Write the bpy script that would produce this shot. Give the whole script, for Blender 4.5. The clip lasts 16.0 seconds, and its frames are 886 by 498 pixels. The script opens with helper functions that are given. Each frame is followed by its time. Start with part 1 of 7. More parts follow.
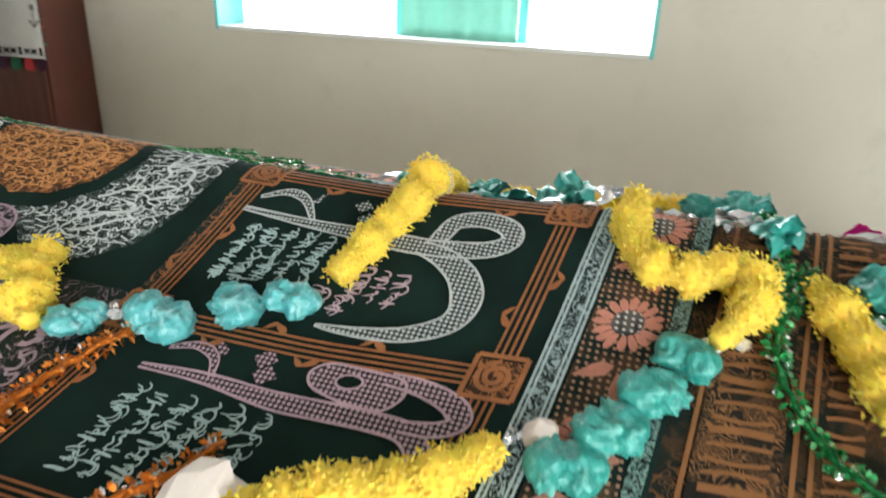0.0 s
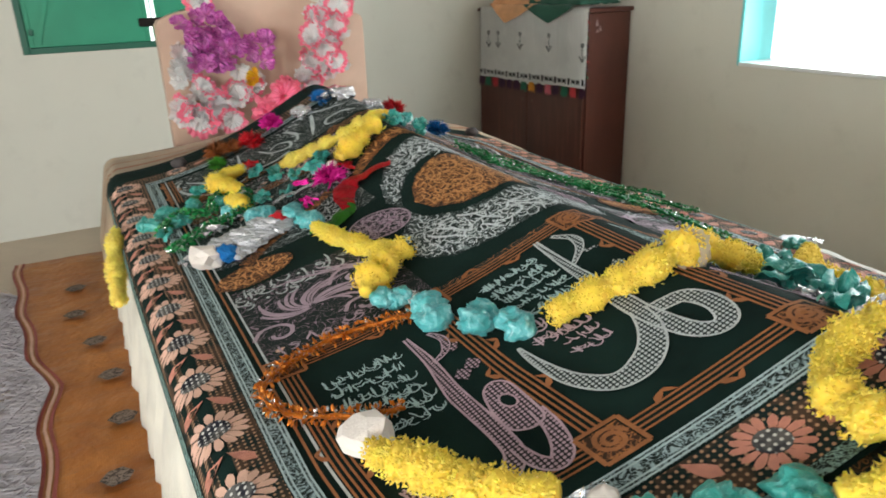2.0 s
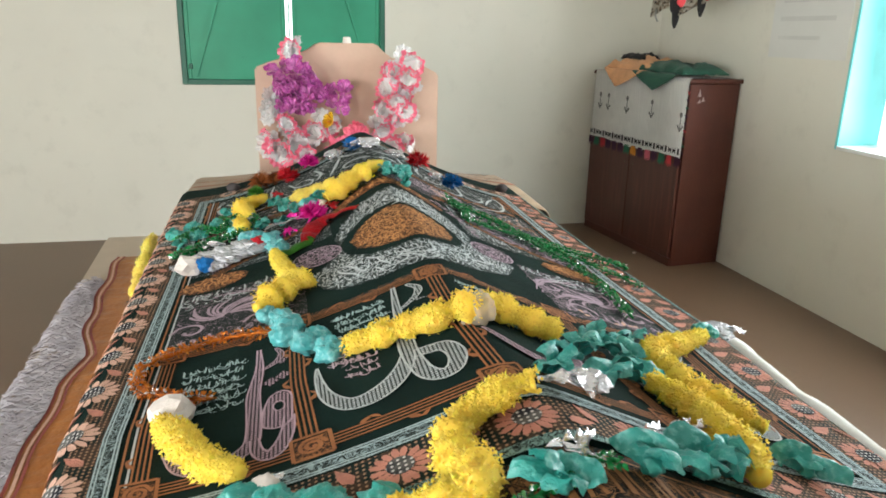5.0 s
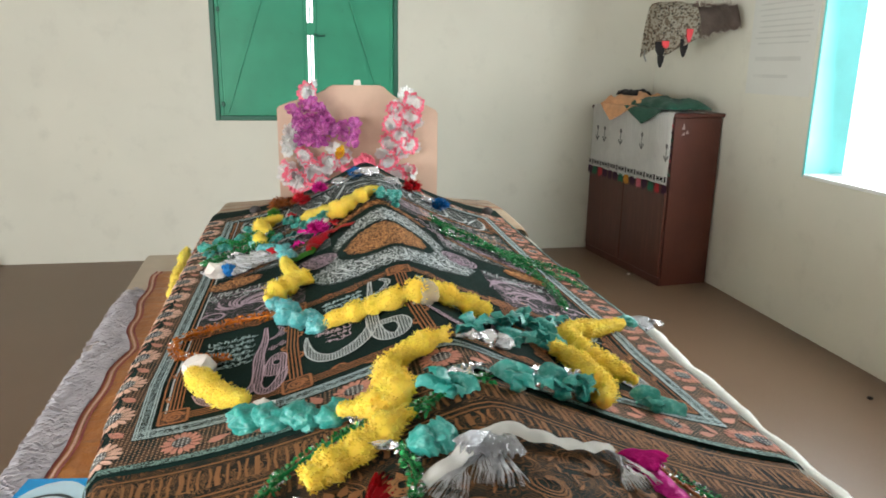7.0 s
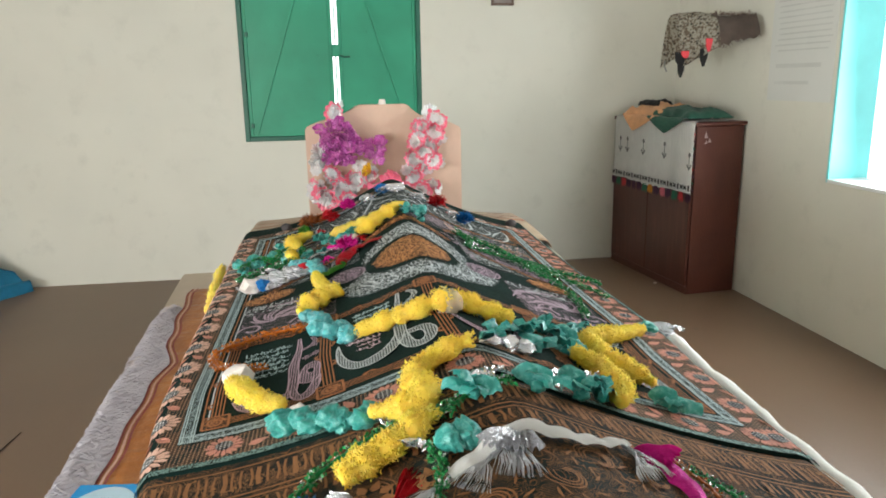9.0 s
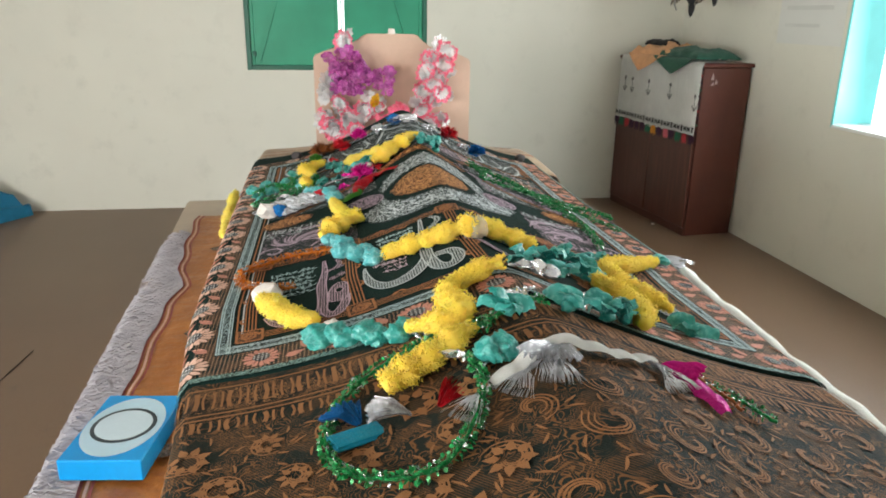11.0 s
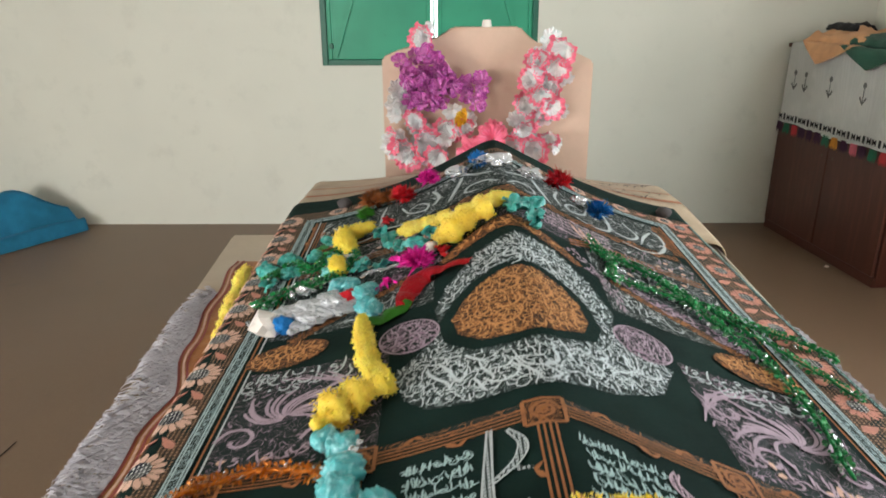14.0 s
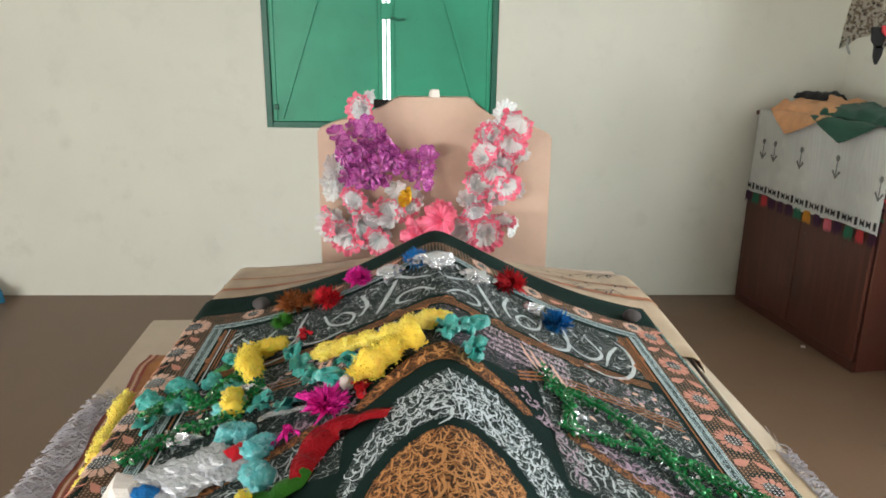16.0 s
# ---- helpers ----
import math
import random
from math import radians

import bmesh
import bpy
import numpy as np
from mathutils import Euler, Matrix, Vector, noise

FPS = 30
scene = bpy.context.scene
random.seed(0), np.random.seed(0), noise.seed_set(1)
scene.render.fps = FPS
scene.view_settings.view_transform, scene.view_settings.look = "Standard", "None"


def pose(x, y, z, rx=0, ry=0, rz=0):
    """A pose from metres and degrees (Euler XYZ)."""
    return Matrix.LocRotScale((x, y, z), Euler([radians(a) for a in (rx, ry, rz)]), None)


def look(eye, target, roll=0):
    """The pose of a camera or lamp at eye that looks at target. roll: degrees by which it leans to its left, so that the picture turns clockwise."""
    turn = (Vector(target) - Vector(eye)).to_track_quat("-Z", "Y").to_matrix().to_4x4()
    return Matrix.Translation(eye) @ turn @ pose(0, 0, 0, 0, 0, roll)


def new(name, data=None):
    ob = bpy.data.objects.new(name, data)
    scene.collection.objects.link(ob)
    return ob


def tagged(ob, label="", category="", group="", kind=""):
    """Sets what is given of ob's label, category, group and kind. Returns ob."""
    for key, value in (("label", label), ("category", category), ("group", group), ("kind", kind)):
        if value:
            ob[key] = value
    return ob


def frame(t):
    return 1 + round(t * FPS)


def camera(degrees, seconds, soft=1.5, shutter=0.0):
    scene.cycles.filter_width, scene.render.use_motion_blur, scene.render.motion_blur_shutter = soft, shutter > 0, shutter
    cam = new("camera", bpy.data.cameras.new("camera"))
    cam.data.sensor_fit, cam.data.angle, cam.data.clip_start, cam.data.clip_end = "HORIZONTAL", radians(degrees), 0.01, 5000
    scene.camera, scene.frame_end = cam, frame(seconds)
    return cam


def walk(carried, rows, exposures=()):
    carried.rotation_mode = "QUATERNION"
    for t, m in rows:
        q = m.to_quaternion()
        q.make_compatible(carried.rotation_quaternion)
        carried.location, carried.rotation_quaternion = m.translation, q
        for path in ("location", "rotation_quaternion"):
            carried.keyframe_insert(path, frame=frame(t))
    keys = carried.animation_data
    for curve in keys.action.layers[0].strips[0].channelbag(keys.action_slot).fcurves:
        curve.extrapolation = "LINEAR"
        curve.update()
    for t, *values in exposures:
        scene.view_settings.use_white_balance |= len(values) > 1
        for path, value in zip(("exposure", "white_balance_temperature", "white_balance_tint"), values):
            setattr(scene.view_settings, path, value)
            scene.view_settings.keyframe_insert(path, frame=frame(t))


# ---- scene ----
cam = camera(63.8, 16.0, soft=1.75, shutter=0.35)
PATH = [
    (0, (1.549, 1.147, 1.284), (3.314, 1.716, 0.535), 2.1),
    (0.5, (1.659, 1.069, 1.309), (3.289, 1.96, 0.568), 1.1),
    (1, (1.67, 0.944, 1.302), (3.017, 2.2, 0.523), 1.4),
    (1.5, (1.667, 0.853, 1.351), (2.716, 2.407, 0.656), -1.6),
    (2, (1.715, 0.756, 1.372), (2.556, 2.432, 0.676), -2.0),
    (2.5, (1.794, 0.619, 1.399), (2.492, 2.383, 0.766), -0.6),
    (3, (1.919, 0.484, 1.399), (2.634, 2.244, 0.773), 0.5),
    (3.5, (2.024, 0.434, 1.396), (2.816, 2.165, 0.781), 2.5),
    (4, (2.101, 0.465, 1.39), (2.702, 2.251, 0.718), 2.6),
    (4.2, (2.131, 0.47, 1.402), (2.629, 2.292, 0.744), 0.9),
    (6.3, (2.19, 0.076, 1.471), (2.564, 1.97, 0.947), 0.7),
    (6.5, (2.185, 0.034, 1.483), (2.544, 1.933, 0.968), 0.2),
    (7, (2.247, -0.055, 1.495), (2.588, 1.852, 0.996), 0.8),
    (7.5, (2.298, -0.094, 1.507), (2.642, 1.821, 1.044), -0.5),
    (8, (2.293, -0.108, 1.524), (2.598, 1.822, 1.096), -1.0),
    (8.5, (2.27, -0.107, 1.526), (2.536, 1.827, 1.094), -1.6),
    (9, (2.245, -0.135, 1.508), (2.51, 1.793, 1.048), -1.0),
    (9.5, (2.192, -0.164, 1.499), (2.545, 1.743, 1.011), 0.3),
    (10, (2.13, -0.209, 1.484), (2.505, 1.68, 0.943), 1.0),
    (10.2, (2.111, -0.217, 1.484), (2.486, 1.671, 0.942), 0.9),
    (12.3, (2.264, 0.204, 1.495), (2.346, 2.046, 0.72), -0.6),
    (12.5, (2.272, 0.299, 1.498), (2.368, 2.144, 0.732), -1.7),
    (13, (2.264, 0.504, 1.509), (2.389, 2.365, 0.785), -2.1),
    (13.5, (2.265, 0.68, 1.511), (2.301, 2.551, 0.808), -1.6),
    (14, (2.315, 0.863, 1.53), (2.299, 2.742, 0.845), -0.3),
    (14.5, (2.356, 1.013, 1.535), (2.323, 2.9, 0.875), -0.8),
    (15, (2.399, 1.138, 1.557), (2.437, 3.046, 0.959), 0.4),
    (15.5, (2.416, 1.193, 1.574), (2.467, 3.106, 0.992), -0.2),
    (16, (2.408, 1.225, 1.582), (2.481, 3.144, 1.022), 0.7),
]
walk(cam, [(t, look(eye, target, roll)) for t, eye, target, roll in PATH],
     exposures=[(0.0, 0.0), (1.0, -0.06), (2.0, -0.22), (3.0, -0.02), (4.0, 0.12), (6.5, 0.0), (10.2, 0.0), (12.5, 0.10), (14.0, 0.0), (16.0, 0.02)])
WINDOW_WATTS, DOOR_WATTS, SIDE_WATTS = 84.0, 132.0, 205.0

# ---- world and lights ----
world = bpy.data.worlds.new("sky")
scene.world = world
world.use_nodes = True
wn = world.node_tree
sky = wn.nodes.new("ShaderNodeTexSky")
sky.sky_type = "NISHITA"
sky.sun_disc = False
sky.sun_elevation, sky.sun_rotation = radians(48), radians(100)
wn.links.new(sky.outputs[0], wn.nodes["Background"].inputs[0])
wn.nodes["Background"].inputs[1].default_value = 0.15


def area_lamp(name, eye, target, wide, high, watts, colour):
    data = bpy.data.lights.new(name, "AREA")
    data.shape, data.size, data.size_y, data.energy, data.color = "RECTANGLE", wide, high, watts, colour
    ob = new(name, data)
    ob.matrix_world = look(eye, target)
    return ob


area_lamp("window_daylight", (5.10, 2.42, 1.53), (0, 2.42, 1.0), 2.0, 1.15, WINDOW_WATTS, (0.93, 0.98, 1.0))
area_lamp("doorway_daylight", (-0.9, -2.72, 1.35), (0.2, 1.4, 0.0), 1.0, 2.0, DOOR_WATTS, (1.0, 0.985, 0.95))
# Added fill light from the unseen west side, set to balance the brightness.
area_lamp("west_fill_light", (-2.32, -0.35, 1.1), (3, 1.9, 0.8), 1.5, 1.7, SIDE_WATTS, (0.96, 1.0, 0.98))
scene.view_settings.exposure = 0.0

# ---- materials ----


class Nodes:
    """A material with a Principled shader and short ways to add nodes."""

    def __init__(self, name, rough=0.8, metal=0.0, spec=0.4):
        self.mat = bpy.data.materials.new(name)
        self.mat.use_nodes = True
        self.t = self.mat.node_tree
        self.bsdf = self.t.nodes["Principled BSDF"]
        self.bsdf.inputs["Roughness"].default_value = rough
        self.bsdf.inputs["Metallic"].default_value = metal
        self.bsdf.inputs["Specular IOR Level"].default_value = spec
        self.coord = self.t.nodes.new("ShaderNodeTexCoord").outputs["Object"]

    def put(self, value, socket):
        if isinstance(value, bpy.types.NodeSocket):
            self.t.links.new(value, socket)
        else:
            socket.default_value = (*value, 1) if isinstance(value, tuple) and len(value) == 3 and socket.type == "RGBA" else value

    def scaled(self, sx, sy, sz, turn=0.0):
        n = self.t.nodes.new("ShaderNodeMapping")
        n.inputs["Scale"].default_value = (sx, sy, sz)
        n.inputs["Rotation"].default_value = (0, 0, turn)
        self.put(self.coord, n.inputs[0])
        return n.outputs[0]

    def noise(self, scale, detail=3.0, rough=0.55, at=None, distortion=0.0):
        n = self.t.nodes.new("ShaderNodeTexNoise")
        n.inputs["Scale"].default_value, n.inputs["Detail"].default_value = scale, detail
        n.inputs["Roughness"].default_value, n.inputs["Distortion"].default_value = rough, distortion
        self.put(at or self.coord, n.inputs["Vector"])
        return n.outputs["Fac"]

    def wave(self, scale, axis="X", distortion=0.0, at=None, kind="BANDS", detail=2.0, dscale=1.0):
        n = self.t.nodes.new("ShaderNodeTexWave")
        n.wave_type = kind
        if kind == "BANDS":
            n.bands_direction = axis
        n.inputs["Scale"].default_value, n.inputs["Distortion"].default_value = scale, distortion
        n.inputs["Detail"].default_value, n.inputs["Detail Scale"].default_value = detail, dscale
        self.put(at or self.coord, n.inputs["Vector"])
        return n.outputs["Fac"]

    def voronoi(self, scale, at=None, out="Distance", feature="F1"):
        n = self.t.nodes.new("ShaderNodeTexVoronoi")
        n.feature = feature
        n.inputs["Scale"].default_value = scale
        self.put(at or self.coord, n.inputs["Vector"])
        return n.outputs[out]

    def math(self, op, a, b=0.0):
        n = self.t.nodes.new("ShaderNodeMath")
        n.operation = op
        self.put(a, n.inputs[0]), self.put(b, n.inputs[1])
        return n.outputs[0]

    def ramp(self, fac, low, high):
        n = self.t.nodes.new("ShaderNodeMapRange")
        n.inputs["From Min"].default_value, n.inputs["From Max"].default_value = low, high
        self.put(fac, n.inputs["Value"])
        return n.outputs["Result"]

    def mix(self, fac, a, b, kind="MIX"):
        n = self.t.nodes.new("ShaderNodeMix")
        n.data_type, n.blend_type = "RGBA", kind
        self.put(fac, n.inputs[0]), self.put(a, n.inputs[6]), self.put(b, n.inputs[7])
        return n.outputs[2]

    def random(self):
        return self.t.nodes.new("ShaderNodeObjectInfo").outputs["Random"]

    def island(self):
        return self.t.nodes.new("ShaderNodeNewGeometry").outputs["Random Per Island"]

    def bump(self, height, strength=0.3, distance=0.004):
        n = self.t.nodes.new("ShaderNodeBump")
        n.inputs["Strength"].default_value, n.inputs["Distance"].default_value = strength, distance
        self.put(height, n.inputs["Height"])
        self.put(n.outputs[0], self.bsdf.inputs["Normal"])
        return self

    def colour(self, value):
        self.put(value, self.bsdf.inputs["Base Color"])
        return self


def shade(c, k):
    return tuple(min(1.0, v * k) for v in c)


def plain(name, c, rough=0.8, metal=0.0, scale=30.0, vary=0.25, bump=0.15, distance=0.002, spec=0.4):
    """A surface of one colour with stains at one scale and grain at a finer one."""
    m = Nodes(name, rough, metal, spec)
    big = m.mix(m.noise(scale / 8), shade(c, 1 - vary), shade(c, 1 + vary))
    m.colour(m.mix(m.math("MULTIPLY", m.noise(scale * 3), 0.35), big, shade(c, 1 - 1.3 * vary)))
    m.bump(m.noise(scale * 4), bump, distance)
    return m.mat


def plaster(name, c):
    m = Nodes(name, 0.75, 0, 0.3)
    clouds = m.mix(m.ramp(m.noise(0.9, 4), 0.3, 0.7), shade(c, 0.94), shade(c, 1.03))
    smears = m.mix(m.ramp(m.noise(5, 5, 0.65), 0.55, 0.75), clouds, shade(c, 0.9))
    m.colour(smears)
    m.bump(m.math("ADD", m.noise(14, 4), m.math("MULTIPLY", m.noise(160), 0.3)), 0.22, 0.004)
    return m.mat


WALL = plaster("cream_distemper", (0.645, 0.627, 0.55))
CEILING = plaster("white_distemper", (0.645, 0.645, 0.619))


def floor_material():
    m = Nodes("brown_carpet_floor", 0.42, 0, 0.5)
    c = m.mix(m.ramp(m.noise(0.7, 4), 0.3, 0.7), (0.125, 0.069, 0.038), (0.165, 0.098, 0.058))
    c = m.mix(m.math("MULTIPLY", m.noise(60, 3), 0.5), c, (0.185, 0.125, 0.085))
    m.colour(m.mix(m.ramp(m.noise(7, 5, 0.7), 0.62, 0.8), c, (0.085, 0.06, 0.042)))
    m.bump(m.noise(220, 2), 0.25, 0.002)
    return m.mat


FLOOR = floor_material()


def stone_material(name, c):
    m = Nodes(name, 0.5, 0, 0.4)
    base = m.mix(m.ramp(m.noise(3, 5, 0.65), 0.3, 0.7), shade(c, 0.86), shade(c, 1.07))
    m.colour(m.mix(m.ramp(m.noise(45, 3), 0.62, 0.85), base, shade(c, 0.88)))
    m.bump(m.noise(90, 3), 0.12, 0.002)
    return m.mat


PINK_STONE = stone_material("pink_beige_stone", (0.62, 0.43, 0.33))
SLAB_STONE = stone_material("beige_plinth_stone", (0.55, 0.44, 0.34))


def painted_metal(name, c):
    m = Nodes(name, 0.42, 0, 0.5)
    base = m.mix(m.ramp(m.noise(2.5, 4), 0.3, 0.7), shade(c, 0.85), shade(c, 1.1))
    m.colour(m.mix(m.ramp(m.noise(24, 5, 0.7), 0.66, 0.78), base, shade(c, 0.5)))
    m.bump(m.noise(20, 3), 0.15, 0.003)
    return m.mat


GREEN_METAL = painted_metal("green_enamel", (0.030, 0.29, 0.17))
DARK_METAL = painted_metal("dark_green_enamel", (0.02, 0.12, 0.08))
TURQUOISE = painted_metal("turquoise_enamel", (0.16, 0.62, 0.62))
RUST = plain("dull_brown_steel", (0.13, 0.09, 0.07), 0.6, 0.4)


def wood_material():
    m = Nodes("red_brown_varnished_wood", 0.38, 0, 0.45)
    at = m.scaled(9, 9, 0.8)
    grain = m.wave(3.0, "X", 5.0, at, detail=3)
    base = m.mix(grain, (0.075, 0.021, 0.014), (0.115, 0.034, 0.022))
    m.colour(m.mix(m.ramp(m.noise(3, 4), 0.45, 0.75), base, (0.06, 0.018, 0.013)))
    m.bump(grain, 0.08, 0.002)
    return m.mat


WOOD = wood_material()
DARK_GAP = plain("dark_gap", (0.012, 0.008, 0.007), 0.9)


def cloth_material(name, c, weave=900.0, vary=0.2, sheen=0.1, rough=0.9, spec=0.2):
    """Woven cloth: threads both ways and soft folds of tone."""
    m = Nodes(name, rough, 0, spec)
    m.bsdf.inputs["Sheen Weight"].default_value = sheen
    a, b = m.wave(weave / 6.28, "X"), m.wave(weave / 6.28, "Y")
    threads = m.math("MULTIPLY", a, b)
    base = m.mix(m.ramp(m.noise(9, 4), 0.3, 0.7), shade(c, 1 - vary), shade(c, 1 + vary))
    m.colour(m.mix(m.math("MULTIPLY", threads, 0.4), base, shade(c, 0.7)))
    m.bump(m.math("ADD", threads, m.noise(25, 3)), 0.3, 0.002)
    return m.mat


CREAM_CLOTH = cloth_material("cream_satin_cloth", (0.72, 0.68, 0.58), sheen=0.4, rough=0.6)
BEIGE_CLOTH = cloth_material("beige_blanket_wool", (0.42, 0.31, 0.21), 500)
RUST_CLOTH = cloth_material("rust_woven_stripe", (0.35, 0.12, 0.05), 500)
WHITE_CLOTH = cloth_material("white_cotton", (0.88, 0.87, 0.84), 900.0, 0.04)
GREEN_CLOTH = cloth_material("dark_green_cotton", (0.02, 0.075, 0.05))
ORANGE_CLOTH = cloth_material("pale_orange_cotton", (0.62, 0.32, 0.16))
BLACK_COTTON = cloth_material("black_cotton", (0.015, 0.014, 0.014))
BLUE_TOWEL = cloth_material("bright_blue_towel", (0.04, 0.3, 0.52), 300)

# ---- mesh helpers ----


def mesh_ob(name, bm, material=None, parent=None, label="", smooth=False):
    data = bpy.data.meshes.new(name)
    bmesh.ops.recalc_face_normals(bm, faces=bm.faces)
    if smooth:
        for f in bm.faces:
            f.smooth = True
    bm.to_mesh(data)
    bm.free()
    for m in material if isinstance(material, (list, tuple)) else [material]:
        if m:
            data.materials.append(m)
    ob = new(name, data)
    if parent:
        ob.parent = parent
    if label:
        ob["label"] = label
    return ob


def part(name, bm, material, parent, label="", smooth=False):
    return mesh_ob(name, bm, material, parent, label, smooth)


def thing(name, label, category, at=(0, 0, 0), turn=0.0, group="", kind=""):
    ob = new(name)
    ob.matrix_world = pose(*at, 0, 0, turn)
    ob.empty_display_size = 0.05
    return tagged(ob, label, category, group, kind)


def add_box(bm, x0, x1, y0, y1, z0, z1, bevel=0.0, segments=1):
    made = bmesh.ops.create_cube(bm, size=1)["verts"]
    for v in made:
        v.co = Vector(((x0 + x1) / 2 + v.co.x * (x1 - x0), (y0 + y1) / 2 + v.co.y * (y1 - y0), (z0 + z1) / 2 + v.co.z * (z1 - z0)))
    if bevel:
        edges = list({e for v in made for e in v.link_edges})
        bmesh.ops.bevel(bm, geom=edges, offset=bevel, segments=segments, affect="EDGES")
    return bm


def box(x0, x1, y0, y1, z0, z1, bevel=0.0, segments=1):
    return add_box(bmesh.new(), x0, x1, y0, y1, z0, z1, bevel, segments)


def add_prism(bm, outline, low, high, turned="z"):
    """A closed outline pulled from low to high along an axis; outlines are (a, b) pairs in the other two axes in order."""
    def place(a, b, c):
        return {"z": (a, b, c), "y": (a, c, b), "x": (c, a, b)}[turned]

    lower = [bm.verts.new(place(a, b, low)) for a, b in outline]
    upper = [bm.verts.new(place(a, b, high)) for a, b in outline]
    n = len(outline)
    bm.faces.new(lower), bm.faces.new(upper)
    for k in range(n):
        bm.faces.new((lower[k], lower[(k + 1) % n], upper[(k + 1) % n], upper[k]))
    return bm


def add_tube(bm, points, radius, sides=8, cap=True):
    """A round tube along points; radius is a number or a function of 0..1."""
    points = [Vector(p) for p in points]
    rings, side = [], None
    for k, p in enumerate(points):
        along = (points[min(k + 1, len(points) - 1)] - points[max(k - 1, 0)]).normalized()
        ref = Vector((0, 0, 1)) if abs(along.z) < 0.9 else Vector((1, 0, 0))
        side = along.cross(ref).normalized()
        up = side.cross(along)
        r = radius(k / (len(points) - 1)) if callable(radius) else radius
        rings.append([bm.verts.new(p + r * (math.cos(6.2832 * s / sides) * side + math.sin(6.2832 * s / sides) * up)) for s in range(sides)])
    for a, b in zip(rings, rings[1:]):
        for s in range(sides):
            bm.faces.new((a[s], a[(s + 1) % sides], b[(s + 1) % sides], b[s]))
    if cap:
        bm.faces.new(rings[0]), bm.faces.new(rings[-1])
    return bm


def smooth_line(points, steps=8):
    """Catmull-Rom through the points."""
    p = [Vector(q) for q in points]
    p = [2 * p[0] - p[1]] + p + [2 * p[-1] - p[-2]]
    out = []
    for k in range(1, len(p) - 2):
        for i in range(steps):
            t = i / steps
            a, b, c, d = p[k - 1 : k + 3]
            out.append(0.5 * (2 * b + (c - a) * t + (2 * a - 5 * b + 4 * c - d) * t * t + (3 * b - a - 3 * c + d) * t ** 3))
    return out + [p[-2]]


def mixed(rows, v):
    """Straight-line reading of (v, value) rows."""
    return float(np.interp(v, [r[0] for r in rows], [r[1] for r in rows]))


# ---- room ----
ROOM_W, ROOM_E, ROOM_S, ROOM_N, ROOM_H = -2.3, 4.998, -2.7, 5.58, 2.95
mesh_floor = mesh_ob("floor", box(ROOM_W - 0.3, ROOM_E + 0.3, ROOM_S - 0.3, ROOM_N + 0.3, -0.15, 0.0), FLOOR)
tagged(mesh_floor, "worn brown carpeted floor with a grey sheen", "floor", kind="structure")
tagged(mesh_ob("ceiling", box(ROOM_W - 0.3, ROOM_E + 0.3, ROOM_S - 0.3, ROOM_N + 0.3, ROOM_H, ROOM_H + 0.15), CEILING), "plain white painted ceiling", "ceiling", kind="structure")


def wall_with_opening(name, axis, face, back, a0, a1, o0, o1, z0, z1, label):
    """A wall along x (axis 'x') or y, with one opening through it."""
    bm = bmesh.new()
    for p0, p1, h0, h1 in ((a0, o0, 0, ROOM_H), (o1, a1, 0, ROOM_H), (o0, o1, 0, z0), (o0, o1, z1, ROOM_H)):
        if h1 > h0:
            lo, hi = min(face, back), max(face, back)
            add_box(bm, *((p0, p1, lo, hi) if axis == "x" else (lo, hi, p0, p1)), h0, h1)
    bmesh.ops.remove_doubles(bm, verts=bm.verts, dist=0.0001)
    return tagged(mesh_ob(name, bm, WALL), label, "wall", kind="structure")


SHUT_L, SHUT_R, SHUT_Z0, SHUT_Z1, SHUT_GAP = 1.505, 2.885, 1.072, 2.512, 2.225
WIN_Y0, WIN_Y1, WIN_Z0, WIN_Z1 = 1.29, 3.605, 0.902, 2.15
wall_with_opening("wall_north", "x", ROOM_N, ROOM_N + 0.25, ROOM_W - 0.25, ROOM_E + 0.25, SHUT_L, SHUT_R, SHUT_Z0, SHUT_Z1, "cream distempered plaster wall round a shuttered window")
wall_with_opening("wall_east", "y", ROOM_E, ROOM_E + 0.25, ROOM_S, ROOM_N, WIN_Y0, WIN_Y1, WIN_Z0, WIN_Z1, "cream distempered plaster wall with a bright window")
wall_with_opening("wall_south", "x", ROOM_S, ROOM_S - 0.25, ROOM_W - 0.25, ROOM_E + 0.25, -1.45, -0.35, 0.0, 2.1, "cream distempered plaster wall with an open doorway")
# This opening is added out of view to let the west fill in.
wall_with_opening("wall_west", "y", ROOM_W, ROOM_W - 0.25, ROOM_S, ROOM_N, -1.15, 0.45, 0.2, 2.0, "cream distempered plaster wall with an unseen opening added for light")

# turquoise reveal, frame and middle curtain of the bright window
window = thing("window_1", "turquoise painted window flooded with white daylight", "window", (ROOM_E, WIN_Y0, WIN_Z0), kind="structure")


def wbox(x0, x1, y0, y1, z0, z1, bevel=0.003):
    return box(x0, x1, y0 - WIN_Y0, y1 - WIN_Y0, z0 - WIN_Z0, z1 - WIN_Z0, bevel)


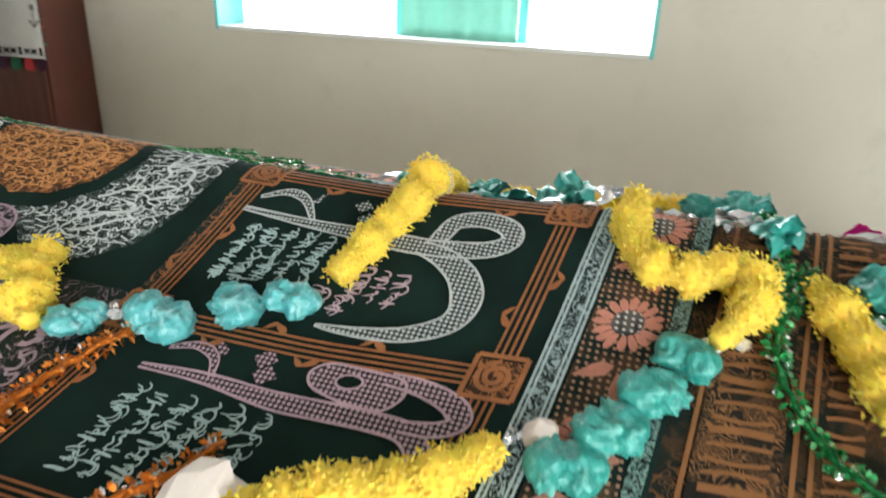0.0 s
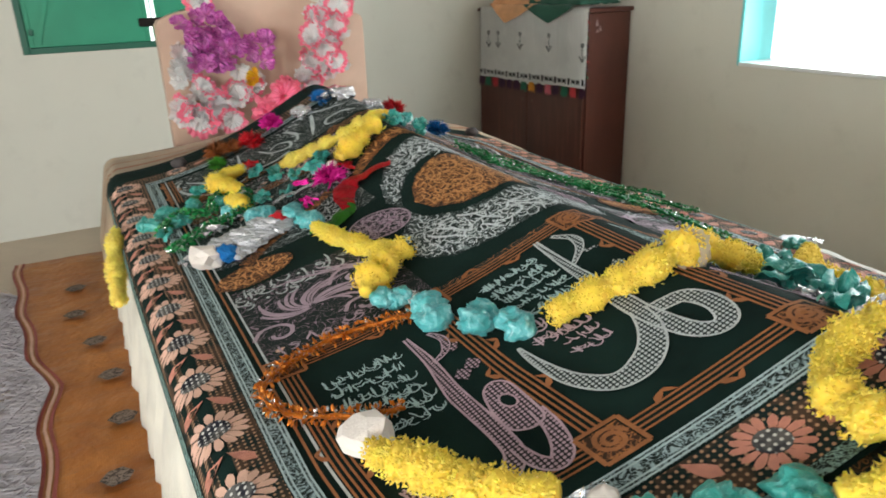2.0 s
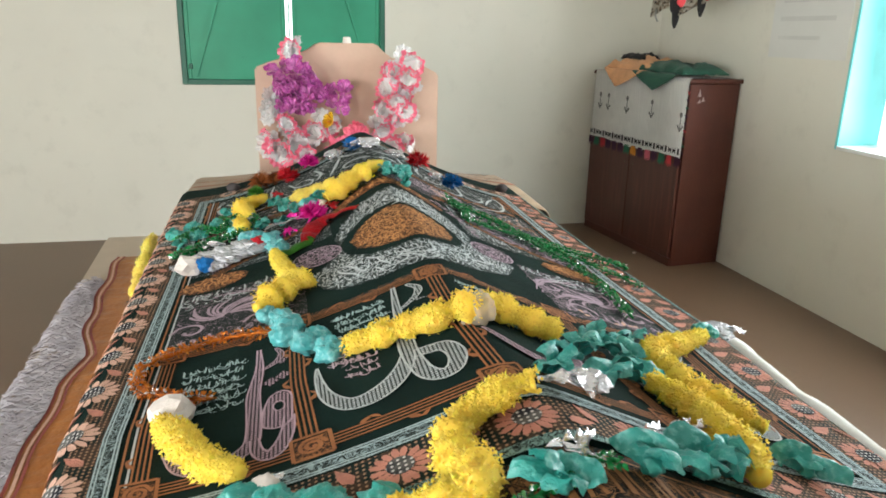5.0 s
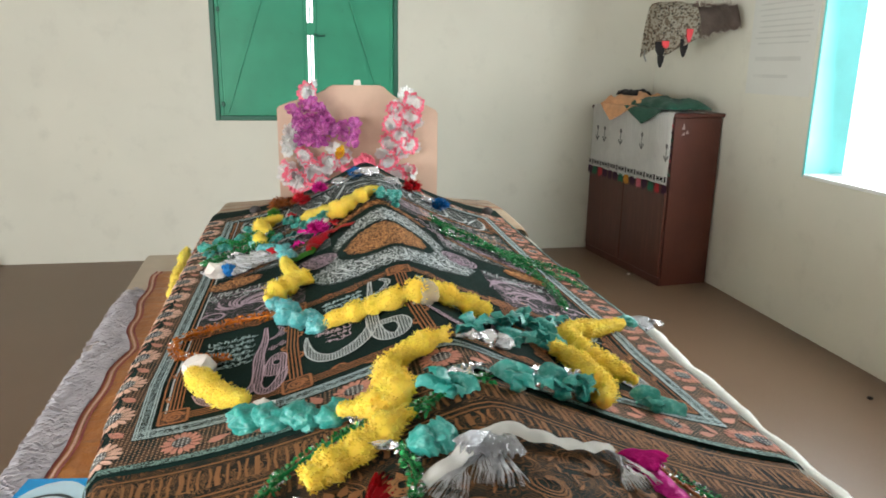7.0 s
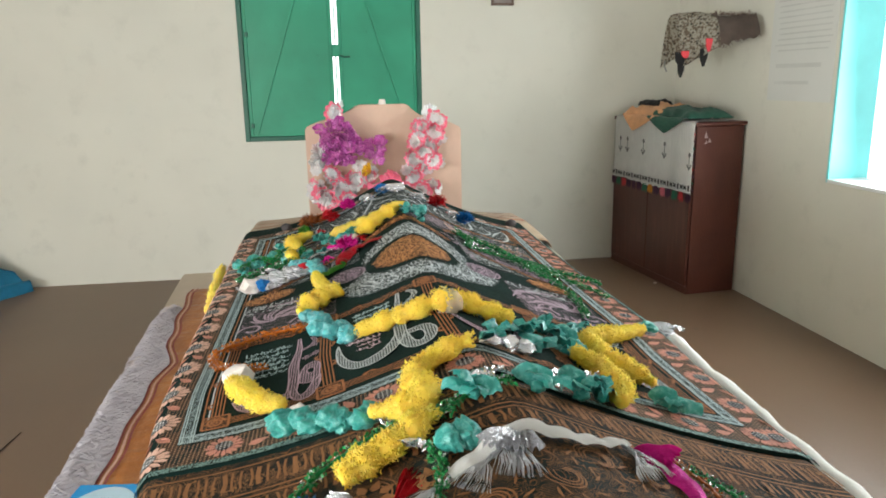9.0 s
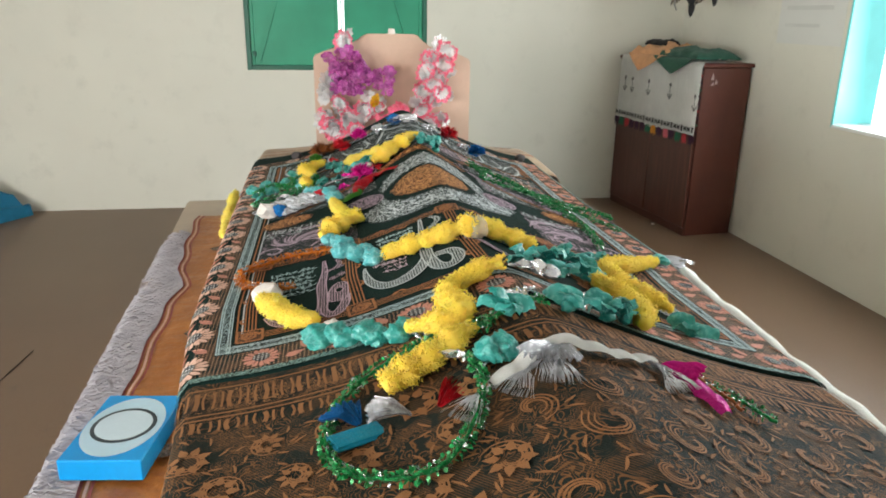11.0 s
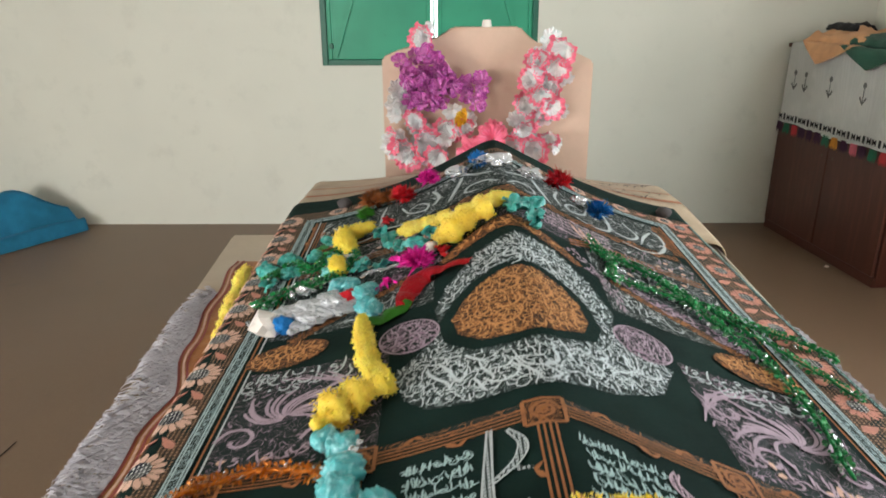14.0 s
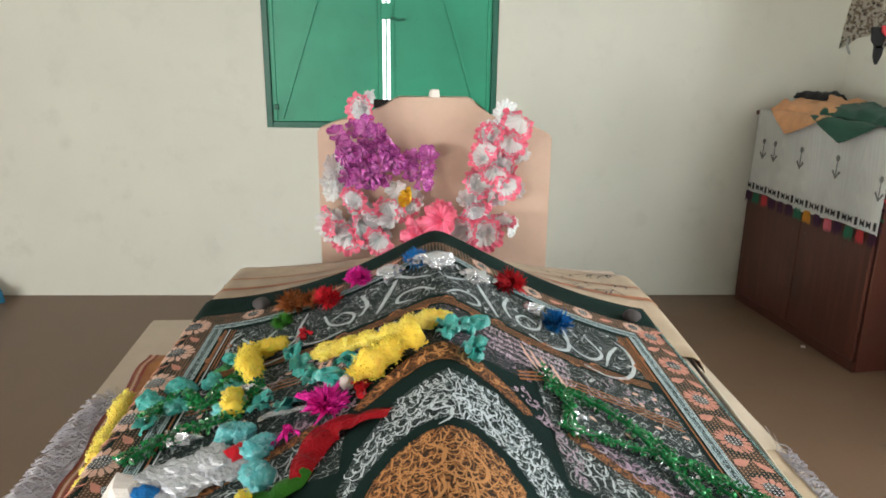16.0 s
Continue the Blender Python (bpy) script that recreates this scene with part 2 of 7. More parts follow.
part("window_jamb", wbox(-0.004, 0.246, WIN_Y1 - 0.02, WIN_Y1 + 0.001, WIN_Z0, WIN_Z1), TURQUOISE, window)
part("window_jamb", wbox(-0.004, 0.246, WIN_Y0 - 0.001, WIN_Y0 + 0.02, WIN_Z0, WIN_Z1), TURQUOISE, window)
part("window_head", wbox(-0.002, 0.244, WIN_Y0 + 0.02, WIN_Y1 - 0.02, WIN_Z1 - 0.02, WIN_Z1 + 0.001), TURQUOISE, window)
part("window_sill", wbox(-0.012, 0.244, WIN_Y0 + 0.02, WIN_Y1 - 0.02, WIN_Z0 - 0.001, WIN_Z0 + 0.02), plain("white_gloss_sill", (0.75, 0.78, 0.76), 0.3), window)
for y in (1.94, 2.59):
    part("mullion", wbox(0.15, 0.2, y - 0.02, y + 0.02, WIN_Z0 + 0.02, WIN_Z1 - 0.02), TURQUOISE, window)


def translucent(name, c, glow=0.6):
    m = Nodes(name, 0.9)
    m.colour(m.mix(m.ramp(m.noise(8, 3), 0.3, 0.7), shade(c, 0.9), shade(c, 1.08)))
    m.bsdf.inputs["Transmission Weight"].default_value = glow
    m.bsdf.inputs["IOR"].default_value = 1.02
    m.bsdf.inputs["Roughness"].default_value = 1.0
    return m.mat


bm = bmesh.new()
cols = 34
for side in (0.0, 0.004):
    rows = []
    for k in range(cols + 1):
        y = 1.96 + (2.57 - 1.96) * k / cols
        x = 0.13 + 0.008 * math.sin(k * 1.1) + side
        rows.append([bm.verts.new((x, y - WIN_Y0, z - WIN_Z0)) for z in (WIN_Z0 + 0.02, WIN_Z1 - 0.03)])
    for a, b in zip(rows, rows[1:]):
        bm.faces.new((a[0], a[1], b[1], b[0]))
part("curtain", bm, translucent("sea_green_curtain", (0.22, 0.52, 0.43), 0.22), window, "sea-green curtain lit from behind", True)

# green steel shutters
shutters = thing("window_2", "closed green steel shutters with a bright slit between", "window shutters", (SHUT_L, ROOM_N, SHUT_Z0), kind="structure")
for lo, hi, foot, head in ((SHUT_L + 0.035, SHUT_GAP - 0.022, 0.09, 0.40), (SHUT_GAP + 0.022, SHUT_R - 0.035, None, None)):
    a, b = lo - SHUT_L, hi - SHUT_L
    leaf = part("shutter_leaf", box(a, b, 0.03, 0.045, 0.035, 1.405, 0.003), GREEN_METAL, shutters)
    for x in (a, b - 0.028):
        part("edge_strip", box(x, x + 0.028, 0.022, 0.034, 0.036, 1.404, 0.003), GREEN_METAL, leaf)
    if foot is not None:
        x0, x1 = a + 0.05, a + 0.50
    else:
        x0, x1 = b - 0.06, b - 0.48
    add = bmesh.new()
    add_prism(add, [(x0 - 0.012, 0.05), (x0 + 0.012, 0.05), (x1 + 0.012, 1.38), (x1 - 0.012, 1.38)], 0.018, 0.0295, "y")
    part("brace", add, GREEN_METAL, leaf)
bm = bmesh.new()
for x0, x1, z0, z1 in ((0, 0.035, 0, 1.44), (1.345, 1.38, 0, 1.44), (0.035, 1.345, 0, 0.035), (0.035, 1.345, 1.405, 1.44)):
    add_box(bm, x0, x1, 0.005, 0.07, z0, z1, 0.003)
part("frame", bm, DARK_METAL, shutters)
part("centre_rod", box(SHUT_GAP - SHUT_L - 0.005, SHUT_GAP - SHUT_L + 0.005, 0.032, 0.042, 0.035, 1.405, 0.002), GREEN_METAL, shutters)
part("latch", box(0.69, 0.76, 0.012, 0.03, 0.63, 0.72, 0.004), GREEN_METAL, shutters, "green steel latch plate over the slit")
part("latch_handle", add_tube(bmesh.new(), [(0.75, 0.01, 0.64), (0.79, -0.004, 0.625), (0.83, -0.006, 0.63)], 0.007), DARK_METAL, shutters)
for x, z in ((0.06, 0.12), (0.06, 0.8)):
    part("bolt", box(x - 0.012, x + 0.012, 0.015, 0.03, z - 0.018, z + 0.018, 0.004), DARK_METAL, shutters)

# bright open ground beyond the openings
def daylight_material():
    m = bpy.data.materials.new("hazy_daylight")
    m.use_nodes = True
    t = m.node_tree
    t.nodes.remove(t.nodes["Principled BSDF"])
    e = t.nodes.new("ShaderNodeEmission")
    e.inputs[0].default_value, e.inputs[1].default_value = (0.95, 1.0, 1.0, 1), 3.0
    t.links.new(e.outputs[0], t.nodes["Material Output"].inputs[0])
    return m


DAYLIGHT = daylight_material()
tagged(mesh_ob("backdrop", box(8.0, 8.05, -6, 11, -1, 6), DAYLIGHT), "white hazy daylight beyond the window", "backdrop", kind="structure")
tagged(mesh_ob("backdrop", box(-2, 7, 8.0, 8.05, -1, 6), DAYLIGHT), "white hazy daylight beyond the shutters", "backdrop", kind="structure")

# ---- tomb ----
RIDGE_X = ((0.3, 2.53), (0.9, 2.51), (1.5, 2.465), (3.8, 2.46))
RIDGE_Z = ((0.3, 0.945), (0.9, 0.973), (1.5, 0.970), (2.2, 0.988), (3.05, 1.054), (3.2, 1.058), (3.33, 0.985), (3.48, 0.92), (3.7, 0.875))
EDGE_Z = ((0.3, 0.76), (1.1, 0.768), (2.4, 0.785), (3.1, 0.815), (3.3, 0.822), (3.7, 0.805))
HALF = 0.69


def top(x, y):
    """Height of the covered tomb over the plan."""
    d = (math.sqrt((x - mixed(RIDGE_X, y)) ** 2 + 0.0009) - 0.03) / HALF
    lo, hi = mixed(EDGE_Z, y), mixed(RIDGE_Z, y)
    power = mixed(((0.6, 1.45), (1.6, 1.8)), y)
    return lo + (hi - lo) * max(0.0, 1 - d) ** power


def skew(s, v):
    return v - s * mixed(((1.1, 0.12), (3.2, 0.075)), v)


BEND = 0.655


def bend(side, y):
    """How far from the ridge the cloths turn down; both sides are drawn in towards the foot."""
    return mixed(((0.5, 0.61), (1.2, 0.622), (1.7, 0.642), (2.4, BEND)), y) if side < 0 else mixed(((0.2, 0.535), (1.0, 0.585), (1.75, 0.655)), y)



def drape(s, v, lift=0.0, drop=1.0):
    """A place on the covering cloths: s across from the ridge, v along; past the edge they fall down the side."""
    y = skew(s, v)
    xr = mixed(RIDGE_X, y)
    a = abs(s)
    sign = 1 if s > 0 else -1
    far = bend(sign, y)
    if a <= far:
        x = xr + s
        return Vector((x, y, top(x, y) + lift))
    over = a - far
    r = 0.045
    ang = min(over / r, 1.35)
    rest = max(0.0, over - 1.35 * r)
    x = xr + sign * (far + (r + lift) * math.sin(ang) + rest * math.cos(1.35))
    z = top(xr + sign * far, y) - r * (1 - math.cos(ang)) + lift * math.cos(ang) - rest * math.sin(1.35) * drop
    return Vector((x, y, z))


SLAB_Z = 0.42
bm = add_prism(bmesh.new(), [(1.267, 4.12), (1.505, 0.15), (3.58, 0.15), (3.495, 4.18)], 0.0, SLAB_Z)
bmesh.ops.bevel(bm, geom=list(bm.edges), offset=0.012, segments=2, affect="EDGES")
plinth = tagged(mesh_ob("plinth", bm, SLAB_STONE), "low beige stone plinth under the covered tomb", "plinth")

bm = bmesh.new()
ys = [0.36 + (3.66 - 0.36) * k / 20 for k in range(21)]
rings = []
for y in ys:
    xr = mixed(RIDGE_X, y)
    wide = [bend(-1 if s < 0 else 1, y) * s / 10 for s in range(-10, 11)]
    ring = [(xr - bend(-1, y) - 0.005, SLAB_Z)] + [(xr + q, top(xr + q, y) - 0.02) for q in wide] + [(xr + bend(1, y) + 0.005, SLAB_Z)]
    rings.append([bm.verts.new((x, y, z)) for x, z in ring])
for a, b in zip(rings, rings[1:]):
    for k in range(len(a) - 1):
        bm.faces.new((a[k], a[k + 1], b[k + 1], b[k]))
    bm.faces.new((a[-1], a[0], b[0], b[-1]))
bm.faces.new(rings[0]), bm.faces.new(rings[-1])
tagged(mesh_ob("tomb", bm, SLAB_STONE), "raised ridge-topped tomb hidden under cloths", "tomb")

# headstone
HEAD_Y = 3.82
outline = [(2.047, SLAB_Z), (2.903, SLAB_Z), (2.901, 1.255), (2.825, 1.292), (2.672, 1.318), (2.602, 1.388), (2.334, 1.388), (2.235, 1.322), (2.12, 1.302), (2.047, 1.272)]
bm = add_prism(bmesh.new(), outline, HEAD_Y, HEAD_Y + 0.09, "y")
bmesh.ops.bevel(bm, geom=list(bm.edges), offset=0.008, segments=2, affect="EDGES")
headstone = tagged(mesh_ob("headstone", bm, PINK_STONE), "broad pink-beige headstone with a raised stepped top", "headstone")

# cabinet
CAB = pose(4.60, 4.42, 0, 0, 0, 6.8)


def cabinet():
    ob = thing("cabinet", "red-brown varnished two-door wooden cabinet against the wall", "cabinet")
    ob.matrix_world = CAB
    wide, deep, high = 1.10, 0.383, 1.2
    part("body", box(0.012, deep, 0, wide, 0, high - 0.022, 0.004), WOOD, ob)
    part("top", box(-0.012, deep + 0.01, -0.018, wide + 0.012, high - 0.02, high + 0.006, 0.005), WOOD, ob)
    for a, b, knob in ((0.012, wide / 2 - 0.003, wide / 2 - 0.05), (wide / 2 + 0.003, wide - 0.012, wide / 2 + 0.05)):
        d = part("door", box(-0.01, 0.009, a, b, 0.06, high - 0.03, 0.004), WOOD, ob)
        part("keyhole", add_tube(bmesh.new(), [(-0.009, knob, 0.6), (-0.0125, knob, 0.6)], 0.009, 10), RUST, d)
    part("kick_board", box(0.0, 0.0119, 0.004, wide - 0.004, 0.0, 0.055, 0.002), WOOD, ob)
    return ob


cabinet()

# ---- cloths on the tomb ----


def script_material(name, c, ground, scale=62.0, wide=0.075):
    """Dense scribbled thread over a dark ground, like close calligraphy."""
    m = Nodes(name, 0.8, 0, 0.3)
    n = m.noise(scale * 0.42, 0.4, 0.4, None, 1.3)
    k = m.noise(scale * 1.1, 0.0, 0.4, m.scaled(1, 1.6, 1), 0.5)
    line = m.ramp(m.math("ABSOLUTE", m.math("SUBTRACT", m.math("FRACT", m.math("MULTIPLY", n, 5.0)), 0.5)), wide * 2.9, wide * 1.9)
    line2 = m.ramp(m.math("ABSOLUTE", m.math("SUBTRACT", k, 0.47)), wide * 0.55, wide * 0.25)
    gaps = m.ramp(m.noise(scale * 0.9, 1.0), 0.36, 0.44)
    both = m.math("MAXIMUM", m.math("MULTIPLY", line, gaps), line2)
    thread = m.mix(m.noise(400, 2), shade(c, 0.7), shade(c, 1.15))
    m.colour(m.mix(both, ground, thread))
    m.bump(both, 0.5, 0.0025)
    return m.mat


def hatch_material(name, c, ground, period=0.0062):
    """Thread laid as a small check, as in the large letters."""
    m = Nodes(name, 0.8, 0, 0.3)
    f = 6.2832 / period / 20
    a = m.wave(f, "X", 0.4)
    b = m.wave(f, "Y", 0.4)
    dots = m.ramp(m.math("MULTIPLY", a, b), 0.12, 0.30)
    thread = m.mix(m.noise(300, 2), shade(c, 0.75), shade(c, 1.12))
    m.colour(m.mix(dots, ground, thread))
    m.bump(dots, 0.4, 0.002)
    return m.mat


def dotted_material(name, c, ground, period=0.0105):
    m = Nodes(name, 0.85, 0, 0.25)
    f = 6.2832 / period / 20
    d = m.ramp(m.math("MULTIPLY", m.wave(f, "X"), m.wave(f, "Y")), 0.42, 0.66)
    blot = m.ramp(m.noise(28, 2), 0.42, 0.56)
    base = m.mix(blot, ground, shade(c, 0.18))
    m.colour(m.mix(d, base, c))
    m.bump(d, 0.5, 0.002)
    return m.mat


def brocade_material(name, c, c2, ground, scale=20.0):
    """Brown brocade: swirling leaf shapes, dark ground, fine thread lines."""
    m = Nodes(name, 0.85, 0, 0.25)
    n = m.noise(scale, 1.0, 0.4, None, 1.6)
    swirl = m.ramp(m.math("ABSOLUTE", m.math("SUBTRACT", m.math("FRACT", m.math("MULTIPLY", n, 9.0)), 0.5)), 0.19, 0.10)
    leaf = m.ramp(m.noise(scale * 0.7, 2, 0.5, None, 0.6), 0.5, 0.56)
    thread = m.ramp(m.wave(95, "DIAGONAL", 1.0), 0.2, 0.7)
    tone = m.mix(m.noise(6, 3), c, c2)
    c0 = m.mix(m.math("MULTIPLY", swirl, m.ramp(m.noise(scale * 0.5, 1.0), 0.38, 0.5)), ground, tone)
    c1 = m.mix(m.math("MULTIPLY", leaf, m.math("MULTIPLY", thread, 0.6)), c0, shade(c2, 0.8))
    m.colour(c1)
    m.bump(m.math("ADD", swirl, m.math("MULTIPLY", thread, 0.3)), 0.5, 0.002)
    return m.mat


INK = (0.007, 0.016, 0.014)
BLACK_GREEN = cloth_material("black_green_woven_ground", (0.007, 0.019, 0.016), 1200, 0.35, 0.0, 0.95, 0.12)
WHITE_SCRIPT = script_material("white_thread_script", (0.24, 0.29, 0.29), INK, 80, 0.035)
ORANGE_SCRIPT = script_material("orange_thread_script", (0.36, 0.14, 0.045), (0.045, 0.02, 0.01), 80, 0.07)
LILAC_SCRIPT = script_material("lilac_thread_script", (0.36, 0.23, 0.31), INK, 70, 0.055)
LETTER_WHITE = hatch_material("grey_white_check_thread", (0.50, 0.54, 0.55), (0.014, 0.024, 0.022))
LETTER_PINK = hatch_material("dusty_pink_check_thread", (0.52, 0.36, 0.43), (0.018, 0.017, 0.02))
ORANGE_THREAD = plain("orange_brown_thread", (0.37, 0.14, 0.05), 0.8, 0, 300, 0.5, 0.6)
PINK_THREAD = plain("salmon_pink_thread", (0.60, 0.25, 0.18), 0.8, 0, 300, 0.4, 0.6)
PALE_PINK = plain("pale_salmon_thread", (0.70, 0.43, 0.33), 0.8, 0, 300, 0.2, 0.4)
LILAC_THREAD = plain("lilac_thread", (0.46, 0.34, 0.41), 0.8, 0, 300, 0.45, 0.6)
WHITE_THREAD = plain("grey_white_thread", (0.53, 0.57, 0.58), 0.8, 0, 300, 0.45, 0.6)
BORDER_GROUND = dotted_material("dotted_brown_border_ground", (0.40, 0.23, 0.14), INK, 0.0088)
STRIPE = script_material("blue_grey_stripe_thread", (0.34, 0.45, 0.47), INK, 130, 0.065)
STRIPE_LINE = plain("pale_blue_grey_thread", (0.44, 0.56, 0.58), 0.8, 0, 300, 0.25, 0.4)
SPARSE_WHITE = script_material("sparse_white_sprig_thread", (0.46, 0.48, 0.48), INK, 60, 0.022)
SPARSE_ORANGE = script_material("sparse_orange_sprig_thread", (0.36, 0.15, 0.06), INK, 70, 0.024)
SPARSE_LILAC = script_material("sparse_lilac_sprig_thread", (0.36, 0.25, 0.32), INK, 60, 0.02)
TRIM_TEAL = script_material("teal_edge_trim_thread", (0.22, 0.36, 0.33), INK, 160, 0.1)
EYE_DOTS = dotted_material("dotted_flower_eye", (0.6, 0.58, 0.55), (0.012, 0.012, 0.02), 0.0085)
BROCADE = brocade_material("brown_orange_brocade", (0.13, 0.056, 0.02), (0.19, 0.085, 0.03), (0.010, 0.015, 0.012), 24)
BROCADE_BAND = brocade_material("brown_geometric_brocade", (0.33, 0.16, 0.06), (0.26, 0.12, 0.05), (0.014, 0.012, 0.009), 34)


def sv(p, v):
    """Pattern place to cloth place: the right half is drawn in towards the head."""
    return (p if p < 0 else p * mixed(((0.4, 0.80), (1.0, 0.895), (1.7, 0.965), (3.0, 0.87)), v)), v


def on_cloth(p, v, lift):
    s, w = sv(p, v)
    return drape(s, w, lift)


def cloth_sheet(p0, p1, v0, v1, ns, nv, lift, thick=0.004, wander=0.0):
    bm = bmesh.new()
    layers = []
    for d in (0.0, -thick):
        grid = []
        for i in range(ns + 1):
            p = p0 + (p1 - p0) * i / ns
            col = []
            for j in range(nv + 1):
                v = v0 + (v1 - v0) * j / nv
                end = wander * noise.noise(Vector((p * 4, 7 * (j > nv / 2), 5))) * (1 if j in (0, nv) else 0)
                out = wander * noise.noise(Vector((v * 3, 9, 2))) if i in (0, ns) else 0.0
                col.append(bm.verts.new(on_cloth(p + out, v + end, lift + d - (0.003 if j == 0 else 0.0))))
            grid.append(col)
        layers.append(grid)
        for i in range(ns):
            for j in range(nv):
                bm.faces.new((grid[i][j], grid[i + 1][j], grid[i + 1][j + 1], grid[i][j + 1]))
    a, b = layers
    rim = [(i, 0) for i in range(ns + 1)] + [(ns, j) for j in range(1, nv + 1)] + [(i, nv) for i in range(ns - 1, -1, -1)] + [(0, j) for j in range(nv - 1, 0, -1)]
    for (i, j), (k, l) in zip(rim, rim[1:] + rim[:1]):
        bm.faces.new((a[i][j], a[k][l], b[k][l], b[i][j]))
    return bm


CLOTH_LIFT = 0.006
cover = thing("tomb_cover", "black-green cover embroidered with large letters, flowers and orange frames", "cloth")
part("cloth", cloth_sheet(-0.748, 0.704, 1.077, 3.215, 76, 90, CLOTH_LIFT, 0.002, 0.003), BLACK_GREEN, cover, "", True)


def fill(bm, outline, lift, step=0.035):
    """A flat outline in pattern places, cut small and laid on the cloth."""
    tmp = bmesh.new()
    tmp.faces.new([tmp.verts.new((a, b, 0)) for a, b in outline])
    for axis in (0, 1):
        lo, hi = min(q[axis] for q in outline), max(q[axis] for q in outline)
        k = lo + step
        while k < hi - 0.004:
            bmesh.ops.bisect_plane(tmp, geom=tmp.verts[:] + tmp.edges[:] + tmp.faces[:], plane_co=(k, k, 0), plane_no=(1 - axis, axis, 0))
            k += step
    lo, hi = min(q[0] for q in outline), max(q[0] for q in outline)
    for k in (-0.03, -0.015, 0.0, 0.015, 0.03):
        if lo < k < hi:
            bmesh.ops.bisect_plane(tmp, geom=tmp.verts[:] + tmp.edges[:] + tmp.faces[:], plane_co=(k, 0, 0), plane_no=(1, 0, 0))
    tmp.verts.index_update()
    made = [bm.verts.new(on_cloth(v.co.x, v.co.y, lift)) for v in tmp.verts]
    for f in tmp.faces:
        bm.faces.new([made[v.index] for v in f.verts])
    tmp.free()
    return bm


def rectangle(p0, p1, v0, v1):
    return [(p0, v0), (p1, v0), (p1, v1), (p0, v1)]


def oval(p, v, rp, rv, turn=0.0, n=22):
    c, s = math.cos(turn), math.sin(turn)
    return [(p + rp * math.cos(a) * c - rv * math.sin(a) * s, v + rp * math.cos(a) * s + rv * math.sin(a) * c) for a in (6.2832 * k / n for k in range(n))]


def stroke(bm, points, width, lift, steps=8, rows=3):
    """A pen stroke of changing width along pattern places."""
    line = smooth_line([(a, b, 0) for a, b in points], steps)
    last = None
    for k, q in enumerate(line):
        d = (line[min(k + 1, len(line) - 1)] - line[max(k - 1, 0)]).normalized()
        w = (width(k / (len(line) - 1)) if callable(width) else width) / 2
        now = [bm.verts.new(on_cloth(q.x - d.y * w * e, q.y + d.x * w * e, lift)) for e in (-1 + 2 * i / (rows - 1) for i in range(rows))]
        if last:
            for i in range(rows - 1):
                bm.faces.new((last[i], last[i + 1], now[i + 1], now[i]))
        last = now
    return bm


def sewn(name, bm, material, label=""):
    return part(name, bm, material, cover, label)


L1, L2, L3 = CLOTH_LIFT + 0.0018, CLOTH_LIFT + 0.0034, CLOTH_LIFT + 0.005

# border: dotted ground, stripes and edge trims
for a, b, c, d in ((-0.715, -0.605, 1.10, 3.075), (0.605, 0.695, 1.10, 3.075), (-0.605, 0.605, 1.10, 1.185), (-0.605, 0.605, 3.005, 3.075)):
    sewn("border_band", fill(bmesh.new(), rectangle(a, b, c, d), L1), BORDER_GROUND)
for a, b, c, d in ((-0.604, -0.572, 1.19, 2.97), (0.572, 0.604, 1.19, 2.97), (-0.604, 0.604, 1.188, 1.222), (-0.604, 0.604, 2.972, 3.002)):
    sewn("stripe_band", fill(bmesh.new(), rectangle(a, b, c, d), L1 + 0.0008), STRIPE)
    wide = b - a < 0.1
    lo, hi = (a, b) if wide else (c, d)
    for q in (lo + 0.002, lo + 0.0075, hi - 0.0075, hi - 0.002):
        box4 = rectangle(q - 0.0013, q + 0.0013, c, d) if wide else rectangle(a, b, q - 0.0013, q + 0.0013)
        sewn("thread_line", fill(bmesh.new(), box4, L2), STRIPE_LINE)
for a, b, c, d in ((-0.735, -0.716, 1.08, 3.085), (0.6955, 0.703, 1.08, 3.085), (-0.715, 0.695, 1.08, 1.098)):
    sewn("edge_trim", fill(bmesh.new(), rectangle(a, b, c, d), L2), TRIM_TEAL)
for p in (-0.562, 0.562):
    for off in (0, 0.012):
        sewn("thread_line", fill(bmesh.new(), rectangle(p + off - 0.002, p + off + 0.002, 1.235, 2.96), L2), WHITE_THREAD if off else ORANGE_THREAD)


def sewn_flower(p, v, r, seed, pale):
    """A daisy with separate petals and a dotted eye, and two leaf shapes beside it."""
    rnd = random.Random(seed)
    bm = bmesh.new()
    n = 16
    for k in range(n):
        a = 6.2832 * (k + rnd.uniform(-0.12, 0.12)) / n
        ca, sa = math.cos(a), math.sin(a)
        shape = []
        for q, w in ((0.42, 0.06), (0.70, 0.125), (0.90, 0.11), (1.0, 0.0), (0.90, -0.11), (0.70, -0.125), (0.42, -0.06)):
            q *= r * rnd.uniform(0.95, 1.04)
            w *= r
            shape.append((p + q * ca - w * sa, v + q * sa + w * ca))
        verts = [bm.verts.new(on_cloth(x, y, L2)) for x, y in shape]
        bm.faces.new(verts)
    flower = sewn("flower", bm, pale, "")
    bm = bmesh.new()
    bm.faces.new([bm.verts.new(on_cloth(x, y, L3)) for x, y in oval(p, v, 0.46 * r, 0.46 * r, 0, 16)])
    part("flower_eye", bm, EYE_DOTS, flower)


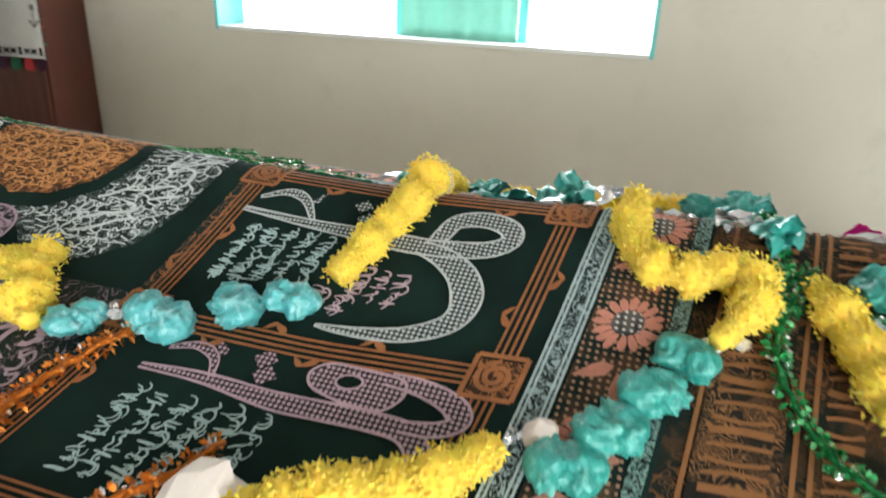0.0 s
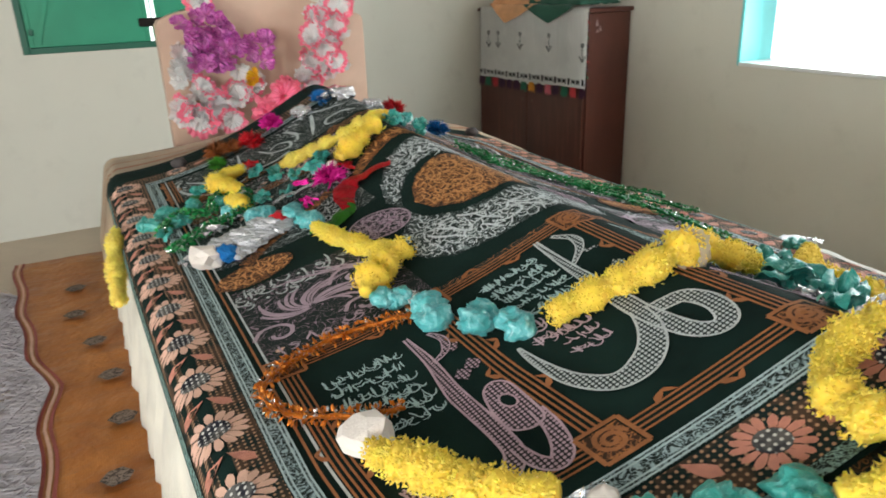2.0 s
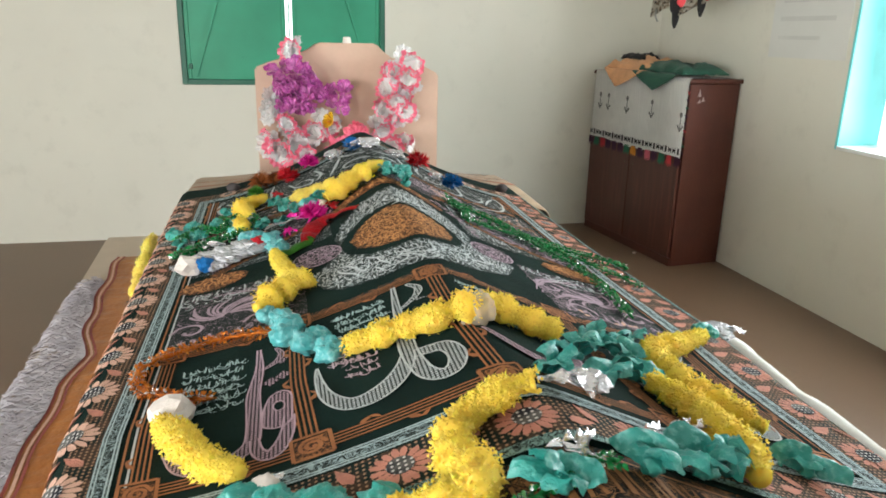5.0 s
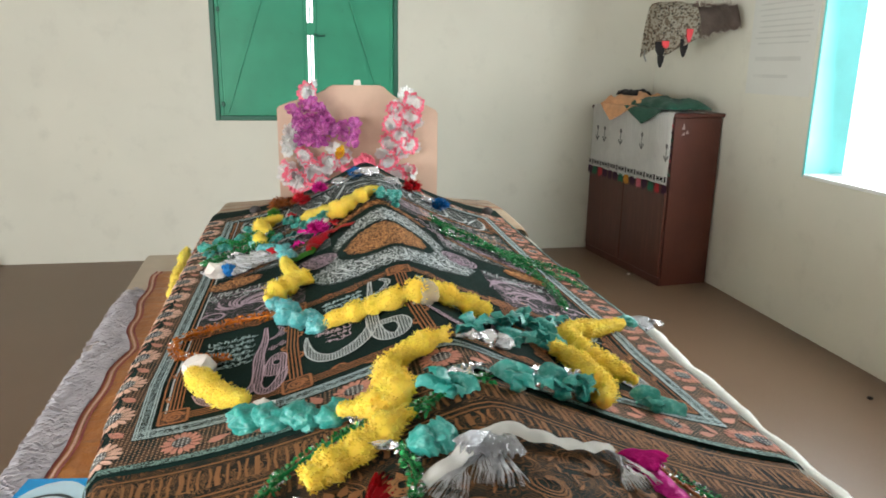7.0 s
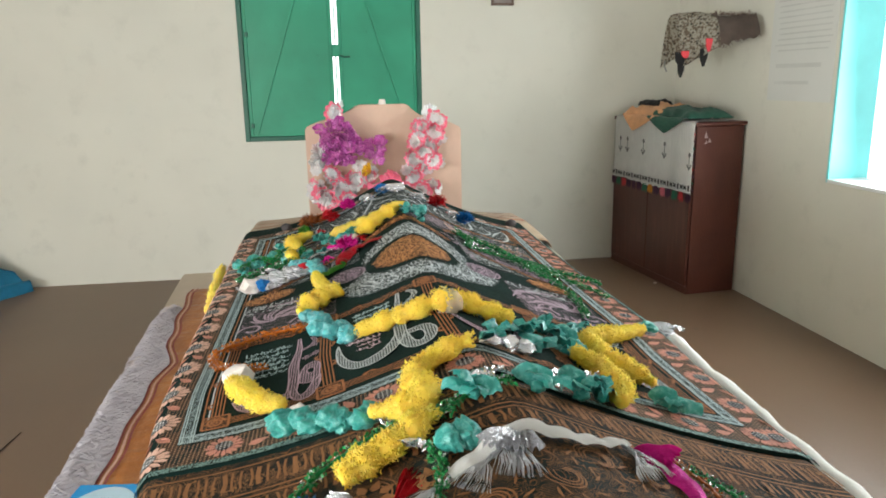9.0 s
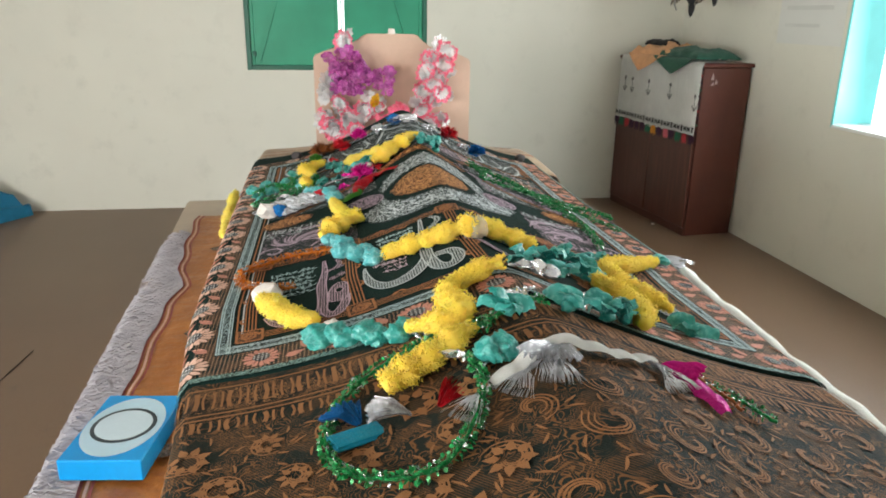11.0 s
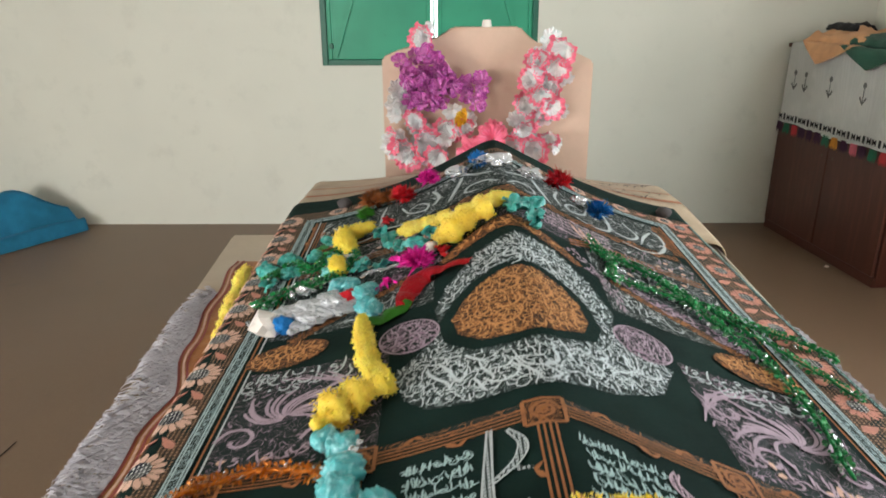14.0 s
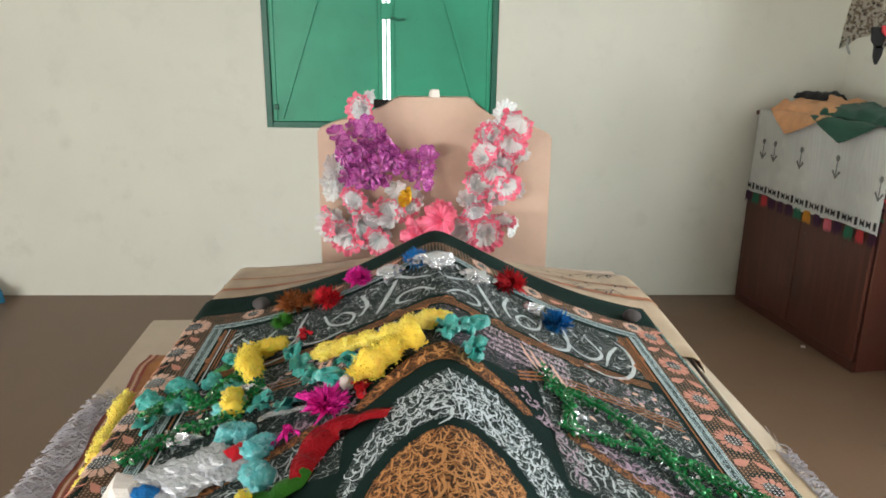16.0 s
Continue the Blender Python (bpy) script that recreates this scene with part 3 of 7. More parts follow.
def leaf_shape(bm, p, v, length, wide, turn, lift):
    ca, sa = math.cos(turn), math.sin(turn)
    pts = []
    for q, w in ((0, 0), (0.25, 0.5), (0.55, 0.45), (1, 0), (0.55, -0.4), (0.25, -0.5)):
        x, y = (q - 0.5) * length, w * wide
        pts.append((p + x * ca - y * sa, v + x * sa + y * ca))
    bm.faces.new([bm.verts.new(on_cloth(x, y, lift)) for x, y in pts])


leaves = bmesh.new()
for k in range(13):
    v = 1.145 + k * 0.1545
    for p in (-0.66, 0.651):
        # Left flowers paler: the sheen on that side is put into the thread colour.
        sewn_flower(p, v, 0.049 if p < 0 else 0.042, k, PALE_PINK if p < 0 else PINK_THREAD)
        if k < 12:
            leaf_shape(leaves, p - 0.02, v + 0.08, 0.05, 0.024, 0.5, L2)
            leaf_shape(leaves, p + 0.022, v + 0.077, 0.048, 0.02, 2.3, L2)
for k in range(8):
    p = -0.505 + k * 0.158 + (0.0 if k < 4 else 0.01)
    sewn_flower(p, 1.143, 0.04, 40 + k, PINK_THREAD)
    leaf_shape(leaves, p + 0.07, 1.13, 0.045, 0.022, 0.3, L2)
    leaf_shape(leaves, p + 0.09, 1.162, 0.045, 0.02, 2.0, L2)
    if abs(p) > 0.1:
        sewn_flower(p, 3.04, 0.032, 60 + k, PALE_PINK)
        leaf_shape(leaves, p + 0.075, 3.04, 0.05, 0.02, 0.3, L2)
sewn("border_leaves", leaves, PINK_THREAD, "salmon leaves between the border flowers")["kind"] = "stuff"


def frame_bar(a, b):
    """A run of three orange threads with small thorn leaves."""
    bm = bmesh.new()
    (pa, va), (pb, vb) = a, b
    length = math.hypot(pb - pa, vb - va)
    ux, uy = (pb - pa) / length, (vb - va) / length
    for off in (-0.012, -0.004, 0.004, 0.012):
        stroke(bm, [(pa - uy * off + ux * length * t, va + ux * off + uy * length * t) for t in (0, 0.25, 0.5, 0.75, 1)], 0.0033, L2, max(2, int(length / 0.1)), 2)
    k = 0.05
    side = 1
    while k < length - 0.04:
        x, y = pa + ux * k - uy * 0.02 * side, va + uy * k + ux * 0.02 * side
        leaf_shape(bm, x, y, 0.026, 0.009, math.atan2(uy, ux) + 0.55 * side, L2 + 0.0006)
        leaf_shape(bm, x + ux * 0.014, y + uy * 0.014, 0.02, 0.007, math.atan2(uy, ux) - 0.7 * side, L2 + 0.0006)
        k += 0.062
        side = -side
    return sewn("frame_bar", bm, ORANGE_THREAD)


def rosette(p, v, r=0.028):
    bm = bmesh.new()
    stroke(bm, [(p - r, v - r), (p + r, v - r)], 0.006, L3, 2, 2), stroke(bm, [(p + r, v - r), (p + r, v + r)], 0.006, L3, 2, 2)
    stroke(bm, [(p + r, v + r), (p - r, v + r)], 0.006, L3, 2, 2), stroke(bm, [(p - r, v + r), (p - r, v - r)], 0.006, L3, 2, 2)
    stroke(bm, [(p + 0.022 * (1 - t / 14) * math.cos(t * 1.1), v + 0.022 * (1 - t / 14) * math.sin(t * 1.1)) for t in range(13)], 0.006, L3, 3, 2)
    ob = sewn("rosette", bm, ORANGE_THREAD)
    part("rosette_ground", fill(bmesh.new(), rectangle(p - r + 0.004, p + r - 0.004, v - r + 0.004, v + r - 0.004), L2), ORANGE_SCRIPT, ob)


# four lettered panels framed in orange
NEAR, FAR = 1.258, 1.712
BARS = (-0.532, -0.287, -0.018, 0.262, 0.532)
for a, b in zip(BARS, BARS[1:]):
    frame_bar((a + 0.03, NEAR), (b - 0.03, NEAR))
    frame_bar((a + 0.03, FAR), (b - 0.03, FAR))
for a in BARS:
    frame_bar((a, NEAR + 0.03), (a, FAR - 0.03))
    rosette(a, NEAR), rosette(a, FAR)


def swell(lo, hi, peak=0.5):
    return lambda t: lo + (hi - lo) * max(0.0, 1 - abs(t - peak) / max(peak, 1 - peak)) ** 0.7


def pen(body, edge, points, width, lift, thread=0.0032):
    """A broad pen stroke: checked body with a solid thread along both sides."""
    stroke(body, points, width, lift)
    line = smooth_line([(a, b, 0) for a, b in points], 8)
    for e in (-1, 1):
        side = []
        for k, q in enumerate(line):
            d = (line[min(k + 1, len(line) - 1)] - line[max(k - 1, 0)]).normalized()
            w = width(k / (len(line) - 1)) / 2
            side.append((q.x - d.y * w * e, q.y + d.x * w * e))
        stroke(edge, side, thread, lift + 0.0007, 1, 2)


def ring(bm, p, v, rp, rv, wide, lift):
    stroke(bm, [(p + rp * math.cos(a * 0.7), v + rv * math.sin(a * 0.7)) for a in range(10)], wide, lift, 3, 2)


def letter(body, edge, material, solid):
    ob = sewn("letter", body, material)
    part("outline", edge, solid, ob)


def letters_one(dp, material, solid):
    """Long stem running into a round head with a small eye and a crescent gap, and a short tail."""
    def at(points):
        return [(p + dp, v) for p, v in points]

    bm, edge = bmesh.new(), bmesh.new()
    pen(bm, edge, at([(-0.357, 1.645), (-0.354, 1.563), (-0.361, 1.479), (-0.363, 1.405), (-0.365, 1.355), (-0.372, 1.315), (-0.398, 1.29), (-0.44, 1.28), (-0.478, 1.30), (-0.50, 1.345)]), lambda t: 0.006 + 0.017 * min(1.0, t * 4) * min(1.0, (1 - t) * 6), L2)
    upper = at([(-0.349, 1.40), (-0.336, 1.44), (-0.317, 1.453), (-0.302, 1.437), (-0.303, 1.395), (-0.308, 1.352), (-0.322, 1.340), (-0.338, 1.342), (-0.352, 1.358)])
    fill(bm, upper, L2 + 0.0004)
    stroke(edge, upper + upper[:1], 0.0034, L2 + 0.001, 4, 2)
    pen(bm, edge, at([(-0.310, 1.365), (-0.316, 1.322), (-0.330, 1.285), (-0.348, 1.270), (-0.362, 1.288), (-0.366, 1.325)]), swell(0.012, 0.024, 0.45), L2 + 0.0008)
    eye = bmesh.new()
    fill(eye, oval(-0.323 + dp, 1.404, 0.0085, 0.014), L2 + 0.0015)
    ring(edge, -0.323 + dp, 1.404, 0.0095, 0.015, 0.003, L2 + 0.0019)
    pen(bm, edge, at([(-0.325, 1.632), (-0.315, 1.600), (-0.325, 1.571), (-0.352, 1.555)]), swell(0.004, 0.012), L2, 0.0022)
    stroke(bm, at([(-0.302, 1.586), (-0.314, 1.566), (-0.326, 1.575)]), swell(0.004, 0.010), L2 + 0.0004)
    for q in ((-0.312, 1.512), (-0.333, 1.500)):
        fill(bm, at([(q[0] - 0.014, q[1]), (q[0], q[1] - 0.016), (q[0] + 0.014, q[1]), (q[0], q[1] + 0.016)]), L2)
    letter(bm, edge, material, solid)
    sewn("letter_eye", eye, BLACK_GREEN)


def letters_two(dp, material, solid):
    """Tall stem crossing into a looped head, and a deep bowl."""
    def at(points):
        return [(p + dp, v) for p, v in points]

    bm, edge = bmesh.new(), bmesh.new()
    pen(bm, edge, at([(-0.094, 1.700), (-0.101, 1.601), (-0.104, 1.527), (-0.109, 1.46), (-0.112, 1.41), (-0.106, 1.345), (-0.088, 1.318), (-0.066, 1.325), (-0.054, 1.36), (-0.062, 1.396), (-0.085, 1.406), (-0.108, 1.41)]), lambda t: 0.006 + 0.020 * min(1.0, t * 3.5) - 0.004 * max(0.0, t - 0.75) * 4, L2)
    pen(bm, edge, at([(-0.113, 1.425), (-0.128, 1.385), (-0.155, 1.35), (-0.192, 1.331), (-0.225, 1.338), (-0.248, 1.378), (-0.255, 1.43), (-0.254, 1.488)]), lambda t: 0.002 + 0.050 * min(1.0, 0.35 + 1.7 * t) * (1 - t) ** 0.75, L2 + 0.0006)
    pen(bm, edge, at([(-0.070, 1.690), (-0.053, 1.655), (-0.062, 1.622), (-0.096, 1.590)]), swell(0.004, 0.014), L2, 0.0024)
    stroke(bm, at([(-0.044, 1.600), (-0.062, 1.606), (-0.072, 1.625)]), swell(0.003, 0.009), L2 + 0.0004)
    for q in ((-0.056, 1.535), (-0.078, 1.520)):
        fill(bm, at([(q[0] - 0.012, q[1]), (q[0], q[1] - 0.014), (q[0] + 0.012, q[1]), (q[0], q[1] + 0.014)]), L2)
    letter(bm, edge, material, solid)


def letters_three(material, solid):
    """A broad bowl rising into a hooked stem."""
    bm, edge = bmesh.new(), bmesh.new()
    pen(bm, edge, [(0.008, 1.428), (0.045, 1.372), (0.086, 1.342), (0.130, 1.350), (0.165, 1.395), (0.182, 1.46)], swell(0.004, 0.038, 0.6), L2)
    pen(bm, edge, [(0.182, 1.44), (0.186, 1.53), (0.176, 1.60), (0.150, 1.640), (0.158, 1.668)], swell(0.006, 0.018, 0.4), L2 + 0.0006)
    letter(bm, edge, material, solid)


EDGE_PINK = plain("dusty_pink_thread", (0.54, 0.38, 0.45), 0.8, 0, 300, 0.45, 0.6)
letters_one(0.0, LETTER_PINK, EDGE_PINK), letters_two(0.0, LETTER_WHITE, WHITE_THREAD)
letters_three(LETTER_PINK, EDGE_PINK), letters_two(0.555, LETTER_WHITE, WHITE_THREAD)


def inside(outline, p, v):
    hit = False
    for (a, b), (c, d) in zip(outline, outline[1:] + outline[:1]):
        if (b > v) != (d > v) and p < a + (v - b) * (c - a) / (d - b):
            hit = not hit
    return hit


def glyph(bm, p, v, size, wide, rnd, lift, lean=0.0):
    """One hooked, bowed or straight pen mark."""
    kind = rnd.random()
    if kind < 0.34:
        pts = [(0.1, 1), (0.0, 0.3), (0.08, -0.5), (0.0, -0.9)]
    elif kind < 0.6:
        pts = [(-0.8, 0.35), (-0.7, -0.4), (-0.1, -0.75), (0.5, -0.35), (0.6, 0.4)]
    elif kind < 0.78:
        pts = [(0.5, 0.1), (0.1, 0.5), (-0.15, 0.1), (0.2, -0.15), (0.4, -0.4), (-0.1, -0.85), (-0.7, -0.8)]
    elif kind < 0.93:
        pts = [(-0.9, -0.25), (-0.3, 0.1), (0.2, -0.2), (0.9, 0.25)]
    else:
        r = wide * 1.1
        bm.faces.new([bm.verts.new(on_cloth(p + a * r, v + b * r, lift)) for a, b in ((-1, 0), (0, -1), (1, 0), (0, 1))])
        return
    size *= rnd.uniform(0.7, 1.25)
    a = lean + rnd.gauss(0, 0.28)
    ca, sa = math.cos(a), math.sin(a)
    flip = rnd.choice((-1, 1))
    stroke(bm, [(p + size * 0.5 * (x * flip * ca - y * sa), v + size * 0.5 * (x * flip * sa + y * ca)) for x, y in pts], swell(wide * 0.45, wide * rnd.uniform(0.9, 1.25), rnd.uniform(0.3, 0.7)), lift + rnd.uniform(0, 0.0006), 3, 2)


def scribble(outline, gap, size, wide, material, seed, lift=None, name="script", lean=0.0, keep_out=()):
    """Close unreadable calligraphy filling an outline, clear of its edge and of a second outline within it."""
    reach = size * 0.32
    rnd = random.Random(seed)
    bm = bmesh.new()
    ps, vs = [q[0] for q in outline], [q[1] for q in outline]
    v = min(vs)
    while v < max(vs):
        p = min(ps) + rnd.uniform(0, gap)
        while p < max(ps):
            a, b = p + rnd.uniform(-0.3, 0.3) * gap, v + rnd.uniform(-0.45, 0.45) * gap
            round_it = [(a + reach * x, b + reach * y) for x, y in ((0, 0), (1, 0), (-1, 0), (0, 1.2), (0, -1.2))]
            if all(inside(outline, x, y) for x, y in round_it) and not (keep_out and any(inside(keep_out, x, y) for x, y in round_it)):
                glyph(bm, a, b, size, wide, rnd, L3 + 0.001 if lift is None else lift, lean)
            p += gap
        v += gap
    ob = sewn(name, bm, material)
    ob["kind"] = "stuff"
    return ob


def text_lines(p0, p1, v0, v1, rows, material, seed, lean=0.15):
    """Rows of close unreadable writing: joined low marks with tall strokes and dots over them."""
    rnd = random.Random(seed)
    bm = bmesh.new()
    for r in range(rows):
        v = v0 + (v1 - v0) * (r + 0.5) / rows
        high = (v1 - v0) / rows
        p = p0 + rnd.uniform(0, 0.01)
        while p < p1:
            glyph(bm, p, v + rnd.uniform(-0.2, 0.2) * high, high * 0.72, 0.0025, rnd, L2, lean)
            if rnd.random() < 0.2:
                stroke(bm, [(p, v - 0.3 * high), (p + rnd.uniform(-0.004, 0.004), v + 0.42 * high)], swell(0.002, 0.0042), L2 + 0.0004, 3, 2)
            p += rnd.uniform(0.004, 0.0068)
    sewn("text_block", bm, material)


THREAD_TEAL = plain("pale_teal_thread", (0.38, 0.52, 0.52), 0.8, 0, 300, 0.25, 0.4)
THREAD_ROSE = plain("pale_rose_thread", (0.50, 0.38, 0.44), 0.8, 0, 300, 0.25, 0.4)
text_lines(-0.50, -0.382, 1.445, 1.635, 6, THREAD_TEAL, 1)
text_lines(-0.215, -0.118, 1.535, 1.675, 5, THREAD_TEAL, 2)
text_lines(0.02, 0.145, 1.49, 1.665, 7, THREAD_TEAL, 3)
text_lines(0.31, 0.42, 1.42, 1.665, 5, THREAD_ROSE, 4)
text_lines(-0.212, -0.158, 1.408, 1.485, 3, THREAD_ROSE, 5)
text_lines(-0.235, -0.205, 1.46, 1.53, 2, THREAD_ROSE, 6)
text_lines(0.10, 0.30, 2.555, 2.68, 5, THREAD_ROSE, 8)
text_lines(-0.30, -0.10, 2.555, 2.68, 5, THREAD_ROSE, 9)

# fine sprigs woven into the ground round the medallion
L0 = CLOTH_LIFT + 0.0009
for a, b, c, d, m in ((-0.55, -0.26, 1.745, 2.06, SPARSE_LILAC), (0.29, 0.55, 1.745, 2.06, SPARSE_LILAC), (-0.55, -0.18, 2.20, 2.68, SPARSE_WHITE), (0.20, 0.55, 2.20, 2.68, SPARSE_WHITE), (-0.17, 0.19, 2.50, 2.68, SPARSE_LILAC), (-0.55, 0.55, 1.72, 1.742, SPARSE_ORANGE), (-0.53, 0.53, 2.735, 2.955, SPARSE_WHITE)):
    sewn("sprig_ground", fill(bmesh.new(), rectangle(a, b, c, d), L0), m)

# domed medallion in a bowed field of white script
CRESCENT = [(-0.222, 1.85), (-0.185, 1.805), (-0.112, 1.785), (-0.004, 1.782), (0.112, 1.825), (0.215, 1.90), (0.268, 2.01), (0.20, 2.03), (0.168, 2.07), (0.192, 2.17), (0.165, 2.28), (0.10, 2.385), (0.0, 2.405), (-0.092, 2.352), (-0.152, 2.245), (-0.178, 2.15), (-0.165, 2.07), (-0.20, 2.00), (-0.25, 1.94)]
sewn("script_field", fill(bmesh.new(), CRESCENT, L1), WHITE_SCRIPT, "white scribbled script round the dome")
DOME = [(-0.142, 2.075), (-0.120, 2.14), (-0.085, 2.192), (-0.045, 2.218), (-0.005, 2.224), (0.04, 2.216), (0.083, 2.18), (0.108, 2.125), (0.114, 2.055), (0.095, 2.0), (0.04, 1.962), (-0.03, 1.942), (-0.09, 1.958), (-0.132, 2.01)]
rim = [(-0.008 + (p + 0.008) * 1.20, 2.075 + (v - 2.075) * 1.18) for p, v in DOME]
sewn("dome_rim", fill(bmesh.new(), rim, L2), BLACK_GREEN)
sewn("dome", fill(bmesh.new(), DOME, L3), ORANGE_SCRIPT, "orange dome-shaped medallion of script")
bm = stroke(bmesh.new(), [(-0.165, 2.37), (-0.11, 2.425), (-0.05, 2.465), (0.0, 2.475), (0.05, 2.46), (0.11, 2.42), (0.16, 2.365)], swell(0.02, 0.07), L1, 8, 5)
sewn("arch_band", bm, ORANGE_SCRIPT)
for side in (-1, 1):
    sewn("oval_medallion", fill(bmesh.new(), oval(side * 0.226, 2.07, 0.055, 0.068, -side * 0.5), L2), LILAC_SCRIPT, "lilac oval of script")
    sewn("oval_medallion", fill(bmesh.new(), oval(side * 0.482, 2.12, 0.088, 0.052, -side * 0.3), L2), ORANGE_SCRIPT, "orange oval of script")
    bm = stroke(bmesh.new(), [(side * 0.25, 2.40), (side * 0.33, 2.345), (side * 0.42, 2.29), (side * 0.50, 2.215)], 0.045, L1, 8, 4)
    sewn("slant_band", bm, LILAC_SCRIPT)
    bm = stroke(bmesh.new(), [(side * 0.235, 2.365), (side * 0.32, 2.31), (side * 0.41, 2.255), (side * 0.49, 2.18)], 0.03, L1, 8, 3)
    sewn("slant_band", bm, ORANGE_SCRIPT)
    bm = bmesh.new()
    for dv in (0.0, 0.014, 0.028):
        stroke(bm, [(side * 0.16, 2.49 + dv), (side * 0.26, 2.55 + dv), (side * 0.40, 2.56 + dv), (side * 0.54, 2.53 + dv)], 0.005, L2, 8, 2)
    sewn("thread_line", bm, ORANGE_THREAD)
    # curling sprays
    bm = bmesh.new()
    rnd = random.Random(12 + side)
    for k in range(17):
        a = -0.6 + k * 0.22
        r = rnd.uniform(0.06, 0.115)
        c0 = (side * 0.43, 1.88)
        pts = [(c0[0] + side * r * t * math.cos(a + 0.9 * t), c0[1] + r * 0.85 * t * math.sin(a + 0.9 * t)) for t in (0.1, 0.4, 0.7, 1.0, 1.15)]
        stroke(bm, pts, swell(0.002, 0.0075, 0.6), L2 + 0.0001 * k, 5, 3)
    for c0, r, turns in (((side * 0.335, 1.93), 0.05, 7), ((side * 0.51, 1.83), 0.042, 6), ((side * 0.36, 1.81), 0.035, 6)):
        stroke(bm, [(c0[0] + side * r * (1 - t / (turns + 3)) * math.cos(0.9 * t), c0[1] + r * (1 - t / (turns + 3)) * math.sin(0.9 * t)) for t in range(turns + 2)], 0.008, L2, 4, 2)
    sewn("spray", bm, LILAC_THREAD, "lilac curling spray of leaves")["kind"] = "stuff"
    bm = bmesh.new()
    for k in range(16):
        p, v = side * rnd.uniform(0.28, 0.54), rnd.choice((rnd.uniform(2.43, 2.52), rnd.uniform(1.76, 1.8), rnd.uniform(2.58, 2.68)))
        leaf_shape(bm, p, v, 0.02, 0.012, rnd.uniform(0, 6), L2)
    for k in range(4):
        stroke(bm, [(side * (0.19 + 0.022 * k), 2.66 - 0.012 * k), (side * (0.20 + 0.022 * k), 2.61 - 0.012 * k), (side * (0.215 + 0.022 * k), 2.57 - 0.012 * k)], swell(0.003, 0.009, 0.5), L2 + 0.0006, 5, 2)
    sewn("small_stars", bm, PALE_PINK)["kind"] = "stuff"

# worked script over the fields
DOME_THREAD = plain("bright_orange_thread", (0.62, 0.28, 0.10), 0.8, 0, 300, 0.2, 0.4)
FIELD_THREAD = plain("bright_white_thread", (0.66, 0.71, 0.73), 0.8, 0, 300, 0.35, 0.5)
scribble(CRESCENT, 0.0125, 0.0225, 0.0027, FIELD_THREAD, 31, L1 + 0.0012, keep_out=rim)
scribble(DOME, 0.0122, 0.024, 0.0028, DOME_THREAD, 32)
scribble([(p * 0.9, 1.83 + (v - 1.83) * 0.92) for p, v in CRESCENT], 0.04, 0.075, 0.0056, FIELD_THREAD, 71, L2, "long_stroke", 0.5, rim)
scribble([(p * 0.8, 2.08 + (v - 2.08) * 0.8) for p, v in DOME], 0.055, 0.08, 0.0055, DOME_THREAD, 72, L3 + 0.002, "long_stroke", 0.5)
scribble([(-0.165, 2.38), (-0.05, 2.44), (0.05, 2.44), (0.16, 2.38), (0.10, 2.46), (0.0, 2.505), (-0.10, 2.465)], 0.018, 0.034, 0.005, DOME_THREAD, 33, L2)
for side in (-1, 1):
    scribble(oval(side * 0.226, 2.07, 0.055, 0.068, -side * 0.5), 0.0135, 0.026, 0.0034, LILAC_THREAD, 34 + side)
    edge = oval(side * 0.226, 2.07, 0.055, 0.068, -side * 0.5)
    sewn("oval_edge", stroke(bmesh.new(), edge + edge[:1], 0.004, L3, 3, 2), LILAC_THREAD)
    scribble(oval(side * 0.482, 2.12, 0.088, 0.052, -side * 0.3), 0.015, 0.034, 0.0036, DOME_THREAD, 37 + side)
    scribble([(side * 0.24, 2.42), (side * 0.24, 2.375), (side * 0.50, 2.19), (side * 0.52, 2.235)], 0.018, 0.034, 0.0045, LILAC_THREAD, 40 + side, L2, lean=side * 0.6)
    scribble([(side * 0.32, 2.55), (side * 0.55, 2.56), (side * 0.55, 2.68), (side * 0.32, 2.68)], 0.034, 0.026, 0.0034, LILAC_THREAD, 43 + side, L2)
    scribble([(side * 0.26, 2.0), (side * 0.55, 1.95), (side * 0.55, 2.07), (side * 0.30, 2.06)], 0.022, 0.036, 0.0045, WHITE_THREAD, 46 + side, L2)
    scribble([(side * 0.26, 1.76), (side * 0.55, 1.75), (side * 0.55, 1.80), (side * 0.30, 1.83)], 0.022, 0.036, 0.0045, LILAC_THREAD, 49 + side, L2)
    scribble([(side * 0.22, 2.22), (side * 0.40, 2.20), (side * 0.24, 2.35)], 0.02, 0.036, 0.0036, WHITE_THREAD, 52 + side, L2)
    scribble([(side * 0.13, 2.44), (side * 0.195, 2.33), (side * 0.215, 2.20), (side * 0.25, 2.20), (side * 0.24, 2.34), (side * 0.17, 2.47)], 0.014, 0.026, 0.0034, LILAC_THREAD, 55 + side, L2)
    scribble([(side * 0.26, 1.99), (side * 0.30, 1.78), (side * 0.36, 1.77), (side * 0.34, 1.96)], 0.016, 0.05, 0.0034, LILAC_THREAD, 58 + side, L2, lean=side * 0.5)
    bm = bmesh.new()
    for k in range(5):
        stroke(bm, [(side * (0.27 + 0.012 * k), 1.86 + 0.03 * k), (side * (0.31 + 0.02 * k), 1.95 + 0.012 * k), (side * (0.38 + 0.022 * k), 2.02)], swell(0.0025, 0.006, 0.5), L2 + 0.0005, 6, 2)
    sewn("spray", bm, LILAC_THREAD)["kind"] = "stuff"

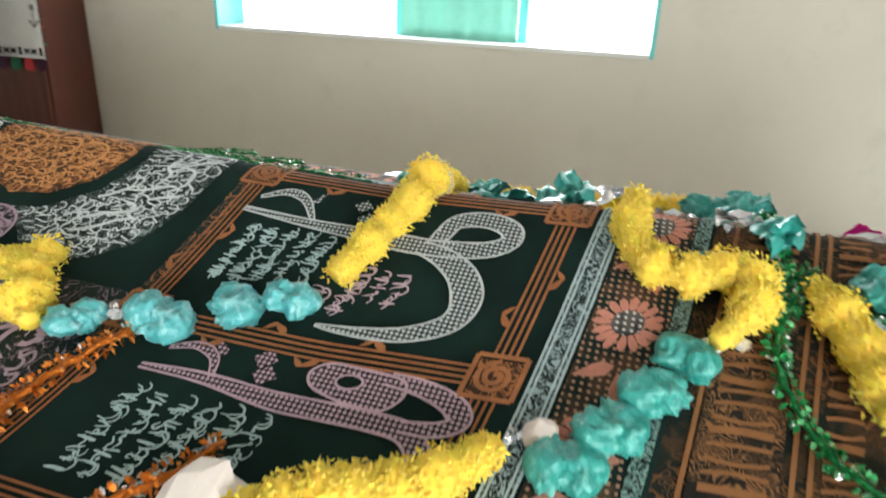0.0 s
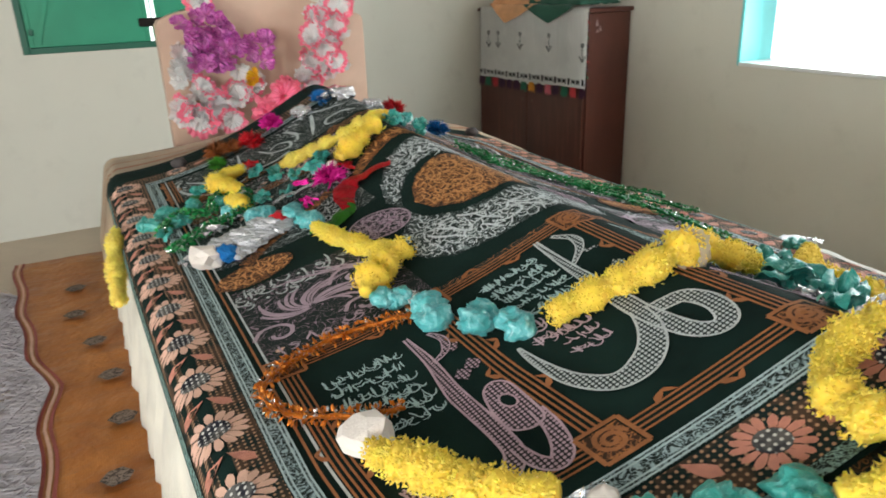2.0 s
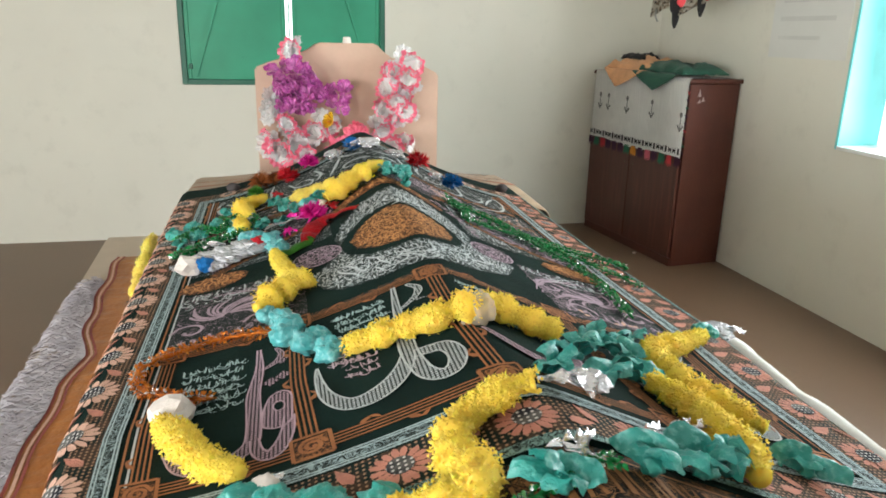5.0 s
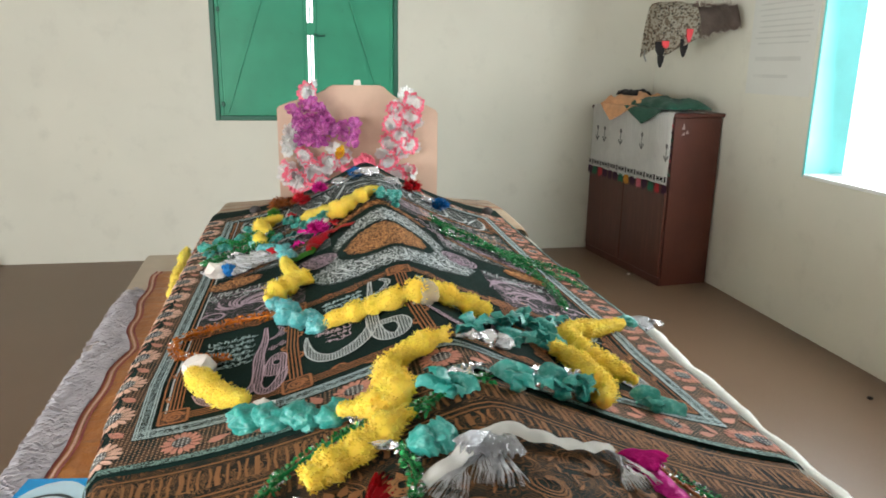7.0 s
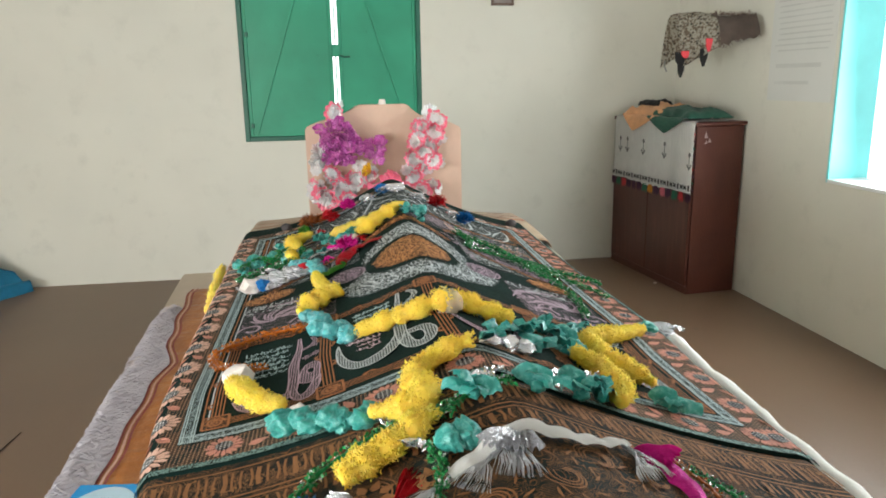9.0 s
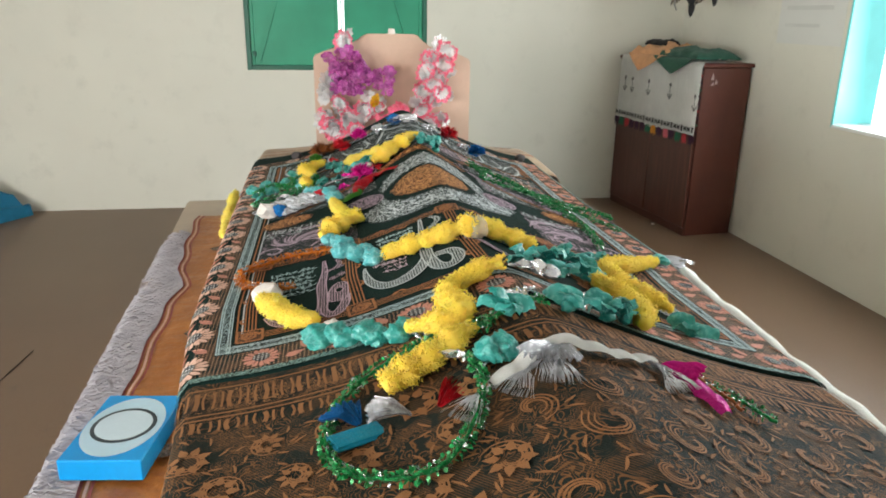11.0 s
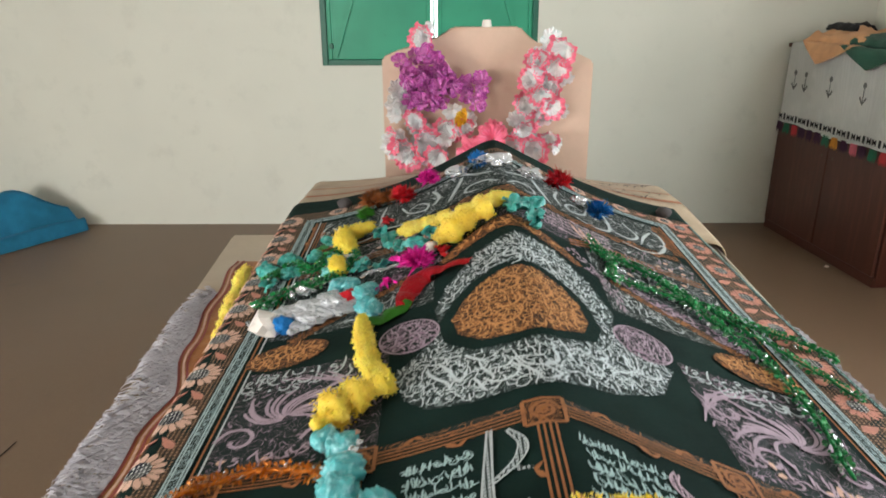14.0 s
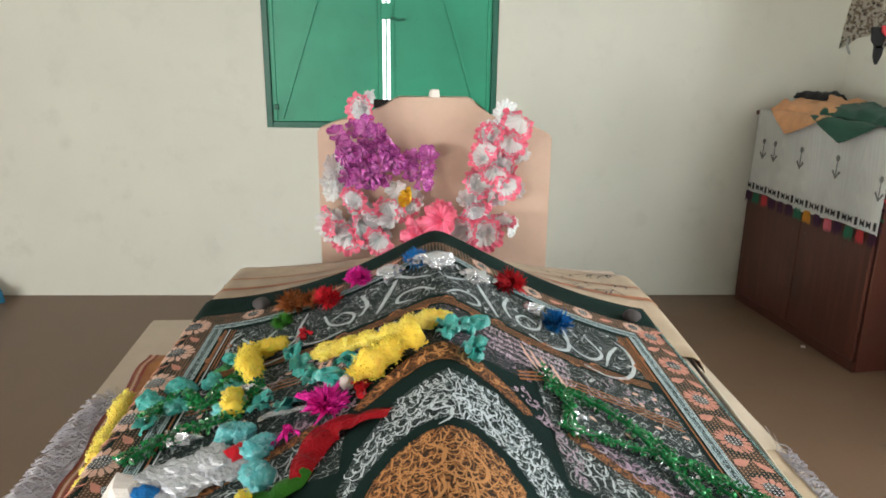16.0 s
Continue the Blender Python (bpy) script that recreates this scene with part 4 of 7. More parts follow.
# wide white writing towards the head
frame_bar((-0.53, 2.70), (0.53, 2.70)), frame_bar((-0.545, 2.73), (-0.545, 2.95)), frame_bar((0.545, 2.73), (0.545, 2.95))
bm = bmesh.new()
rnd = random.Random(5)
for side in (-1, 1):
    for pts, w in (
        ([(0.36, 2.70), (0.42, 2.685), (0.48, 2.715), (0.52, 2.79), (0.525, 2.865), (0.505, 2.90)], 0.014),
        ([(0.50, 2.87), (0.46, 2.81), (0.43, 2.74)], 0.013),
        ([(0.41, 2.87), (0.435, 2.80), (0.40, 2.75), (0.355, 2.76), (0.335, 2.82)], 0.013),
        ([(0.335, 2.92), (0.345, 2.83), (0.33, 2.745), (0.275, 2.72), (0.225, 2.735)], 0.013),
        ([(0.285, 2.86), (0.26, 2.79), (0.215, 2.765), (0.205, 2.80), (0.235, 2.835), (0.262, 2.815)], 0.011),
        ([(0.105, 2.895), (0.125, 2.82), (0.148, 2.745)], 0.017),
        ([(0.195, 2.90), (0.175, 2.83), (0.185, 2.775)], 0.014),
        ([(0.02, 2.83), (0.065, 2.865), (0.105, 2.915), (0.16, 2.935)], 0.012),
        ([(0.015, 2.745), (0.05, 2.785), (0.09, 2.79), (0.10, 2.755), (0.065, 2.735)], 0.012),
    ):
        stroke(bm, [(side * a, b + 0.012 * (side < 0)) for a, b in pts], swell(0.004, w * 0.8, 0.45), L2 + rnd.uniform(0, 0.0005), 6, 3)
    for _ in range(16):
        leaf_shape(bm, side * rnd.uniform(0.03, 0.53), rnd.uniform(2.74, 2.94), 0.018, 0.008, rnd.uniform(0, 3), L2 + 0.0006)
sewn("text_block", bm, WHITE_THREAD, "broad white writing strokes")

# brown brocade at the foot
foot = thing("foot_cover", "brown and orange brocade cover at the tomb's foot", "cloth")
part("cloth", cloth_sheet(-0.745, 0.712, 0.37, 1.40, 60, 40, 0.001, 0.004, 0.01), BROCADE, foot, "", True)
part("border_band", fill(bmesh.new(), rectangle(-0.70, 0.70, 0.965, 1.045), 0.0032), BROCADE_BAND, foot)
bm = bmesh.new()
for v in (0.955, 0.94, 1.05):
    stroke(bm, [(-0.71, v), (-0.3, v), (0.0, v), (0.3, v), (0.70, v)], 0.005, 0.004, 12, 2)
BROWN_THREAD = plain("brown_orange_thread", (0.28, 0.12, 0.042), 0.8, 0, 300, 0.3, 0.4)
part("thread_line", bm, BROWN_THREAD, foot)
rnd = random.Random(44)
for row in range(5):
    for col in range(11):
        p, v = -0.63 + col * 0.122 + 0.06 * (row % 2) + rnd.uniform(-0.02, 0.02), 0.43 + row * 0.098 + rnd.uniform(-0.015, 0.015)
        r, side, a0 = rnd.uniform(0.034, 0.052), rnd.choice((-1, 1)), rnd.uniform(0, 6.28)
        if abs(p) > 0.68:
            continue
        bm = bmesh.new()
        for off in (0, 0.0095, 0.018):
            stroke(bm, [(p + side * (r - off) * (1 - t / 13) * math.cos(0.62 * t + a0), v + (r - off) * (1 - t / 13) * math.sin(0.62 * t + a0)) for t in range(10)], swell(0.0018, 0.0036), 0.0045, 4, 2)
        for k in range(7):
            a = a0 + 0.5 + k * 0.8
            stroke(bm, [(p + r * q * math.cos(a + 0.6 * q), v + r * q * math.sin(a + 0.6 * q)) for q in (1.08, 1.3, 1.5)], swell(0.0018, 0.005), 0.0042, 3, 2)
        if p < -0.12:
            for n in range(8):
                leaf_shape(bm, p + 0.6 * r * math.cos(n * 0.785 + a0), v + 0.6 * r * math.sin(n * 0.785 + a0), 0.55 * r, 0.34 * r, n * 0.785 + a0, 0.0048)
        part("paisley", bm, BROWN_THREAD, foot)
bm = bmesh.new()
for k in range(86):
    p = -0.69 + k * 0.0162
    for v0, v1 in ((0.895, 0.93), (0.975, 1.035)):
        stroke(bm, [(p, v0), (p + 0.004 * math.sin(k * 2.2), (v0 + v1) / 2), (p, v1)], 0.0048 if k % 4 else 0.009, 0.0046, 2, 2)
part("striped_band", bm, BROWN_THREAD, foot)["kind"] = "stuff"

# beige blanket showing at the head
blanket = thing("head_blanket", "beige woollen blanket with rust woven stripes at the tomb's head", "blanket")
part("cloth", cloth_sheet(-1.0, 0.84, 2.95, 3.60, 70, 20, -0.002, 0.004, 0.01), BEIGE_CLOTH, blanket, "", True)
for v, w in ((3.32, 0.026), (3.44, 0.012)):
    part("stripe", fill(bmesh.new(), rectangle(-0.98, 0.82, v - w / 2, v + w / 2), 0.0006), RUST_CLOTH, blanket)
bm = bmesh.new()
rnd = random.Random(3)
for k in range(22):
    p, v = rnd.uniform(0.42, 0.72), rnd.uniform(3.30, 3.54)
    stroke(bm, [(p, v), (p + rnd.uniform(-0.03, 0.03), v + 0.03), (p + rnd.uniform(-0.05, 0.05), v + 0.05)], swell(0.002, 0.006), 0.001, 4, 2)
part("stitching", bm, BLACK_COTTON, blanket, "dark stitched sprigs")["kind"] = "stuff"

# cream skirts on the long sides
def skirt(name, side, y0, y1, flare, label):
    bm = bmesh.new()
    rows = []
    n = 110
    for k in range(n + 1):
        y = y0 + (y1 - y0) * k / n
        xr = mixed(RIDGE_X, y)
        zt = top(xr + side * bend(side, y), y) - 0.035
        col = []
        for j in range(6):
            t = j / 5
            fold = 0.010 * t * math.sin(y * 48 + 2 * math.sin(y * 9)) + 0.006 * noise.noise(Vector((y * 6, t * 2, side)))
            col.append(bm.verts.new((xr + side * (bend(side, y) + 0.026 + flare * t ** 0.6 + fold), y, zt + (SLAB_Z + 0.012 - zt) * t)))
        rows.append(col)
    for a, b in zip(rows, rows[1:]):
        for j in range(5):
            bm.faces.new((a[j], a[j + 1], b[j + 1], b[j]))
    ob = mesh_ob(name, bm, CREAM_CLOTH, None, "", True)
    mod = ob.modifiers.new("thickness", "SOLIDIFY")
    mod.thickness, mod.offset = 0.004, 0
    return tagged(ob, label, "cloth")


skirt("tomb_skirt", -1, 0.40, 3.60, 0.06, "cream satin skirt hanging in folds beside the orange shawl")
skirt("tomb_skirt", 1, 0.40, 3.60, 0.13, "cream satin skirt hanging in folds on the window side")
line = smooth_line([(mixed(RIDGE_X, y) + bend(1, y) + 0.072 + 0.004 * math.sin(y * 7), y, 0.738 + 0.006 * math.sin(y * 5)) for y in (0.45, 0.7, 0.95, 1.2, 1.45, 1.7, 1.85)], 8)
tagged(mesh_ob("rolled_hem", add_tube(bmesh.new(), [q + Vector((0.006 * noise.noise(q * 14), 0, 0.005 * noise.noise(q * 19))) for q in line], lambda t: 0.024 + 0.003 * math.sin(t * 23) + 0.002 * math.sin(t * 61), 10), WHITE_CLOTH, None, "", True), "white rolled cloth hem along the tomb's edge", "hem")

# orange shawl with a grey fringe on the plinth
def slab_edge(y):
    return 1.265 + (4.10 - y) * 0.0595


def shawl_material():
    m = Nodes("orange_shawl_cloth", 0.45, 0, 0.45)
    # Strong mottle in the colour stands in for shine and shade on satin folds.
    base = m.mix(m.ramp(m.noise(7, 4), 0.3, 0.7), (0.28, 0.08, 0.012), (0.50, 0.19, 0.04))
    m.colour(m.mix(m.math("MULTIPLY", m.wave(60, "X", 0.6), 0.25), base, (0.22, 0.06, 0.015)))
    m.bump(m.math("ADD", m.noise(6, 4, 0.6), m.math("MULTIPLY", m.noise(30, 3), 0.3)), 0.8, 0.02)
    return m.mat


shawl = thing("shawl", "orange shawl with dark diamonds and grey fringe on the plinth", "shawl")
SHAWL = shawl_material()
RED_STRIPE = cloth_material("dusky_red_stripe", (0.30, 0.07, 0.06))
GREY_FRINGE = plain("grey_lilac_fringe_yarn", (0.44, 0.41, 0.44), 0.85, 0, 90, 0.35, 0.3)


def shawl_edge(y):
    return mixed(((0.5, 1.565), (1.7, 1.522), (2.0, 1.508), (2.45, 1.495), (2.65, 1.515), (2.85, 1.465), (3.2, 1.425), (3.8, 1.39)), y) + 0.006 * math.sin(y * 17)


def shawl_sheet(inner, outer, y0, y1, lift, n=90, m=8):
    bm = bmesh.new()
    rows = []
    for k in range(n + 1):
        y = y0 + (y1 - y0) * k / n
        a, b = inner(y), outer(y)
        rows.append([bm.verts.new((a + (b - a) * j / m, y, SLAB_Z + lift + 0.012 * max(0.0, noise.noise(Vector(((a + (b - a) * j / m) * 9, y * 7, 1)))))) for j in range(m + 1)])
    for a, b in zip(rows, rows[1:]):
        for j in range(m):
            bm.faces.new((a[j], a[j + 1], b[j + 1], b[j]))
    return bm


Y0S, Y1S = 0.5, 3.74
part("cloth", shawl_sheet(lambda y: mixed(RIDGE_X, y) - 0.665, shawl_edge, Y0S, Y1S, 0.006), SHAWL, shawl, "", True)
for off in (0.0, 0.014, 0.026):
    part("stripe", shawl_sheet(lambda y: shawl_edge(y) + 0.008 + off, lambda y: shawl_edge(y) + off, Y0S, Y1S, 0.009, 90, 1), RED_STRIPE if off != 0.014 else PALE_PINK, shawl)
for k in range(12):
    y = 0.75 + k * 0.235
    x = shawl_edge(y) + 0.15 + 0.03 * (k % 2)
    bm = bmesh.new()
    bm.faces.new([bm.verts.new((x + dx, y + dy, SLAB_Z + 0.0215)) for dx, dy in ((-0.035, 0), (-0.012, -0.032), (0.02, -0.024), (0.034, 0.004), (0.012, 0.03), (-0.016, 0.026))])
    part("woven_diamond", bm, script_material("dark_diamond_weave", (0.26, 0.20, 0.17), (0.05, 0.035, 0.03), 90, 0.1) if k == 0 else bpy.data.materials["dark_diamond_weave"], shawl)


def fringe(name, parent, edge, y0, y1, count, reach, seed, sign=-1, material=GREY_FRINGE):
    rnd = random.Random(seed)
    bm = bmesh.new()
    for k in range(count):
        y = y0 + (y1 - y0) * (k + rnd.random()) / count
        x = edge(y)
        r = reach * rnd.uniform(0.5, 1.35) * mixed(((2.2, 1.0), (2.9, 0.7), (3.6, 0.4)), y)
        sway = rnd.gauss(0, 0.05) + 0.05 * noise.noise(Vector((0, y * 9, seed)))
        curl = rnd.uniform(-0.03, 0.03)
        lip = (slab_edge(y) if sign < 0 else 3.495 + (4.18 - y) * 0.021)
        pts = []
        for t in (0, 0.3, 0.6, 0.8, 1.0):
            px = x + sign * r * t
            over = (lip - px) if sign < 0 else (px - lip)
            z = SLAB_Z + 0.006 + 0.008 * rnd.random() * (t < 0.9)
            if over > 0:
                z -= 1.3 * over
                px = lip + sign * (over * 0.45 + 0.004)
            pts.append(Vector((px, y + sway * t + curl * math.sin(5 * t), z)))
        w = rnd.uniform(0.0007, 0.0015)
        last = None
        for p in pts:
            now = [bm.verts.new(p + Vector((0, w, 0))), bm.verts.new(p - Vector((0, w, 0))), bm.verts.new(p + Vector((0, 0, 0.003)))]
            if last:
                for i in range(3):
                    bm.faces.new((last[i], last[(i + 1) % 3], now[(i + 1) % 3], now[i]))
            last = now
    ob = part(name, bm, material, parent, "loose grey yarn fringe")
    ob["kind"] = "stuff"


fringe("fringe", shawl, shawl_edge, Y0S, Y1S - 0.35, 2400, 0.15, 2)
tail = thing("fringed_cloth", "lilac-grey fringe hanging over the plinth's edge", "cloth")
fringe("fringe", tail, lambda y: 3.45 + (4.18 - y) * 0.021, 1.9, 3.05, 320, 0.09, 4, 1)
part("cloth", box(3.30, 3.48, 1.9, 3.06, SLAB_Z + 0.001, SLAB_Z + 0.006, 0.002), BEIGE_CLOTH, tail)

# ---- garlands and trinkets on the cover ----


def film(name, c, rough=0.25, trans=0.25, metal=0.0):
    m = Nodes(name, rough, metal, 0.6)
    m.colour(m.mix(m.island(), shade(c, 0.75), shade(c, 1.2)))
    m.bump(m.noise(95, 3, 0.6), 0.9, 0.006)
    m.bsdf.inputs["Transmission Weight"].default_value = trans
    m.bsdf.inputs["IOR"].default_value = 1.2
    return m.mat


def tuft_material(name, c, rough=0.7, glow=0.0):
    m = Nodes(name, rough, 0, 0.3)
    m.colour(m.mix(m.island(), shade(c, 0.86), shade(c, 1.12)))
    m.bsdf.inputs["Subsurface Weight"].default_value = glow
    m.bsdf.inputs["Subsurface Radius"].default_value = (1.0, 0.6, 0.15)
    m.bsdf.inputs["Subsurface Scale"].default_value = 0.008
    return m.mat


def creased(name, c, pale):
    """Thin crumpled film; paler colour along its creases stands in for highlights."""
    m = Nodes(name, 0.30, 0, 0.6)
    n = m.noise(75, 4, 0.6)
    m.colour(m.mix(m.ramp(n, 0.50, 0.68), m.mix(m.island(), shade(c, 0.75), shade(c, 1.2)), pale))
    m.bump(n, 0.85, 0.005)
    m.bsdf.inputs["Subsurface Weight"].default_value = 0.35
    m.bsdf.inputs["Subsurface Radius"].default_value = (0.4, 1.0, 0.9)
    m.bsdf.inputs["Subsurface Scale"].default_value = 0.006
    return m.mat


YELLOW = tuft_material("yellow_tissue_tuft", (1.0, 0.62, 0.085), 0.9, 0.6)
YELLOW_PALE = tuft_material("pale_yellow_tissue_tuft", (1.0, 0.68, 0.13), 0.8, 0.5)
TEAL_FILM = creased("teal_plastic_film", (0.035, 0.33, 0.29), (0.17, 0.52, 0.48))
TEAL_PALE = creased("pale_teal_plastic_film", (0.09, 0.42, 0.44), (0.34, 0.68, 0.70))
SILVER = film("silver_foil", (0.76, 0.76, 0.79), 0.24, 0.0, 0.85)
GREEN_TINSEL = film("green_metal_tinsel", (0.02, 0.24, 0.07), 0.28, 0.0, 0.45)
LIGHT_TINSEL = film("light_green_tinsel", (0.12, 0.40, 0.17), 0.25, 0.0, 0.4)
BRIGHT_COPPER = film("bright_copper_tinsel", (0.72, 0.26, 0.05), 0.25, 0.0, 0.4)
ORANGE_TINSEL = film("copper_orange_tinsel", (0.52, 0.15, 0.02), 0.3, 0.0, 0.5)
RED_FOIL = film("red_foil", (0.58, 0.018, 0.03), 0.3, 0.0, 0.15)
MAGENTA_FOIL = film("magenta_foil", (0.78, 0.03, 0.36), 0.25, 0.0, 0.2)
BLUE_FOIL = film("blue_foil", (0.015, 0.15, 0.42), 0.3, 0.0, 0.15)
RUST_FOIL = film("rust_orange_foil", (0.36, 0.12, 0.04), 0.35, 0.0, 0.3)
LEAF_GREEN = film("leaf_green_film", (0.06, 0.26, 0.03), 0.4, 0.1)
WHITE_PAPER = plain("white_tissue_paper", (0.82, 0.74, 0.69), 0.8, 0, 60, 0.2, 0.6)
STRAND = film("silver_strand_foil", (0.55, 0.55, 0.58), 0.28, 0.0, 0.8)
CLEAR_FILM = film("cloudy_clear_film", (0.74, 0.75, 0.79), 0.14, 0.2, 0.3)
TISSUE = plain("thin_pinkish_tissue", (0.86, 0.72, 0.58), 0.8, 0, 60, 0.15, 0.6)
TISSUE.node_tree.nodes["Principled BSDF"].inputs["Alpha"].default_value = 0.42


def path_points(route, lift, every=0.006):
    """Places along a route of (s, v) pairs, evenly spaced, laid on the cover."""
    pts = [drape(p.x, p.y, lift) for p in smooth_line([(s, v, 0) for s, v in route], 14)]
    out, gone = [pts[0]], 0.0
    for a, b in zip(pts, pts[1:]):
        gone += (b - a).length
        if gone >= every:
            out.append(b)
            gone = 0.0
    return out


def blade(bm, root, way, side, length, wide, bend):
    tip = root + way * length + bend
    mid = root + way * length * 0.55 + bend * 0.3
    a, b = bm.verts.new(root - side * wide * 0.3), bm.verts.new(root + side * wide * 0.3)
    c, d = bm.verts.new(mid + side * wide * 0.5), bm.verts.new(mid - side * wide * 0.5)
    e = bm.verts.new(tip)
    bm.faces.new((a, b, c, d)), bm.faces.new((d, c, e))


def tufted(bm, line, radius, per_step, rnd, wide=0.0042, floor_cut=True):
    for k in range(len(line) - 1):
        along = (line[k + 1] - line[k]).normalized()
        ref = Vector((0, 0, 1)) if abs(along.z) < 0.9 else Vector((1, 0, 0))
        u = along.cross(ref).normalized()
        w = u.cross(along)
        lump = 0.82 + 0.3 * noise.noise(line[k] * 28)
        for _ in range(per_step):
            a = rnd.uniform(0, 6.2832)
            if floor_cut and math.sin(a) < -0.6:
                continue
            out = (math.cos(a) * u + math.sin(a) * w + along * rnd.uniform(-0.45, 0.45)).normalized()
            side = out.cross(Vector((rnd.uniform(-1, 1), rnd.uniform(-1, 1), rnd.uniform(-1, 1)))).normalized()
            r = radius * lump * rnd.uniform(0.8, 1.22)
            blade(bm, line[k] + along * rnd.uniform(-0.004, 0.004) + out * radius * 0.42, out, side, r * 0.58, wide * rnd.uniform(0.7, 1.4), side.cross(out) * rnd.uniform(-0.006, 0.006) + Vector((0, 0, -0.002)))


def garland(name, route, radius, material, label, category="garland", per_step=75, seed=1, wide=0.003, tips=None):
    rnd = random.Random(seed)
    line = path_points(route, CLOTH_LIFT + radius * 0.8)
    ob = thing(name, label, category, tuple(line[0]), group="garlands on the tomb")
    shift = Matrix.Translation(-line[0])
    bm = add_tube(bmesh.new(), line, radius * 0.22, 7)
    for v in bm.verts:
        v.co += Vector((noise.noise(v.co * 70), noise.noise(v.co * 70 + Vector((9, 0, 0))), noise.noise(v.co * 70 + Vector((0, 9, 0))))) * radius * 0.3
    bm.transform(shift)
    part("cord", bm, material, ob, "", True)
    # Lighter and silver blades put the strand's glints into its colours.
    for share, colour in ((0.55, material), (0.3, tips or material), (0.15, SILVER)):
        bm = bmesh.new()
        tufted(bm, line, radius, max(1, round(per_step * share)), rnd, wide)
        bm.transform(shift)
        part("fringe", bm, colour, ob)["kind"] = "stuff"
    return ob


def chenille(name, route, radius, material, label, seed=1, per_step=90):
    """A soft lumpy garland made of many small rounded tufts."""
    rnd = random.Random(seed * 7)
    line = path_points(route, CLOTH_LIFT + radius * 0.8)
    ob = thing(name, label, "garland", tuple(line[0]), group="garlands on the tomb")
    bm = bmesh.new()
    n = len(line)
    widths = []
    for k, p in enumerate(line):
        end = min(1.0, 0.55 + 0.09 * min(k, n - 1 - k))
        widths.append(radius * end * (0.80 + 0.50 * noise.noise(p * 34 + Vector((seed, 0, 0))) + 0.15 * math.sin(k * 1.25 + seed)))
    add_tube(bm, line, lambda t: widths[min(n - 1, int(t * (n - 1) + 0.5))] * 0.82, 12)
    bm.transform(Matrix.Translation(-line[0]))
    part("cord", bm, material, ob, "", True)
    bm = bmesh.new()
    for k in range(n - 1):
        along = (line[k + 1] - line[k]).normalized()
        ref = Vector((0, 0, 1)) if abs(along.z) < 0.9 else Vector((1, 0, 0))
        u = along.cross(ref).normalized()
        w = u.cross(along)
        for _ in range(per_step):
            a = rnd.uniform(0, 6.2832)
            if math.sin(a) < -0.65:
                continue
            out = (math.cos(a) * u + math.sin(a) * w + along * rnd.uniform(-0.5, 0.5)).normalized()
            x = out.cross(Vector((rnd.uniform(-1, 1), rnd.uniform(-1, 1), rnd.uniform(-1, 1)))).normalized()
            y = x.cross(out)
            s = rnd.uniform(0.0013, 0.0030)
            c = line[k] + along * rnd.uniform(-0.004, 0.004) + out * widths[k] * rnd.uniform(0.78, 0.96)
            tip = c + out * (rnd.uniform(0.0015, 0.005) if rnd.random() < 0.93 else rnd.uniform(0.005, 0.009)) + along * rnd.uniform(-0.003, 0.003)
            ring4 = [bm.verts.new(c + x * s), bm.verts.new(c + y * s), bm.verts.new(c - x * s), bm.verts.new(c - y * s)]
            peak = bm.verts.new(tip + x * rnd.uniform(-0.003, 0.003))
            for q in range(4):
                bm.faces.new((ring4[q], ring4[(q + 1) % 4], peak))
    bm.transform(Matrix.Translation(-line[0]))
    part("fringe", bm, material, ob, "", True)["kind"] = "stuff"
    return ob


chenille("garland", [(-0.20, 1.49), (-0.13, 1.477), (-0.06, 1.462), (0.0, 1.465), (0.06, 1.50), (0.125, 1.495), (0.165, 1.485)], 0.031, YELLOW, "fluffy yellow tissue garland lying over the ridge", seed=1)
chenille("garland", [(-0.01, 1.18), (-0.075, 1.172), (-0.125, 1.135), (-0.137, 1.08), (-0.118, 1.035), (-0.165, 1.015), (-0.225, 1.045)], 0.034, YELLOW, "yellow tissue garland curled in an S at the ridge", seed=2)
chenille("garland", [(-0.13, 0.955), (-0.19, 0.915), (-0.25, 0.885), (-0.295, 0.86)], 0.034, YELLOW, "short yellow tissue garland inside the green tinsel loop", seed=3)
chenille("garland", [(0.60, 1.745), (0.48, 1.65), (0.378, 1.57), (0.363, 1.50), (0.375, 1.39), (0.42, 1.30)], 0.029, YELLOW, "yellow tissue garland bent back on itself towards the window side", seed=4)
chenille("garland", [(0.275, 1.39), (0.30, 1.30), (0.285, 1.19), (0.25, 1.09)], 0.030, YELLOW, "yellow tissue garland beside a crumpled teal one", seed=5)
chenille("garland", [(-0.505, 1.405), (-0.468, 1.33), (-0.43, 1.255), (-0.385, 1.215)], 0.032, YELLOW, "short yellow tissue garland with a white paper end", seed=6)
chenille("garland", [(-0.33, 2.18), (-0.31, 2.05), (-0.285, 1.95), (-0.245, 1.865)], 0.024, YELLOW, "yellow tissue garland below the silver packet", seed=7)
chenille("garland", [(-0.255, 1.875), (-0.32, 1.845), (-0.365, 1.79)], 0.040, YELLOW, "bunched yellow tissue garland ending in pale teal film", seed=8)
chenille("garland", [(-0.700, 2.665), (-0.735, 2.60), (-0.765, 2.53), (-0.80, 2.42)], 0.027, YELLOW_PALE, "narrow yellow garland hanging over the tomb's side", seed=9)
chenille("garland", [(-0.275, 2.63), (-0.19, 2.615), (-0.07, 2.58), (0.014, 2.575)], 0.025, YELLOW_PALE, "thin pale yellow garland near the headstone", seed=10)
